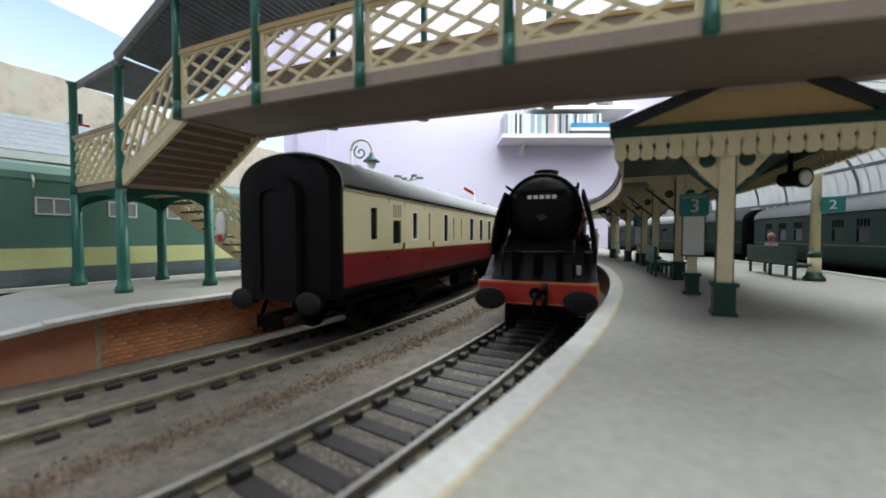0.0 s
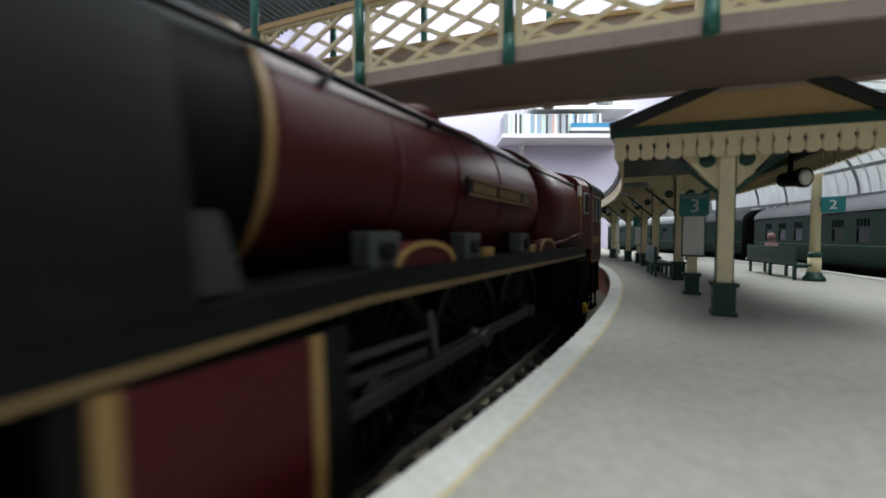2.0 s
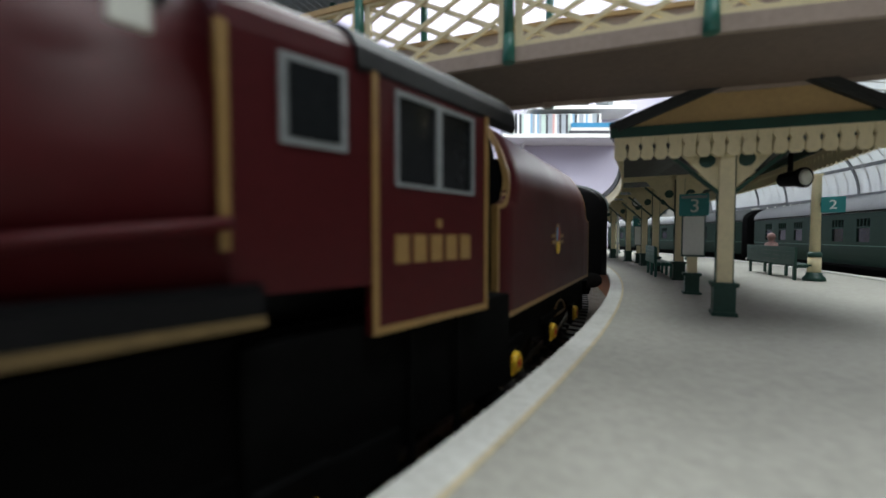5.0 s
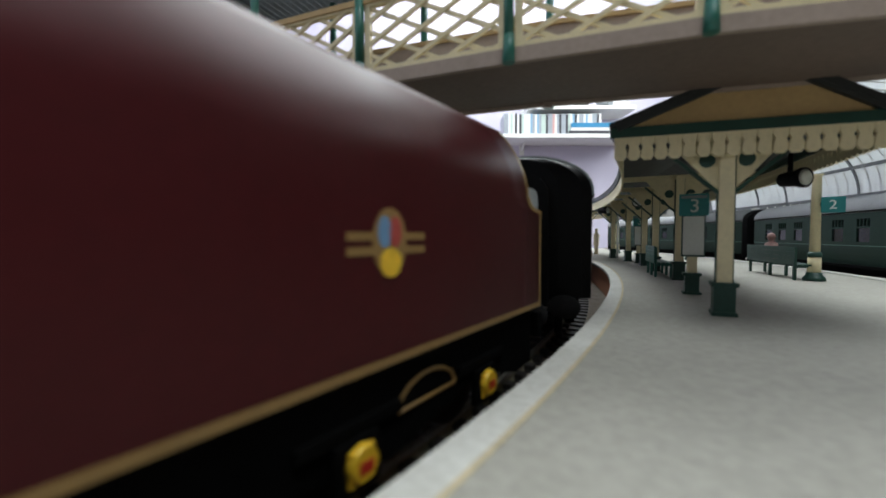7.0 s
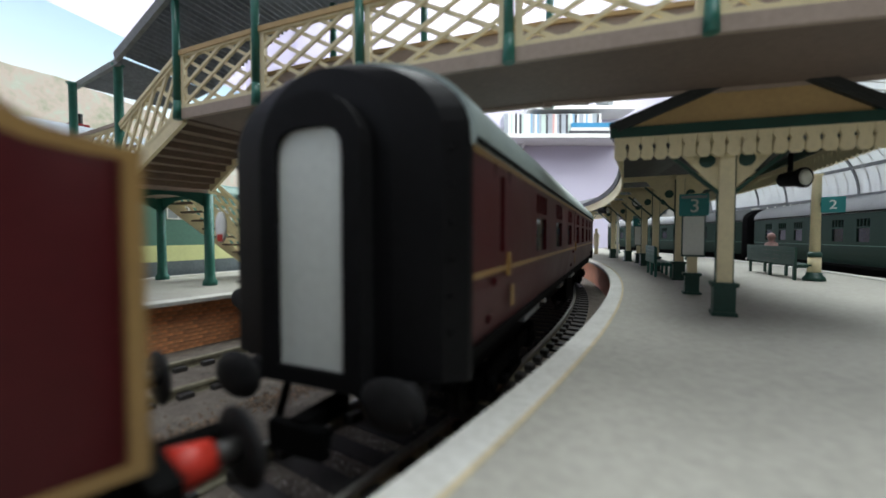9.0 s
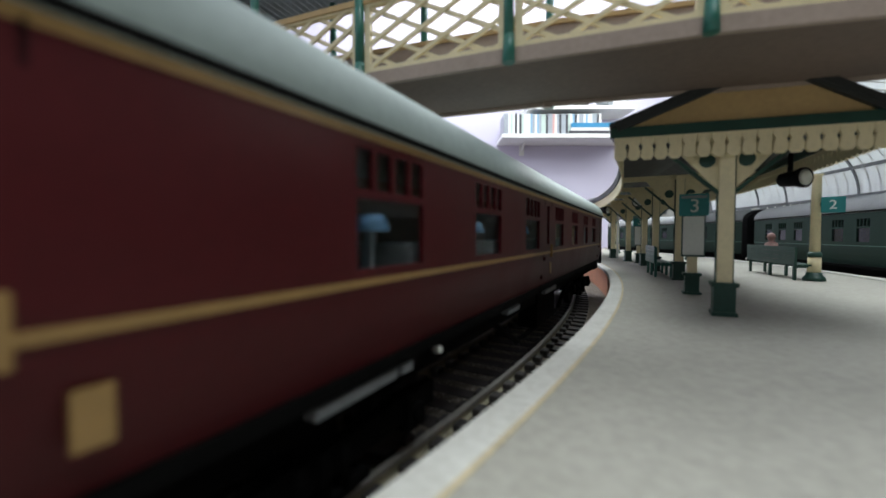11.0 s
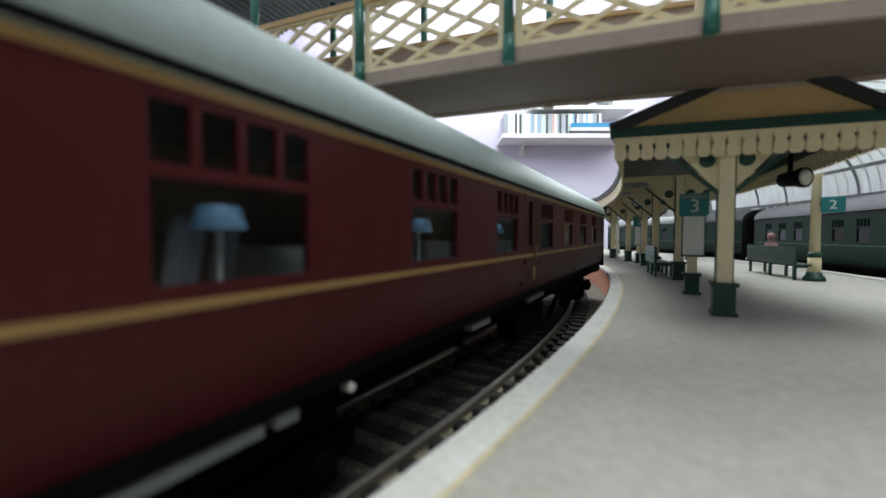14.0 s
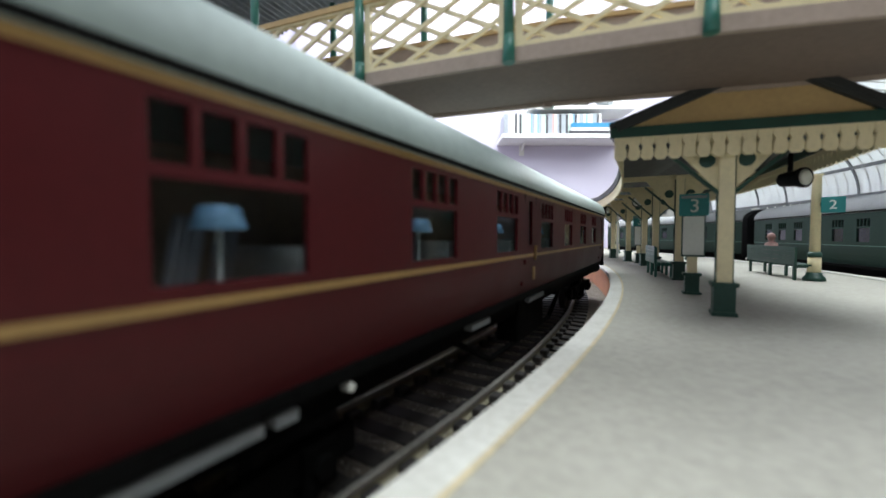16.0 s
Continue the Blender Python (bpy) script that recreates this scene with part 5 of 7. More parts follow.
tube(bm, [(3.6, 0, 13.4), (4.2, 0, 11), (3.4, 0, 8.4)], 0.6, 8)
part("coupling_hook", bm, BLACK, beam)
bm = B()
prism(bm, [(-2, -13.5, 17.6), (-2, 13.5, 17.6), (-20, 13.5, 28.0), (-20, -13.5, 28.0)], (-0.8, 0, -0.6))
box(bm, -23, -20, -12.5, 12.5, 17.6, 29.5)
box(bm, -10, -4, -1.2, 1.2, 18, 26, bev=0.4)
part("front_platform", bm, SOOT, loco, "black sloping front plating")
bm = B()
box(bm, -6.6, -5.2, 11.2, 12.5, 18.0, 22.2, bev=0.3)
part("lamp", bm, POSTER, loco, "small white lamp")
bm = B()
for y in (-10.5, 10.5):
    tube(bm, [(-4, y, 18), (-5, y, 27), (-14, y, 30)], 0.3, 8)
tube(bm, [(-5, -10.5, 26.0), (-5, 10.5, 26.0)], 0.35, 8)
part("front_handrail", bm, BLACK, loco)
# cylinders
for y in (-1, 1):
    bm = B()
    sec = [(y * 12.0, 4.6), (y * 16.6, 4.6), (y * 17.6, 7.0), (y * 17.7, 12), (y * 17.2, 23.0), (y * 12, 23.0)]
    prism(bm, [(-37, a, b) for a, b in sec], (-20, 0, 0))
    cy = part("cylinder", bm, BLACK, loco, "black outside cylinder with maroon cover")
    bm = B()
    sec = [(y * 17.3, 6.6), (y * 17.85, 7.0), (y * 17.95, 12), (y * 17.5, 22.6), (y * 17.0, 22.6)]
    prism(bm, [(-38.5, a, b) for a, b in sec], (-15, 0, 0))
    part("cylinder_cover", bm, MAROON, cy, "maroon cylinder cover")
    for xx in (-38.5, -52.5):
        bm = B()
        sec = [(y * 17.4, 6.4), (y * 17.95, 7.0), (y * 18.05, 12), (y * 17.6, 22.7), (y * 17.1, 22.7)]
        prism(bm, [(xx, a, b) for a, b in sec], (-1.2, 0, 0))
        part("lining", bm, GOLD, cy)
    bm = B()
    prism(bm, [(-36, y * 12.8, 33), (-36, y * 16, 27), (-36, y * 12, 27)], (-12, 0, 0))
    part("steam_pipe", bm, BLACK, cy)
# frames, wheels, motion gear
bm = B()
for y in (-6.5, 6.5):
    box(bm, -168, -2, y - 0.8, y + 0.8, 8, Zr - 1)
box(bm, -165, -118, -9, 9, 10, 30)
part("frames", bm, UNDER, loco, "black main frames")
bogie_p = B()
for y in (-1, 1):
    box(bogie_p, -46, -10, y * 7 - 0.8, y * 7 + 0.8, 4, 8, bev=0.3)
box(bogie_p, -32, -24, -7, 7, 5, 9)
lb = part("leading_bogie", bogie_p, UNDER, loco)
for x in (-14, -42):
    for y in (-1, 1):
        wheel("bogie_wheel", lb, x, y * GAUGE / 2, 6.2, BLACK, 10)
DRV = (-68, -95, -122)
CRANK = 4.0
for x in DRV:
    for y in (-1, 1):
        wheel("driving_wheel", loco, x, y * GAUGE / 2, 13.0, BLACK, 20, 2.0, "black spoked driving wheel")
RODS = []
for y in (-1, 1):
    bm = B()
    bar(bm, (-66, y * 14.0, 13.0), (-124, y * 14.0, 13.0), 0.9, 1.8)
    for x in DRV:
        cyl(bm, (x, y * 10.5, 13.0), (x, y * 14.8, 13.0), 1.5, 1.5, 12)
    RODS.append((part("coupling_rod", bm, STEEL, loco, "grey steel coupling rod"), "couple", y))
    bm = B()
    bar(bm, (0, 0, 0), (36, 0, 0), 0.9, 1.5)
    cyl(bm, (0, -0.8, 0), (0, 0.8, 0), 1.5, 1.5, 14)
    cyl(bm, (36, -0.8, 0), (36, 0.8, 0), 1.1, 1.1, 14)
    RODS.append((part("connecting_rod", bm, STEEL, loco, "grey steel connecting rod", m=mpose((-95, y * 15.2, 9.0))), "connect", y))
    bm = B()
    box(bm, -2.6, 2.6, -0.8, 0.8, -1.6, 1.6, bev=0.3)
    cyl(bm, (2, 0, 0), (14, 0, 0), 0.6, 0.6, 10)
    RODS.append((part("crosshead", bm, STEEL, loco, "steel crosshead and piston rod", m=mpose((-59, y * 15.2, 13.0))), "slide", y))
    bm = B()
    bar(bm, (-46, y * 14.4, 16.5), (-74, y * 14.4, 15.6), 0.8, 1.1)
    part("slide_bar", bm, STEEL, loco, "grey steel slide bar")
    bm = B()
    bar(bm, (-74, y * 14.8, 21), (-76, y * 14.8, 14), 1.0, 1.4, up=(1, 0, 0))
    bar(bm, (-76, y * 14.8, 18), (-58, y * 14.8, 18.6), 0.6, 0.9)
    part("valve_gear", bm, STEEL, loco, "grey steel valve gear")
    bm = B()
    for x in (-81, -108):
        bar(bm, (x, y * 9, 18), (x - 3.5, y * 9, 4), 1.5, 1.2, up=(0, 1, 0))
        bar(bm, (x, y * 9, 4), (x - 8, y * 9, 7), 1.0, 1.0, up=(0, 1, 0))
    part("brake_gear", bm, UNDER, loco)
    # splashers and fittings along the footplate
    for xc, hgt in ((-72, 2.9), (-124.8, 2.9)):
        bm = B()
        arcp = [(xc + 6.6 * math.cos(a), y * 16.3, Zr + hgt * math.sin(a)) for a in [math.pi * k / 16 for k in range(17)]]
        prism(bm, arcp, (0, -y * 3.5, 0))
        sp = part("splasher", bm, MAROON, running, "maroon wheel splasher")
        bm = B()
        rings = []
        for k in range(17):
            a = math.pi * k / 16
            rings.append([(xc + 6.7 * math.cos(a), y * 16.3, Zr + (hgt + 0.1) * math.sin(a)), (xc + 6.7 * math.cos(a), y * 16.55, Zr + (hgt + 0.1) * math.sin(a)),
                          (xc + 5.9 * math.cos(a), y * 16.55, Zr + (hgt - 0.6) * math.sin(a)), (xc + 5.9 * math.cos(a), y * 16.3, Zr + (hgt - 0.6) * math.sin(a))])
        loft(bm, rings, smooth=False)
        part("lining", bm, GOLD, sp)
    for xc in (-63.8, -85, -109):
        bm = B()
        box(bm, xc - 2.6, xc + 2.6, min(y * 13.5, y * 16.2), max(y * 13.5, y * 16.2), Zr, Zr + 4.0, bev=0.3)
        lub = part("lubricator", bm, LUB, running, "grey mechanical lubricator")
        bm = B()
        cyl(bm, (xc, y * 16.1, Zr + 2.0), (xc, y * 16.9, Zr + 2.0), 1.2, 1.0, 14)
        part("knob", bm, BLACK, lub)
        bm = B()
        box(bm, xc - 9.5, xc - 5.5, min(y * 14, y * 15.6), max(y * 14, y * 15.6), Zr, Zr + 1.6, bev=0.3)
        part("sandbox_lid", bm, GOLD, running, "brass fitting on the footplate")
    bm = B()
    tube(bm, [(-128, y * 15.6, 28.5), (-146, y * 16.2, 30.0), (-163, y * 16.9, 32.0)], 0.5, 8)
    part("reversing_rod", bm, MAROON, running)
    bm = B()
    box(bm, -158.5, -156.5, min(y * 16.4, y * 17.2), max(y * 16.4, y * 17.2), 43.5, 46.5)
    part("whistle_plate", bm, POSTER, loco, "small pale plate by the cab")
# cab: a wedge-shaped front, then the flat sides
CB = 21.6
arch = [(math.cos(a), math.sin(a) ** 0.8) for a in [math.pi * k / 18 for k in range(19)]]


def cab_ring(x, hw, top):
    return [(x, hw, 26.5)] + [(x, hw * c, 46.3 + (top - 46.3) * d) for c, d in arch] + [(x, -hw, 26.5)]


bm = B()
loft(bm, [cab_ring(-162.8, 15.7, 53.0), cab_ring(-175, 17.35, 53.2)], smooth=False)
cab = part("cab", bm, MAROON, loco, "maroon cab with a wedge-shaped front")
for y in (-1, 1):
    bm = B()
    openwork(bm, (-194, -191, -178, -175), (CB, 36, 45.4, 46.5), lambda u, v: not (-191 < u < -178 and 36 < v < 45.4), min(y * 16.5, y * 17.4), max(y * 16.5, y * 17.4))
    part("cab_side", bm, MAROON, cab, "maroon cab side with a window opening")
bm = B()
sec = [(17.6 * c, 46.3 + 7.4 * d) for c, d in arch]
inn = [(q[0] * 0.96, q[1] - 0.8) for q in sec]
loft(bm, [[(x, q[0], q[1]) for q in sec + inn[::-1]] for x in (-173.5, -201)], smooth=False)
part("cab_roof", bm, BLACK, cab, "black curved cab roof")
for y in (-1, 1):
    # angled front window
    def panel(u, z, out):
        return (-162.8 - 12.2 * u, y * (15.7 + 1.65 * u + out), z)
    bm = B()
    prism(bm, [panel(0.33, 38.4, -0.2), panel(0.8, 38.4, -0.2), panel(0.8, 45.6, -0.2), panel(0.33, 45.6, -0.2)], (0, y * 0.4, 0))
    wf = part("cab_window", bm, IRON, cab, "grey framed window in the angled cab front")
    bm = B()
    prism(bm, [panel(0.38, 39.0, 0.2), panel(0.75, 39.0, 0.2), panel(0.75, 45.0, 0.2), panel(0.38, 45.0, 0.2)], (0, y * 0.06, 0))
    part("pane", bm, GLASSDK, wf)
    for x0, x1 in ((-184.5, -178), (-191, -184.5)):
        bm = B()
        for q in ((x0, x0 + 0.4, 36, 45.4), (x1 - 0.4, x1, 36, 45.4), (x0 + 0.4, x1 - 0.4, 36, 36.4), (x0 + 0.4, x1 - 0.4, 45.0, 45.4)):
            box(bm, q[0], q[1], min(y * 17.2, y * 17.55), max(y * 17.2, y * 17.55), q[2], q[3])
        wf = part("cab_window", bm, IRON, cab, "grey sliding cab window frame")
        bm = B()
        box(bm, x0, x1, min(y * 16.8, y * 17.0), max(y * 16.8, y * 17.0), 36, 45.4)
        part("pane", bm, GLASSDK, wf)
    for q, lab in (((-175.8, -175.1, CB + 0.7, 46.3), "gold"), ((-194, -193.3, CB + 0.7, 46.3), "gold"), ((-194, -175.1, CB, CB + 0.7), "gold")):
        bm = B()
        box(bm, q[0], q[1], min(y * 17.4, y * 17.55), max(y * 17.4, y * 17.55), q[2], q[3])
        part("lining", bm, GOLD, cab)
    bm = B()
    box(bm, -163.1, -162.4, min(y * 15.6, y * 16.4), max(y * 15.6, y * 16.4), 30, 46.3)
    part("lining", bm, GOLD, cab)
    for k in range(5):
        bm = B()
        box(bm, -190.2 + k * 2.6, -188.3 + k * 2.6, min(y * 17.4, y * 17.52), max(y * 17.4, y * 17.52), 28.3, 31.2)
        part("number_bar", bm, GOLD, cab)
    bm = B()
    box(bm, -184.9, -184.1, min(y * 17.4, y * 17.52), max(y * 17.4, y * 17.52), 32.0, 32.9)
    part("power_mark", bm, GOLD, cab)
bm = B()
box(bm, -203, -164, -15.5, 15.5, 8.5, 22.4, bev=0.5)
part("cab_floor", bm, UNDER, cab, "black cab floor and drag box")
bm = B()
box(bm, -188, -164, -10, 10, 22.8, 40)
part("backhead", bm, BLACK, cab)
# trailing truck
bm = B()
for y in (-1, 1):
    box(bm, -180, -150, y * 15.0 - 0.8, y * 15.0 + 0.8, 5.5, 10.5, bev=0.4)
    box(bm, -171.5, -164.5, y * 15.5 - 0.8, y * 15.5 + 0.8, 4.5, 11, bev=0.4)
    box(bm, -190, -140, y * 13 - 0.6, y * 13 + 0.6, 9.5, 23)
box(bm, -170, -150, -14, 14, 9, 12)
truck = part("trailing_truck", bm, UNDER, loco, "black trailing truck")
for y in (-1, 1):
    bm = B()
    cyl(bm, (-168, y * 16.2, 6.6), (-168, y * 17.6, 6.6), 1.7, 1.4, 16)
    box(bm, -169.6, -166.4, min(y * 16, y * 16.9), max(y * 16, y * 16.9), 5, 8.3, bev=0.3)
    part("axlebox_cover", bm, YELLOW, truck, "yellow axlebox cover")
    wheel("wheel", truck, -168, y * GAUGE / 2, 7.4, BUFFER, 12)
    bm = B()
    tube(bm, [(-150, y * 16.5, 22), (-153, y * 17, 9), (-149, y * 17, 5)], 0.6, 8)
    box(bm, -190, -180, y * 16 - 1, y * 16 + 1, 4, 5)
    bar(bm, (-181, y * 16.5, 23), (-181, y * 16.5, 4), 0.6, 0.6, up=(1, 0, 0))
    bar(bm, (-189, y * 16.5, 23), (-189, y * 16.5, 4), 0.6, 0.6, up=(1, 0, 0))
    part("cab_steps", bm, UNDER, cab)

# tender: x = 0 at the front of its side sheets
tender = thing("tender", Matrix(), "high-sided maroon tender with gold edging, crest and coal", "tender")
TL, TZ0, TZ1, THW = 84.0, 17.0, 36.5, 17.3


def tender_outline(grow=0.0):
    """Side sheet seen from the side: cut away at the top at both ends with a reverse curve."""
    g = grow
    ogee = [(1.5, 36.15), (3.6, 36.5), (5.2, 37.2), (6.3, 38.6), (6.9, 40.5), (7.2, 42.6), (7.6, 45.5), (8.4, 48.2), (9.6, 50.5)]
    pts = [(-g, TZ0 + g), (-g, 36.0 - g * 0.6)]
    pts += [(-a * 0.72 - g, b - g * 0.7) for a, b in ogee]
    pts += [(-TL + a + g, b - g * 0.7) for a, b in ogee[::-1]]
    pts += [(-TL + g, 36.0 - g * 0.6), (-TL + g, TZ0 + g)]
    return pts


def side_y(z):
    """The sheets turn in towards the coal above the tank."""
    return THW if z < 40 else THW - 4.6 * ((z - 40) / 10.5) ** 1.7


def sheet(bm, outline, y, add):
    lo, hi = min(p[1] for p in outline), max(p[1] for p in outline)
    zs = sorted({p[1] for p in outline})

    def span(z):
        xs = []
        n = len(outline)
        for a, b in zip(outline, outline[1:] + outline[:1]):
            if (a[1] - z) * (b[1] - z) <= 0 and abs(a[1] - b[1]) > 1e-6:
                u = (z - a[1]) / (b[1] - a[1])
                xs.append(a[0] + (b[0] - a[0]) * u)
        return (min(xs), max(xs)) if xs else None
    rows = []
    for k in range(33):
        z = lo + (hi - lo) * (0.001 + 0.998 * k / 32)
        sp = span(z)
        rows.append([Vector((sp[0] + (sp[1] - sp[0]) * i / 10, y * (side_y(z) + add), z)) for i in range(11)])
    vr = [[bm.verts.new(p) for p in r] for r in rows]
    for a, b in zip(vr, vr[1:]):
        for i in range(10):
            bm.faces.new((a[i], a[i + 1], b[i + 1], b[i])).smooth = True


for y in (-1, 1):
    bm = B()
    sheet(bm, tender_outline(), y, 0.0)
    bmesh.ops.recalc_face_normals(bm, faces=bm.faces[:])
    bmesh.ops.solidify(bm, geom=bm.faces[:], thickness=0.8)
    ts = part("side_sheet", bm, MAROON, tender, "glossy maroon side sheet")
    bm = B()
    ol, il = tender_outline(), tender_outline(0.95)
    for k in range(len(ol)):
        j = (k + 1) % len(ol)
        if ol[k][1] > 50.3 and ol[j][1] > 50.3:
            continue
        q = [ol[k], ol[j], il[j], il[k]]
        bm.faces.new([bm.verts.new((p[0], y * (side_y(p[1]) + 0.12), p[1])) for p in q])
        f = [bm.verts.new((p[0] + (0.05 if p[0] > -40 else -0.05), y * (side_y(p[1]) + d), p[1])) for p, d in ((ol[k], 0.12), (ol[j], 0.12), (ol[j], -0.9), (ol[k], -0.9))]
        bm.faces.new(f)
    part("edge_beading", bm, GOLD, ts, "dull gold edge beading", recalc=False)
    # crest
    cxx, cz = -40.2, 30.4
    bm = B()
    lathe(bm, [(1, 0), (1, 0.15)], 24, Matrix.Translation((cxx, y * THW, cz)) @ Matrix.Rotation(radians(-90 * y), 4, "X") @ Matrix.Diagonal((2.6, 3.7, 1, 1)))
    cr = part("crest", bm, GOLD, ts, "round gold crest with blue and red field")
    bm = B()
    for z in (cz + 0.2, cz - 1.3):
        box(bm, cxx - 6.0, cxx + 6.0, min(y * THW, y * (THW + 0.12)), max(y * THW, y * (THW + 0.12)), z, z + 0.85)
    part("crest_bar", bm, GOLD, cr)
    bm = B()
    lathe(bm, [(1, 0), (1, 0.3)], 20, Matrix.Translation((cxx, y * THW, cz - 2.2)) @ Matrix.Rotation(radians(-90 * y), 4, "X") @ Matrix.Diagonal((1.6, 1.6, 1, 1)))
    part("crest_disc", bm, YELLOW, cr, "pale gold disc")
    for dx, mt in ((0.95, BLUEP), (-0.7, FIGRED)):
        bm = B()
        lathe(bm, [(1, 0), (1, 0.25)], 16, Matrix.Translation((cxx + dx, y * THW, cz + 1.1)) @ Matrix.Rotation(radians(-90 * y), 4, "X") @ Matrix.Diagonal((0.95, 1.7, 1, 1)))
        part("crest_field", bm, mt, cr)
bm = B()
box(bm, -TL + 1, -7.2, -THW + 0.8, THW - 0.8, TZ0, 36)
part("tank", bm, MAROON, tender, "maroon tank")
bm = B()
box(bm, -TL, -TL + 1, -THW + 0.8, THW - 0.8, TZ0, 36)
box(bm, -TL + 9, -TL + 10, -13, 13, 34, 49.5)
part("tank_rear", bm, BLACK, tender, "black rear plate")
bm = B()
box(bm, -7, -5.5, -THW + 1, THW - 1, 14.8, 44)
fb = part("front_bulkhead", bm, SOOT, tender, "sooty black tender front")
bm = B()
box(bm, -5.5, 2, -16.4, 16.4, 14.0, 17.2, bev=0.3)
part("footplate", bm, SOOT, tender)
bm = B()
prism(bm, [(-9, 13.2 * math.copysign(abs(math.cos(a)) ** 0.7, math.cos(a)), 43 + 11.5 * math.sin(a) ** 0.8) for a in [math.pi * k / 16 for k in range(17)]], (2.5, 0, 0))
part("coal_plate", bm, SOOT, fb, "arched sooty coal plate")
bm = B()
box(bm, -4.5, 3.5, -15.2, 15.2, 5.0, 14.0, bev=0.4)
part("drag_box", bm, UNDER, tender, "black box under the tender footplate")
for yy in (-1, 1):
    for k in range(3):
        bm = B()
        box(bm, -5.5, 1.5, yy * 15.6 - 1.4, yy * 15.6 + 1.4, 3.6 + 3.6 * k, 4.3 + 3.6 * k, bev=0.1)
        part("step", bm, UNDER, tender)
for yy in (-1, 1):
    bm = B()
    box(bm, -5.5, -0.4, yy * 16.2 - 0.25, yy * 16.2 + 0.25, 17, 36)
    part("side_strip", bm, SOOT, fb)
for y0, y1, z0, z1 in ((-9, -4, 20, 40), (3, 9, 24, 38)):
    bm = B()
    box(bm, -5.5, -2.8, y0, y1, z0, z1, bev=0.6)
    part("locker", bm, SOOT, fb)
bm = B()
cyl(bm, (-4, -11, 17), (-4, -11, 38), 0.8, 0.8, 10)
part("brake_column", bm, SOOT, fb)
bm = B()
r2 = random.Random(9)
for k in range(420):
    x, y = r2.uniform(-TL + 12, -8), r2.uniform(-11, 11)
    z = 44 + 4.5 * (1 - (y / 12) ** 2) - 0.06 * abs(x + 40) + r2.uniform(-1, 0.5)
    s = r2.uniform(0.8, 2.0)
    box(bm, -s, s, -s * 0.8, s * 0.8, -s * 0.7, s * 0.7, Matrix.Translation((x, y, z)) @ Euler((r2.random() * 3, r2.random() * 3, r2.random() * 3)).to_matrix().to_4x4())
box(bm, -TL + 10, -7, -12.5, 12.5, 34.5, 44)
part("coal", bm, SOOT, tender, "heap of black coal")
for y in (-1, 1):
    bm = B()
    prism(bm, [(-1, y * 14.6, 17), (-TL + 1, y * 14.6, 17), (-TL + 1, y * 14.6, 6)] + [(-TL + 8 + 0 * k, y * 14.6, 5.5) for k in range(1)] + [(-TL / 2 - 20, y * 14.6, 9.5), (-TL / 2, y * 14.6, 5.2), (-TL / 2 + 20, y * 14.6, 9.5), (-6, y * 14.6, 5.5), (-1, y * 14.6, 6.5)], (0, y * 1.2, 0))
    fr = part("tender_frame", bm, UNDER, tender, "black tender frame with lined openings")
    for x in (-9.5, -36, -62.5):
        bm = B()
        box(bm, x - 3, x + 3, min(y * 15.8, y * 17.0), max(y * 15.8, y * 17.0), 5.0, 10.6, bev=0.4)
        box(bm, x - 7, x + 7, min(y * 15.8, y * 16.6), max(y * 15.8, y * 16.6), 10.6, 12.2, bev=0.4)
        hb = part("horn_block", bm, UNDER, fr)
        bm = B()
        cyl(bm, (x, y * 16.8, 8.2), (x, y * 18.0, 8.2), 2.0, 1.7, 16)
        box(bm, x - 1.7, x + 1.7, min(y * 16.8, y * 17.5), max(y * 16.8, y * 17.5), 6.0, 9.8, bev=0.4)
        part("axlebox_cover", bm, YELLOW, hb, "yellow axlebox cover with a red mark")
        bm = B()
        box(bm, x - 0.9, x + 0.9, min(y * 17.9, y * 18.1), max(y * 17.9, y * 18.1), 7.4, 8.6)
        part("red_mark", bm, RED, hb)
        wheel("wheel", tender, x, y * GAUGE / 2, 7.6, BUFFER)
    for xc in (-49,):
        bm = B()
        pts = [(xc - 6 * math.cos(a), y * 15.9, 10.2 + 3.4 * math.sin(a)) for a in [math.pi * k / 14 for k in range(15)]] + [(xc + 6, y * 15.9, 10.2), (xc - 6, y * 15.9, 10.2)]
        tube(bm, pts, 0.28, 6)
        part("frame_lining", bm, GOLD, fr)
bm = B()
box(bm, -TL - 2, -TL, -17, 17, 10.5, 15.5, bev=0.3)
box(bm, -TL - 10, -TL - 2, -1.2, 1.2, 8.5, 10.5, bev=0.3)
rb = part("rear_beam", bm, UNDER, tender, "black rear buffer beam")
for y in (-1, 1):
    buffer(rb, -TL - 2, y * 12, 13.6, -1, 4.4, 3.3, 5, RED)


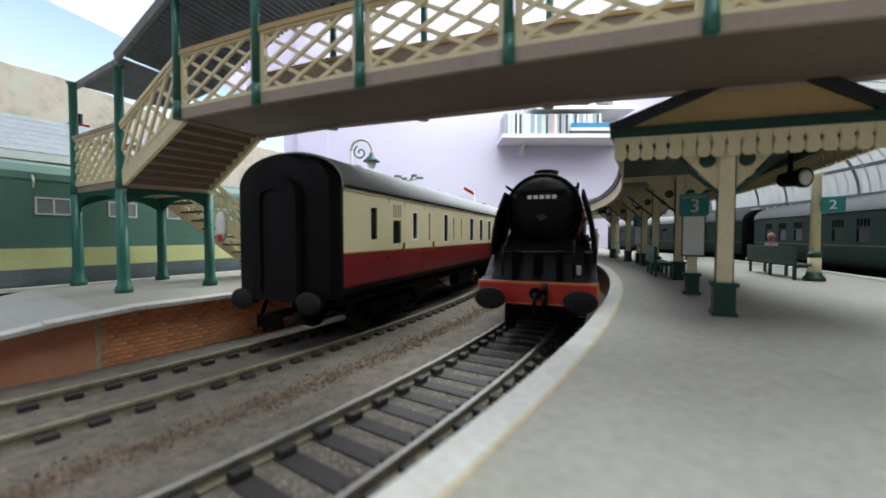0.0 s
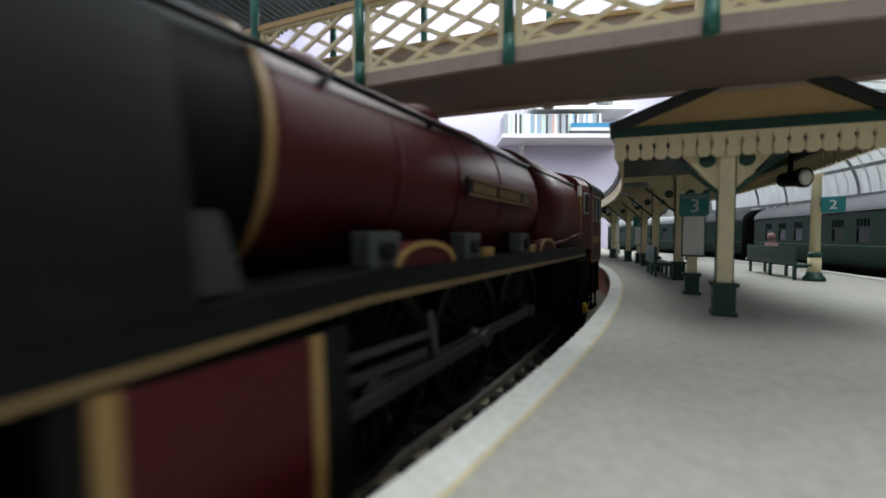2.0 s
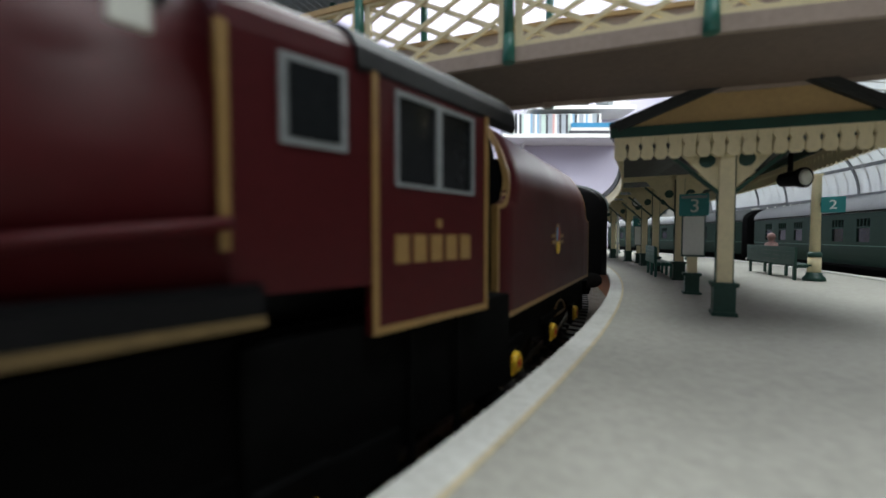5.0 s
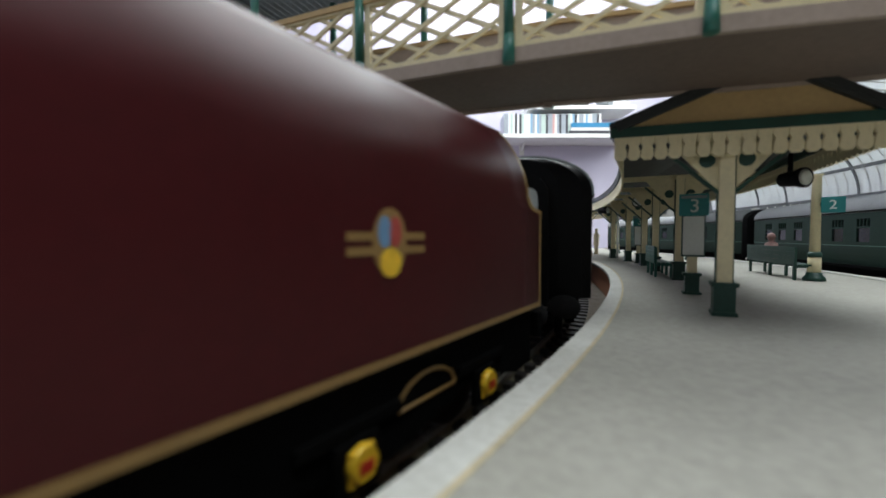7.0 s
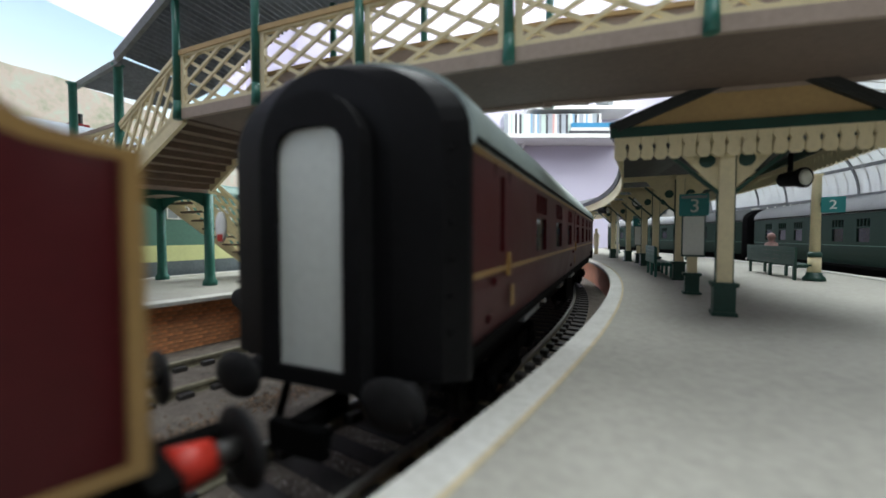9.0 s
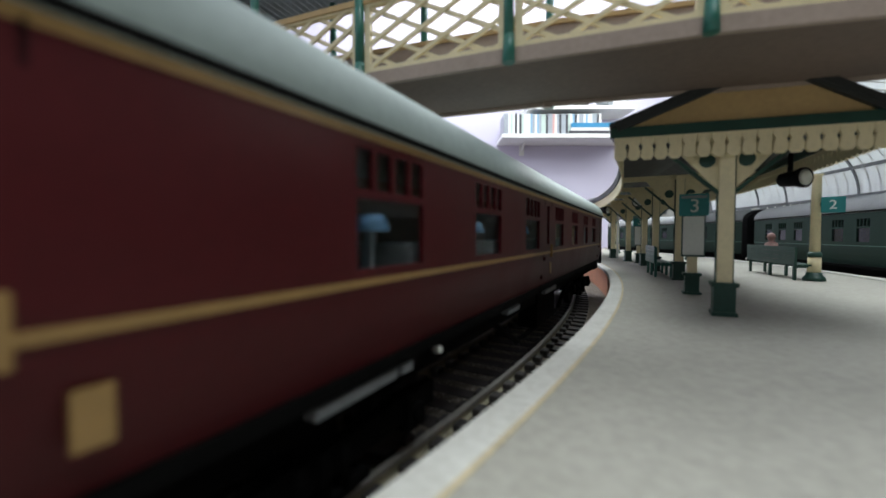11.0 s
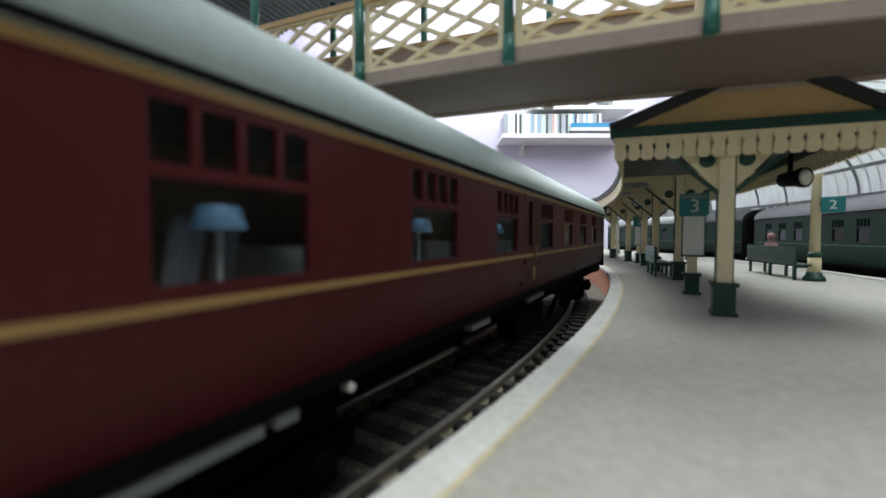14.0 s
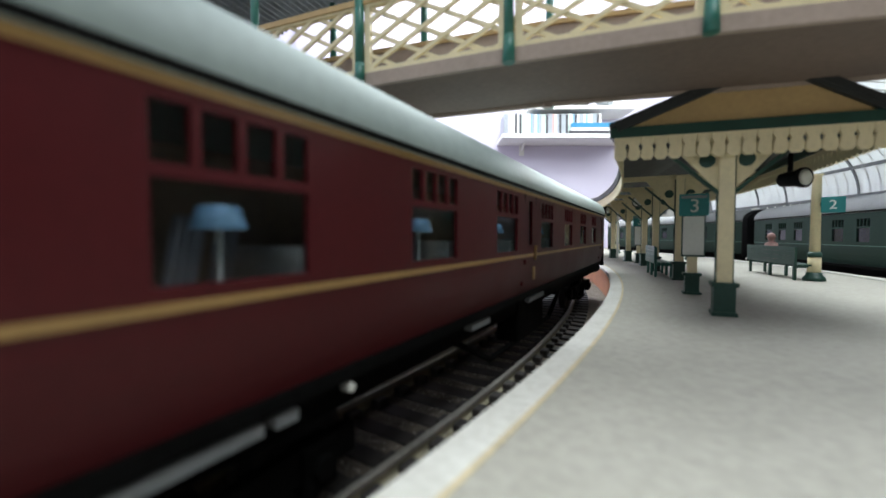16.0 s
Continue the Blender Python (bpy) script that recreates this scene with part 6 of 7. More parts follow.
# ------------------------------------------------------------------ diesel behind the side platform
diesel = thing("diesel_locomotive", on_line(-20, 30, 190, -177), "two-tone green diesel locomotive behind the side platform", "locomotive")
DL = 240
bm = B()
sec = [(17.0, 16.0), (17.4, 24.4), (17.4, 50.5), (16.6, 54.5), (14.5, 57.5), (9, 59.2), (0, 59.8)]
sec = sec + [(-a, b) for a, b in sec[-2::-1]]
loft(bm, [[(x, a, b) for a, b in sec] for x in (0, -DL)], smooth=False)
part("body", bm, BRGREEN, diesel, "dark green body side")
for y in (-1, 1):
    bm = B()
    prism(bm, [(0, y * 17.0, 18.8), (0, y * 17.5, 18.8), (0, y * 17.65, 26.4), (0, y * 17.3, 26.4)], (-DL, 0, 0))
    part("lime_band", bm, LIME, diesel, "pale lime lower band")
    bm = B()
    box(bm, -DL, 0, min(y * 16.2, y * 17.6), max(y * 16.2, y * 17.6), 51.6, 52.4, bev=0.2)
    part("cantrail", bm, BRGREEN, diesel)
    for k, x in enumerate((-34.2, -56.5, -79.2, -101.6, -124.0, -146.4, -168.8, -191.2)):
        bm = B()
        w, h = 10.6, 6.6
        z = 38.9
        for a, b, c, d in ((x - w, x, z, z + 0.6), (x - w, x, z + h - 0.6, z + h), (x - w, x - w + 0.6, z, z + h), (x - 0.6, x, z, z + h), (x - w / 2 - 0.25, x - w / 2 + 0.25, z, z + h)):
            box(bm, a, b, min(y * 17.3, y * 17.75), max(y * 17.3, y * 17.75), c, d)
        wi = part("window", bm, POSTER, diesel, "white-framed side window")
        bm = B()
        box(bm, x - w + 0.5, x - 0.5, min(y * 17.3, y * 17.5), max(y * 17.3, y * 17.5), z + 0.5, z + h - 0.5)
        part("pane", bm, IRON, wi, "grey window pane")
    for x in (-20, -34, -60, -90):
        bm = B()
        tube(bm, [(x, y * 16.4, 53.5), (x, y * 17.6, 52.6), (x, y * 17.8, 49.5), (x, y * 17.3, 48.8)], 0.35, 6)
        part("grab_rail", bm, POSTER, diesel)
bm = B()
box(bm, -DL + 4, -4, -15, 15, 13, 16.2)
box(bm, -150, -85, -14, 14, 6, 13, bev=0.5)
part("underframe", bm, UNDER, diesel)
for y in (-1, 1):
    bm = B()
    prism(bm, [(0, y * 16.0, 10.8), (0, y * 16.6, 10.8), (0, y * 17.45, 18.75), (0, y * 16.8, 18.75)], (-DL, 0, 0))
    part("skirt", bm, SKIRT, diesel, "blue-grey skirt under the lime band")
for x in (-48, -192):
    bogie(diesel, x, 42, 7.4, 13.5)

# low building with a slated roof beyond the diesel
shed = thing("goods_building", Matrix(), "low building with a grey slate roof and pale gutter", "building")
bm = B()
sweep(bm, -30, 136, [(-204, -5), (-204, 67), (-262, 67), (-262, -5)], 10)
part("wall", bm, RENDERB, shed, "brown wall")
bm = B()
sweep(bm, -32, 138, [(-201, 66.5), (-201, 67.5), (-232, 89), (-264, 67.5), (-264, 66.5), (-232, 87.5)], 10)
part("roof", bm, BLUESLATE, shed, "weathered grey slate roof")
bm = B()
sweep(bm, -32, 138, [(-199.5, 64.0), (-199.5, 67.5), (-202, 67.8), (-202, 64.0)], 10)
part("gutter", bm, WHITE, shed, "pale cream gutter board")
for k in range(7):
    bm = B()
    sweep(bm, -32, 138, [(-201.2 - 4.4 * k, 67.9 + 3.05 * k), (-201.2 - 4.4 * k, 68.3 + 3.05 * k), (-205.7 - 4.4 * k, 71.3 + 3.05 * k), (-205.7 - 4.4 * k, 70.8 + 3.05 * k)], 10)
    part("slate_course", bm, BLUESLATE, shed)
bm = B()
q = arc(76, -237)
box(bm, -3.8, 3.8, -3, 3, 80, 90, Matrix.Translation((q.x, q.y, 0)) @ Matrix.Rotation(radians(heading(76)), 4, "Z"), bev=0.3)
box(bm, -4.2, 4.2, -3.4, 3.4, 90, 91.2, Matrix.Translation((q.x, q.y, 0)) @ Matrix.Rotation(radians(heading(76)), 4, "Z"), bev=0.3)
stack = part("chimney_stack", bm, CRIMSON, shed, "red brick chimney stack")
for d in (-1.9, 1.9):
    bm = B()
    e = arc(76 + d, -237)
    lathe(bm, [(1.2, 91.1), (1.0, 92), (0.9, 96), (1.2, 97)], 12, Matrix.Translation((e.x, e.y, 0)))
    part("chimney_pot", bm, DARKTRIM, stack, "dark chimney pot")

# ------------------------------------------------------------------ island platform furniture


def sign_post(s, off, label):
    p = arc(s, off)
    to_cam = math.degrees(math.atan2(-p.y, -p.x)) + 90
    t = thing("platform_sign", mpose((p.x, p.y, PZ), to_cam + 6), label, "sign", "platform number signs")
    bm = B()
    box(bm, -2.6, 2.6, -2.4, 2.4, 0, 0.8, bev=0.2)
    box(bm, -2.0, 2.0, -1.9, 1.9, 0.7, 6.2, bev=0.2)
    box(bm, -2.6, 2.6, -2.4, 2.4, 6.1, 7.0, bev=0.2)
    part("base", bm, DKGREEN, t, "dark green cast base")
    bm = B()
    box(bm, -1.4, 1.4, -1.2, 1.2, 7, 33, bev=0.25)
    part("post", bm, CREAM, t, "cream post")
    bm = B()
    box(bm, -3.3, 3.3, -2.2, -1.2, 12.3, 26.0, bev=0.3)
    bd = part("notice_board", bm, DKGREEN, t, "green framed notice board")
    bm = B()
    box(bm, -2.9, 2.9, -2.35, -2.1, 12.9, 25.4, bev=0.08)
    part("paper", bm, POSTER, bd, "blank pale paper")
    bm = B()
    box(bm, -4.1, 4.1, -2.4, -1.2, 25.6, 32.7, bev=0.3)
    nb = part("number_board", bm, SIGN, t, "teal number board")
    bm = B()
    box(bm, -3.6, 3.5, -2.55, -2.35, 31.2, 32.1)
    part("small_text_bar", bm, IRON, nb)
    writing("numeral", "3", 6.0, mpose((0.2, -2.5, 28.6), 0, 90), POSTER, nb)
    return t


sign_post(141.9, 50.1, "teal platform three sign on a cream post with notice board")
sign_post(283.3, 55.0, "far teal platform three sign with notice board")


def round_column(s, off, h=45.0):
    p = arc(s, off)
    t = thing("round_column", mpose((p.x, p.y, PZ), heading(s)), "cream cast-iron column with green foot and collar", "column", "cream columns")
    bm = B()
    lathe(bm, [(3.8, 0), (3.8, 0.9), (3.4, 1.8), (2.7, 2.4), (2.6, 3.6)], 20)
    part("foot", bm, DKGREEN, t, "dark green round foot")
    bm = B()
    lathe(bm, [(2.3, 3.4), (2.2, 10.2)], 20)
    lathe(bm, [(1.8, 12.2), (1.55, h - 1), (2.1, h)], 20)
    part("shaft", bm, CREAM, t, "cream shaft")
    bm = B()
    lathe(bm, [(2.2, 10.1), (2.5, 10.5), (2.45, 11.4), (1.9, 12.3)], 20)
    part("collar", bm, DKGREEN, t, "dark green collar")
    return t


c2 = round_column(198.7, 105.9)
round_column(330.0, 108.0)
round_column(430.0, 92.0)
round_column(470.0, 66.0)
p = arc(198.7, 105.9)
two = thing("platform_sign", mpose((p.x, p.y, PZ), math.degrees(math.atan2(-p.y, -p.x)) + 90), "teal platform two sign fixed to a cream column", "sign", "platform number signs")
bm = B()
box(bm, 1.4, 8.6, -3.4, -2.6, 28.6, 35.1, bev=0.3)
nb = part("number_board", bm, SIGN, two, "teal number board")
writing("numeral", "2", 5.2, mpose((5.0, -3.45, 31.7), 0, 90), WHITE, nb)
bm = B()
box(bm, 1.2, 2.4, -2.7, -1.2, 31.5, 33)
part("bracket", bm, DKGREEN, two)


def bench(s0, off, length, label, material=DKGREEN, face=1):
    p = arc(s0, off)
    t = thing("bench", mpose((p.x, p.y, PZ), heading(s0) + (0 if face > 0 else 180)), label, "bench", "platform benches")
    for x in (-length / 2 + 2, 0, length / 2 - 2):
        bm = B()
        box(bm, x - 0.7, x + 0.7, -4.4, -3.4, 0, 6.2, bev=0.15)
        box(bm, x - 0.7, x + 0.7, 2.0, 3.0, 0, 14.0, bev=0.15)
        box(bm, x - 0.6, x + 0.6, -4.4, 3.0, 5.2, 6.2, bev=0.15)
        part("leg", bm, material, t)
    for k in range(4):
        bm = B()
        box(bm, -length / 2, length / 2, -4.6 + k * 1.8, -3.2 + k * 1.8, 6.2, 6.9, bev=0.15)
        part("seat_slat", bm, material, t)
    for k in range(4):
        bm = B()
        box(bm, -length / 2, length / 2, 2.9, 3.5, 6.4 + k * 2.0, 8.3 + k * 2.0, bev=0.12)
        part("back_slat", bm, material, t)
    return t


bench(218, 101.5, 48, "dark green slatted bench with a high back", face=1)
bench(203, 47.5, 26, "small grey-green slatted bench on the platform", GREEN, face=1)


def figure(s, off, seated, material, label):
    p = arc(s, off)
    bm = B()
    if seated:
        lathe(bm, [(2.2, 6.9), (2.6, 8.0), (2.8, 12.0), (2.5, 15.4), (0.9, 16.4), (1.4, 17.2), (1.6, 18.4), (1.9, 18.9), (1.1, 20.2), (0.3, 20.6)], 16)
    else:
        lathe(bm, [(2.0, 0), (2.1, 2.0), (1.7, 8.0), (2.8, 9.0), (2.6, 14.0), (3.2, 20.0), (1.4, 22.0), (1.0, 22.6), (1.6, 24.0), (1.5, 25.6), (0.4, 26.6)], 16)
    ob = part("model_figure", bm, material, None, m=mpose((p.x, p.y, PZ), heading(s)))
    return tagged(ob, label, "figurine")


figure(222, 101.0, True, SEATED, "tiny rose-coated seated model figure on the bench")
figure(407, 59.8, False, STONEP, "tiny cream standing model figure on the platform")

# clock under the canopy
p = Vector((115, 230, 0))
clock = thing("platform_clock", mpose((p.x, p.y, 0), math.degrees(math.atan2(-p.y, -p.x)) + 90), "round white station clock with a black rim", "clock")
bm = B()
cyl(bm, (0, -1, 51.0), (0, 1, 51.0), 3.2, 3.2, 24)
cyl(bm, (0, 0, 54), (0, 0, 60), 0.4, 0.4, 8)
part("case", bm, BLACK, clock)
bm = B()
cyl(bm, (0, -1.3, 51.0), (0, -1.0, 51.0), 2.7, 2.7, 24)
part("dial", bm, WHITE, clock, "white dial")

# black floodlights under the eave
for q, rz in (((96, 105, 46.6), 10), ((112, 268, 48.5), 40)):
    fl_ = thing("floodlight", mpose(q, rz), "black floodlight with a pale lens under the canopy", "lamp", "canopy floodlights")
    bm = B()
    lathe(bm, [(1.0, -5.5), (1.9, -4.6), (2.2, -1), (2.7, 0.5), (2.7, 1.4)], 18, Matrix.Rotation(radians(90), 4, "X"))
    cyl(bm, (0, 2.5, 1), (0, 2.5, 7), 0.6, 0.6, 8)
    part("housing", bm, BLACK, fl_)
    bm = B()
    lathe(bm, [(2.2, 1.42), (1.6, 1.9), (0.3, 2.1)], 18, Matrix.Rotation(radians(90), 4, "X"))
    part("lens", bm, POSTER, fl_, "pale round lens")


def swan_lamp(q, h, rz, scale, label):
    t = thing("station_lamp", mpose(q, rz), label, "lamp", "swan-neck station lamps")
    r = 5.2 * scale
    bm = B()
    pts = [(-r, 0, 0), (-r, 0, h - r)] + [(-r * math.cos(a), 0, h - r + r * math.sin(a)) for a in [math.pi * k / 14 for k in range(1, 15)]] + [(r, 0, h - r - 2 * scale)]
    tube(bm, pts, 0.75 * scale, 8)
    part("post", bm, WHITE, t, "white swan-neck post")
    bm = B()
    lathe(bm, [(4.2 * scale, h - r - 5.6 * scale), (3.4 * scale, h - r - 4.6 * scale), (1.4 * scale, h - r - 3.0 * scale), (1.0 * scale, h - r - 1.6 * scale)], 18, Matrix.Translation((r, 0, 0)))
    part("shade", bm, GREEN, t, "green conical shade")
    bm = B()
    lathe(bm, [(0.4 * scale, h - r - 9 * scale), (1.8 * scale, h - r - 8.2 * scale), (2.4 * scale, h - r - 5.8 * scale)], 16, Matrix.Translation((r, 0, 0)))
    part("globe", bm, WHITE, t, "white glass globe")
    bm = B()
    sp = [(math.cos(a * 1.5 + 2) * (3.6 - a * 0.55) * scale - 0.4 * scale, 0, h - r + math.sin(a * 1.5 + 2) * (3.6 - a * 0.55) * scale - scale) for a in [k * 0.35 for k in range(16)]]
    tube(bm, sp, 0.4 * scale, 6)
    part("scroll", bm, GREEN, t, "green scrollwork")
    return t


swan_lamp((-46, 220, PZ), 73, -8, 1.15, "white swan-neck station lamp with green shade on the side platform")
swan_lamp((155, 330, PZ), 62, -8, 1.2, "distant white swan-neck station lamp with green shade")

# cluster lamp and signal seen over the coach roof
t = thing("cluster_lamp", mpose((-20, 230, PZ)), "grey yard lamp with four spread heads", "lamp")
bm = B()
cyl(bm, (0, 0, 0), (0, 0, 52), 0.8, 0.6, 10)
part("mast", bm, IRON, t)
for a in range(4):
    bm = B()
    u = a * math.tau / 4 + 0.5
    cyl(bm, (0, 0, 51.5), (7 * math.cos(u), 7 * math.sin(u), 53.5), 0.4, 0.4, 8)
    box(bm, -2, 2, -1.0, 1.0, -0.6, 0.6, Matrix.Translation((7 * math.cos(u), 7 * math.sin(u), 53.6)) @ Matrix.Rotation(u, 4, "Z"), bev=0.2)
    part("lamp_head", bm, IRON, t)
t = thing("semaphore_signal", mpose((21, 262, -3)), "white post semaphore signal with red arms", "signal")
bm = B()
cyl(bm, (0, 0, 0), (0, 0, 64), 0.8, 0.6, 10)
cyl(bm, (0.4, 0, 52), (7, 0, 52), 0.5, 0.5, 8)
cyl(bm, (7, 0, 52), (7, 0, 58), 0.5, 0.5, 8)
part("post", bm, WHITE, t)
for x, z, r in ((0, 62, 30), (7, 55, 0)):
    bm = B()
    box(bm, -8, 0.5, -0.5, 0, -0.9, 0.9, Matrix.Translation((x, 0, z)) @ Matrix.Rotation(radians(r), 4, "Y"))
    part("arm", bm, RED, t, "red signal arm")

# ------------------------------------------------------------------ glazed train-shed roof over the far line
trainshed = thing("train_shed_roof", Matrix(), "curved glazed train-shed roof with dark ribs", "roof")
PANEL = mat("milky_glazing", (0.85, 0.87, 0.88), 0.35, var=0.1, scale=90, bump=0.05)
pn = PANEL.node_tree
trans, both = pn.nodes.new("ShaderNodeBsdfTranslucent"), pn.nodes.new("ShaderNodeMixShader")
trans.inputs["Color"].default_value = (0.95, 0.97, 0.98, 1)
both.inputs[0].default_value = 0.5
pn.links.new(pn.nodes["Principled BSDF"].outputs[0], both.inputs[1])
pn.links.new(trans.outputs[0], both.inputs[2])
pn.links.new(both.outputs[0], pn.nodes["Material Output"].inputs["Surface"])


def shed_pt(s, a):
    return arc(s, 128 + 62 * math.cos(a), 58 + 48 * math.sin(a))


ARCS = [0.0, 0.38, 0.76, 1.14, 1.52]
s_list = [190 + 26 * k for k in range(10)]
for i, (a0, a1) in enumerate(zip(ARCS, ARCS[1:])):
    for s0, s1 in zip(s_list, s_list[1:]):
        bm = B()
        for k in range(6):
            u0, u1 = a0 + (a1 - a0) * k / 6, a0 + (a1 - a0) * (k + 1) / 6
            bm.faces.new([bm.verts.new(q) for q in (shed_pt(s0, u0), shed_pt(s1, u0), shed_pt(s1, u1), shed_pt(s0, u1))])
        bmesh.ops.remove_doubles(bm, verts=bm.verts[:], dist=0.01)
        bmesh.ops.recalc_face_normals(bm, faces=bm.faces[:])
        bmesh.ops.solidify(bm, geom=bm.faces[:], thickness=0.4)
        part("glass_panel", bm, PANEL, trainshed, "milky glazed panel")
        bm = B()
        for f in (0.25, 0.5, 0.75):
            sm = s0 + (s1 - s0) * f
            for k in range(6):
                u0, u1 = a0 + (a1 - a0) * k / 6, a0 + (a1 - a0) * (k + 1) / 6
                bar(bm, shed_pt(sm, u0) - Vector((0, 0, 0.3)), shed_pt(sm, u1) - Vector((0, 0, 0.3)), 0.9, 0.9)
        part("glazing_bars", bm, WHITE, trainshed, "white glazing bars")
for s0 in s_list:
    bm = B()
    for k in range(26):
        u0, u1 = 1.52 * k / 26, 1.52 * (k + 1) / 26
        bar(bm, shed_pt(s0, u0) - Vector((0, 0, 0.8)), shed_pt(s0, u1) - Vector((0, 0, 0.8)), 1.5, 1.8)
    part("rib", bm, SLATE, trainshed, "dark curved rib")
for a in ARCS:
    bm = B()
    for s0, s1 in zip(s_list, s_list[1:]):
        bar(bm, shed_pt(s0, a) - Vector((0, 0, 0.8)), shed_pt(s1, a) - Vector((0, 0, 0.8)), 1.6, 2.0)
    part("purlin", bm, SLATE, trainshed, "dark purlin")
for s0 in s_list[::2]:
    bm = B()
    q = arc(s0, 190)
    cyl(bm, (q.x, q.y, -4), (q.x, q.y, 58), 1.6, 1.4, 10)
    part("stanchion", bm, SLATE, trainshed)

# pale screen building at the far end of the station
far = thing("station_screen", mpose((380, 480, -6), -30), "pale distant station building with glazed front", "building")
bm = B()
box(bm, -120, 160, 0, 30, 0, 100)
part("wall", bm, POSTER, far)
for k in range(9):
    for z in (40, 66):
        bm = B()
        box(bm, -112 + k * 30, -90 + k * 30, -1.2, 0, z, z + 18, bev=0.3)
        w = part("window", bm, IRON, far, "grey glazed window")
        for f in (0.33, 0.66):
            bm = B()
            box(bm, -112 + k * 30 + 22 * f - 0.5, -112 + k * 30 + 22 * f + 0.5, -1.8, -1.2, z, z + 18)
            part("glazing_bar", bm, WHITE, w)

# ------------------------------------------------------------------ shelves on the far wall
def shelf(x0, x1, z, label):
    t = thing("wall_shelf", mpose((0, 0, z)), label, "shelf", "wall shelves")
    bm = B()
    box(bm, x0, x1, 1832, 2000, 0, 18, bev=1)
    part("board", bm, WHITE, t, "white board")
    for x in (x0 + 125,):
        bm = B()
        box(bm, x - 12, x + 12, 1994, 2000, -52, 0, bev=1)
        prism(bm, [(x - 4, 1994, 0), (x - 4, 1930, 0), (x - 4, 1930, -5), (x - 4, 1994, -30)], (8, 0, 0))
        part("bracket", bm, WHITE, t, "white bracket")
    return t


shelf(276, 900, 490, "white wall shelf filled with thin cases")
shelf(400, 900, 622, "white upper wall shelf with model engines")
CASES = [mat("case_white", (0.75, 0.76, 0.76), 0.4, var=0.04, scale=20, bump=0), mat("case_grey", (0.35, 0.38, 0.42), 0.4, var=0.1, scale=20, bump=0), mat("case_dark", (0.05, 0.05, 0.06), 0.4, var=0.1, scale=20, bump=0),
         mat("case_blue", (0.25, 0.4, 0.55), 0.4, var=0.1, scale=20, bump=0), mat("case_pink", (0.6, 0.35, 0.33), 0.4, var=0.1, scale=20, bump=0), mat("case_pale_green", (0.5, 0.6, 0.55), 0.4, var=0.1, scale=20, bump=0)]
x = 286.0
r5 = random.Random(12)
k = 0
meshes = {}
while x < 735:
    w = 10.4
    i = r5.choices(range(6), (34, 26, 18, 9, 6, 7))[0]
    h = round(r5.choice((92, 94, 96)) if x < 690 else 96)
    if (i, h) not in meshes:
        bm = B()
        box(bm, 0.4, w - 0.4, 1842, 1960, 0, h, bev=0.8)
        ob = part("media_case", bm, CASES[i], None, m=mpose((x, 0, 508)))
        meshes[(i, h)] = ob.data
    else:
        ob = new("media_case", meshes[(i, h)])
        ob.matrix_basis = mpose((x, 0, 508))
    tagged(ob, "thin upright plastic case on the wall shelf", "case", "cases on the shelf")
    x += w
for z, x0, x1, mt, lab in ((508, 590, 850, CASES[2], "flat black box on the shelf"), (522, 600, 850, WHITE, "flat white box stacked on the shelf"), (538, 600, 850, BLUECASE, "flat blue box stacked on top")):
    bm = B()
    box(bm, x0, x1, 1832, 1841.5, 0, 14 if z < 538 else 20, bev=1)
    tagged(part("flat_box", bm, mt, None, m=mpose((0, 0, z + 0.2))), lab, "box", "flat boxes")
for k, x in enumerate((470, 560, 655, 770)):
    t = thing("shelf_model_engine", mpose((x, 1880, 640)), "small black model engine on the upper shelf", "model engine", "model engines on the shelf")
    bm = B()
    cyl(bm, (-34, 0, 24), (20, 0, 24), 8, 8, 16)
    box(bm, 20, 40, -9, 9, 10, 36, bev=1)
    box(bm, -38, 42, -9, 9, 9, 13, bev=0.6)
    cyl(bm, (-26, 0, 30), (-26, 0, 40), 3, 3, 10)
    part("body", bm, SOOT if k % 2 == 0 else IRON, t)
    for j in range(4):
        bm = B()
        cyl(bm, (-28 + 18 * j, -10, 7), (-28 + 18 * j, 10, 7), 7, 7, 16)
        part("wheel", bm, SOOT, t)
for x, h in ((395, 82), (862, 102)):
    bm = B()
    box(bm, x, x + 7, 1832, 2000, 640, 640 + h, bev=0.5)
    tagged(part("shelf_end", bm, WHITE), "white shelf end panel", "shelf panel", "shelf end panels")

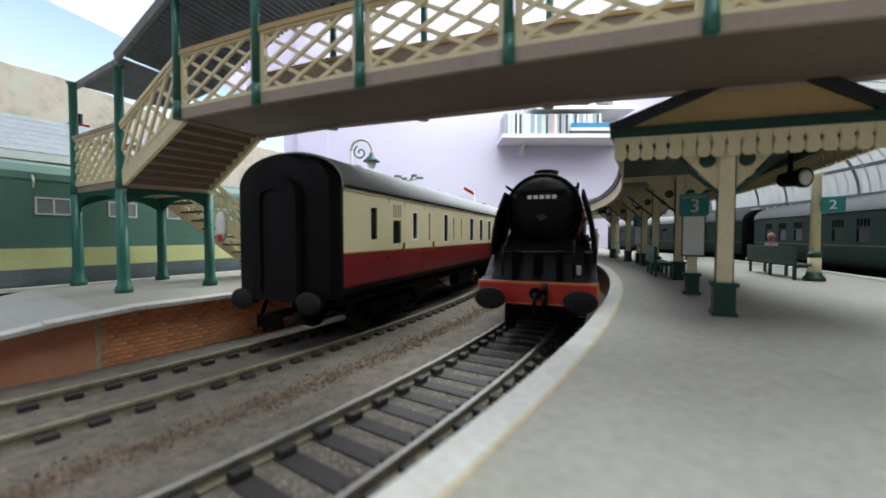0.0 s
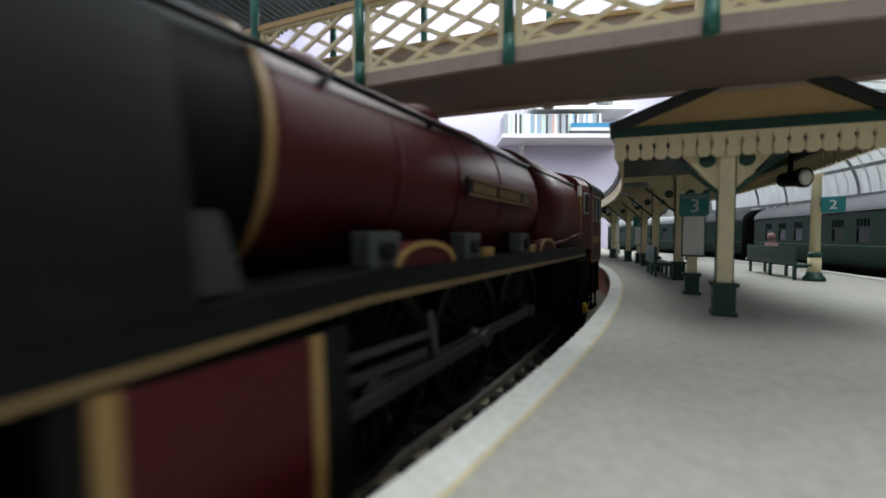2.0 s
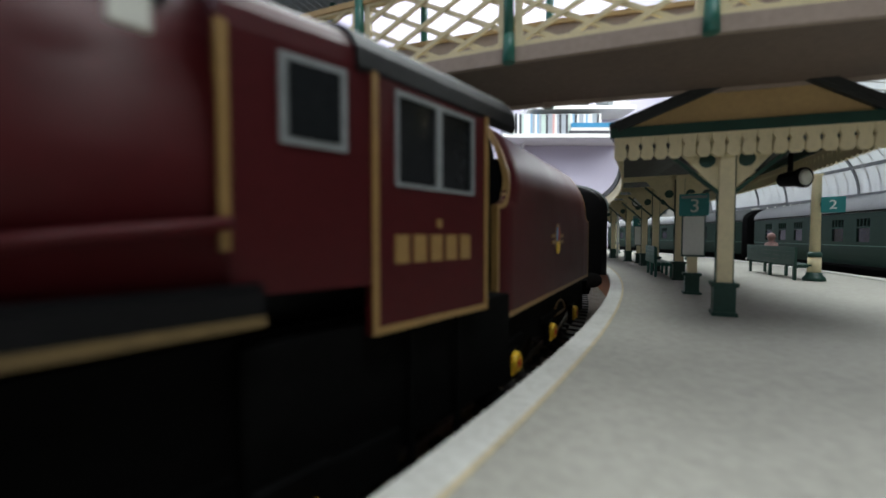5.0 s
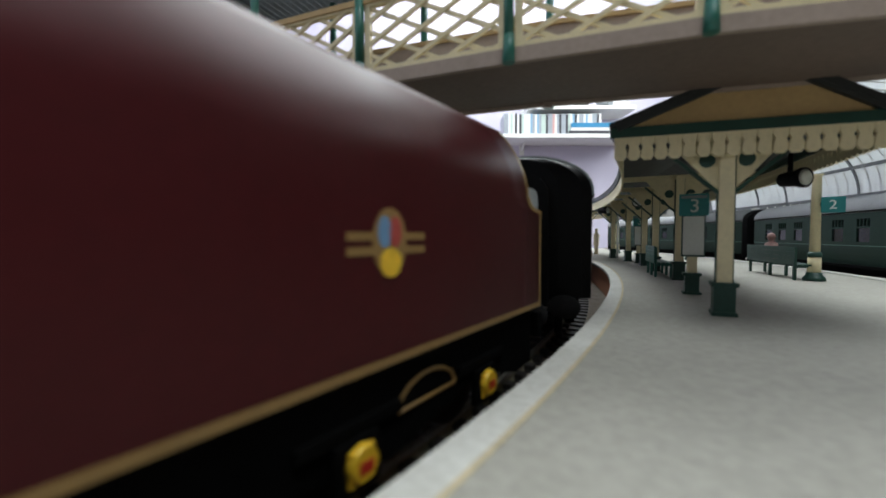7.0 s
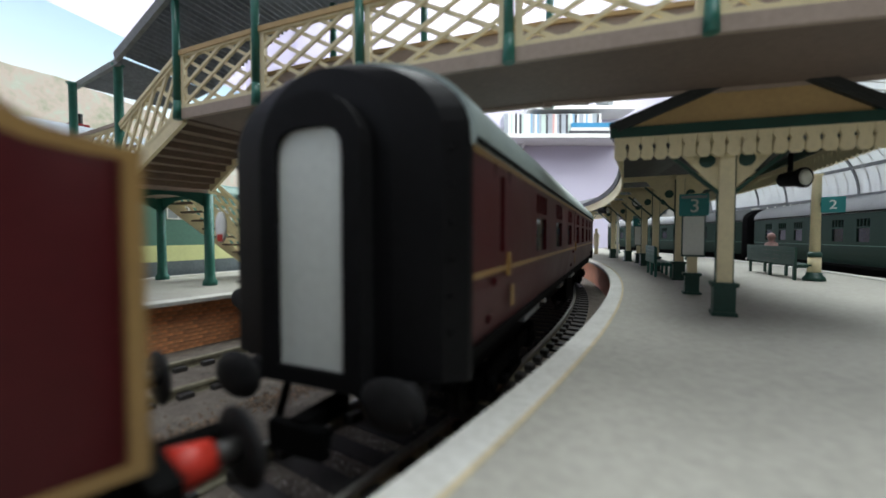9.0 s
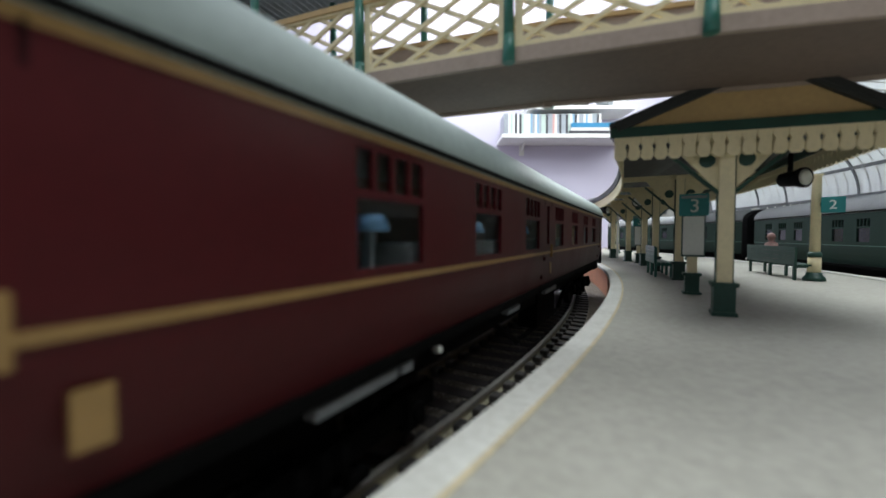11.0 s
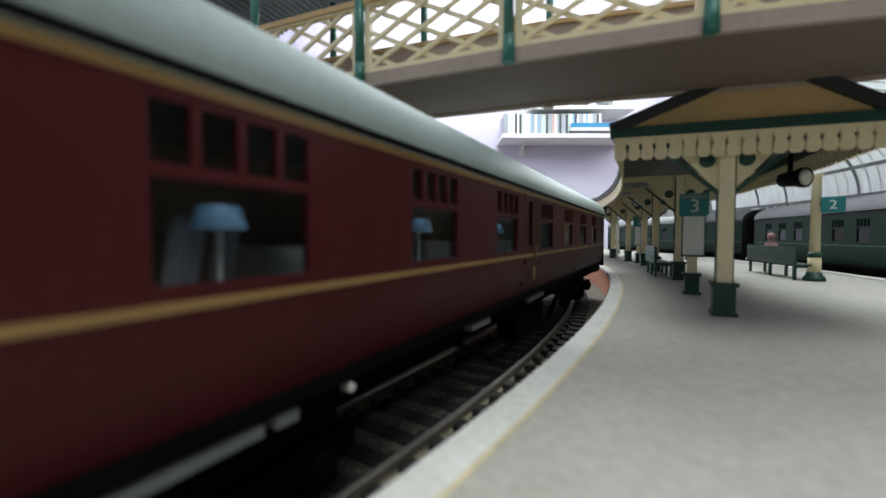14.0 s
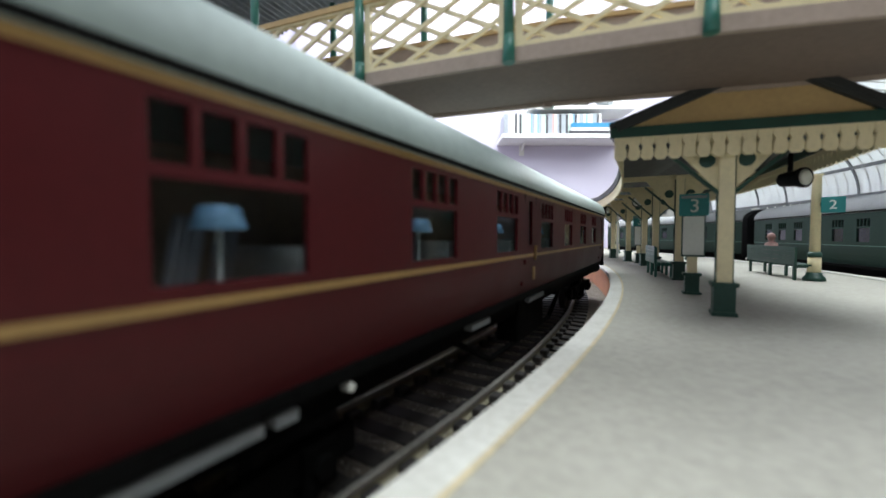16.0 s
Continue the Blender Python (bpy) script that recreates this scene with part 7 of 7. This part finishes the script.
# ------------------------------------------------------------------ bricks of the side platform, laid last
bm = B()
box(bm, -1.42, 1.42, 0, 0.32, -0.52, 0.52)
first = None
rows = 12
for row in range(rows):
    z = -2.2 + row * 1.2
    for k in range(20):
        s = 30.0 + k * 3.1 + (1.55 if row % 2 else 0)
        sc = s * 1.0
        m = mpose(arc(sc, E1 + 0.45, z), heading(sc) - 180)
        if first is None:
            first = part("brick", bm, BRICK, side_platform, m=m)
        else:
            again(first, side_platform, m)


# ------------------------------------------------------------------ how the train comes in and stops
RUN = [(0.0, 104.6), (0.5, 67.5), (1.0, 31.5), (1.5, -2.4), (2.0, -36.0), (2.5, -60.0), (3.0, -81.5), (3.5, -101.0), (4.0, -117.2), (4.2, -123.5), (5.2, -155.5), (6.3, -189.5), (6.5, -196.2), (7.0, -212.0),
       (7.5, -228.0), (8.0, -243.7), (8.5, -260.2), (9.0, -276.5), (9.2, -283.0), (9.7, -297.0), (10.2, -308.5), (10.7, -318.5), (11.3, -330.7), (11.5, -335.6), (11.6, -337.4), (11.7, -338.9), (11.8, -339.7), (11.9, -340.0), (12.0, -340.0), (16.0, -340.0)]


def run_at(t):
    for (t0, s0), (t1, s1) in zip(RUN, RUN[1:]):
        if t <= t1:
            return s0 + (s1 - s0) * (t - t0) / (t1 - t0)
    return RUN[-1][1]


def motions():
    walk(loco, [(t, on_line(s, 68, 150)) for t, s in RUN])
    walk(tender, [(t, on_line(s + 201, 9.5, 62.5)) for t, s in RUN])
    walk(train_coach, [(t, on_line(s + 307.5, 38, 212)) for t, s in RUN])
    times = [k / 10 for k in range(121)] + [16.0]
    gone = [RUN[0][1] - run_at(t) for t in times]
    for ob, holder, x, y, r in WHEELS:
        top = holder if holder.parent is None else holder.parent
        if top in (loco, tender, train_coach):
            walk(ob, [(t, mpose((x, y, r), 0, 0, math.degrees(g / r))) for t, g in zip(times, gone)])
    for ob, kind, y in RODS:
        rows = []
        for t, g in zip(times, gone):
            a = g / 13.0 + (math.pi if y > 0 else math.pi / 2)
            px, pz = CRANK * math.sin(a), CRANK * math.cos(a)
            reach = math.sqrt(36 ** 2 - pz ** 2)
            if kind == "couple":
                rows.append((t, mpose((px, 0, pz))))
            elif kind == "connect":
                rows.append((t, mpose((-95 + px, y * 15.2, 13.0 + pz), 0, 0, math.degrees(math.asin(pz / 36)))))
            else:
                rows.append((t, mpose((-95 + px + reach, y * 15.2, 13.0))))
        walk(ob, rows)


motions()
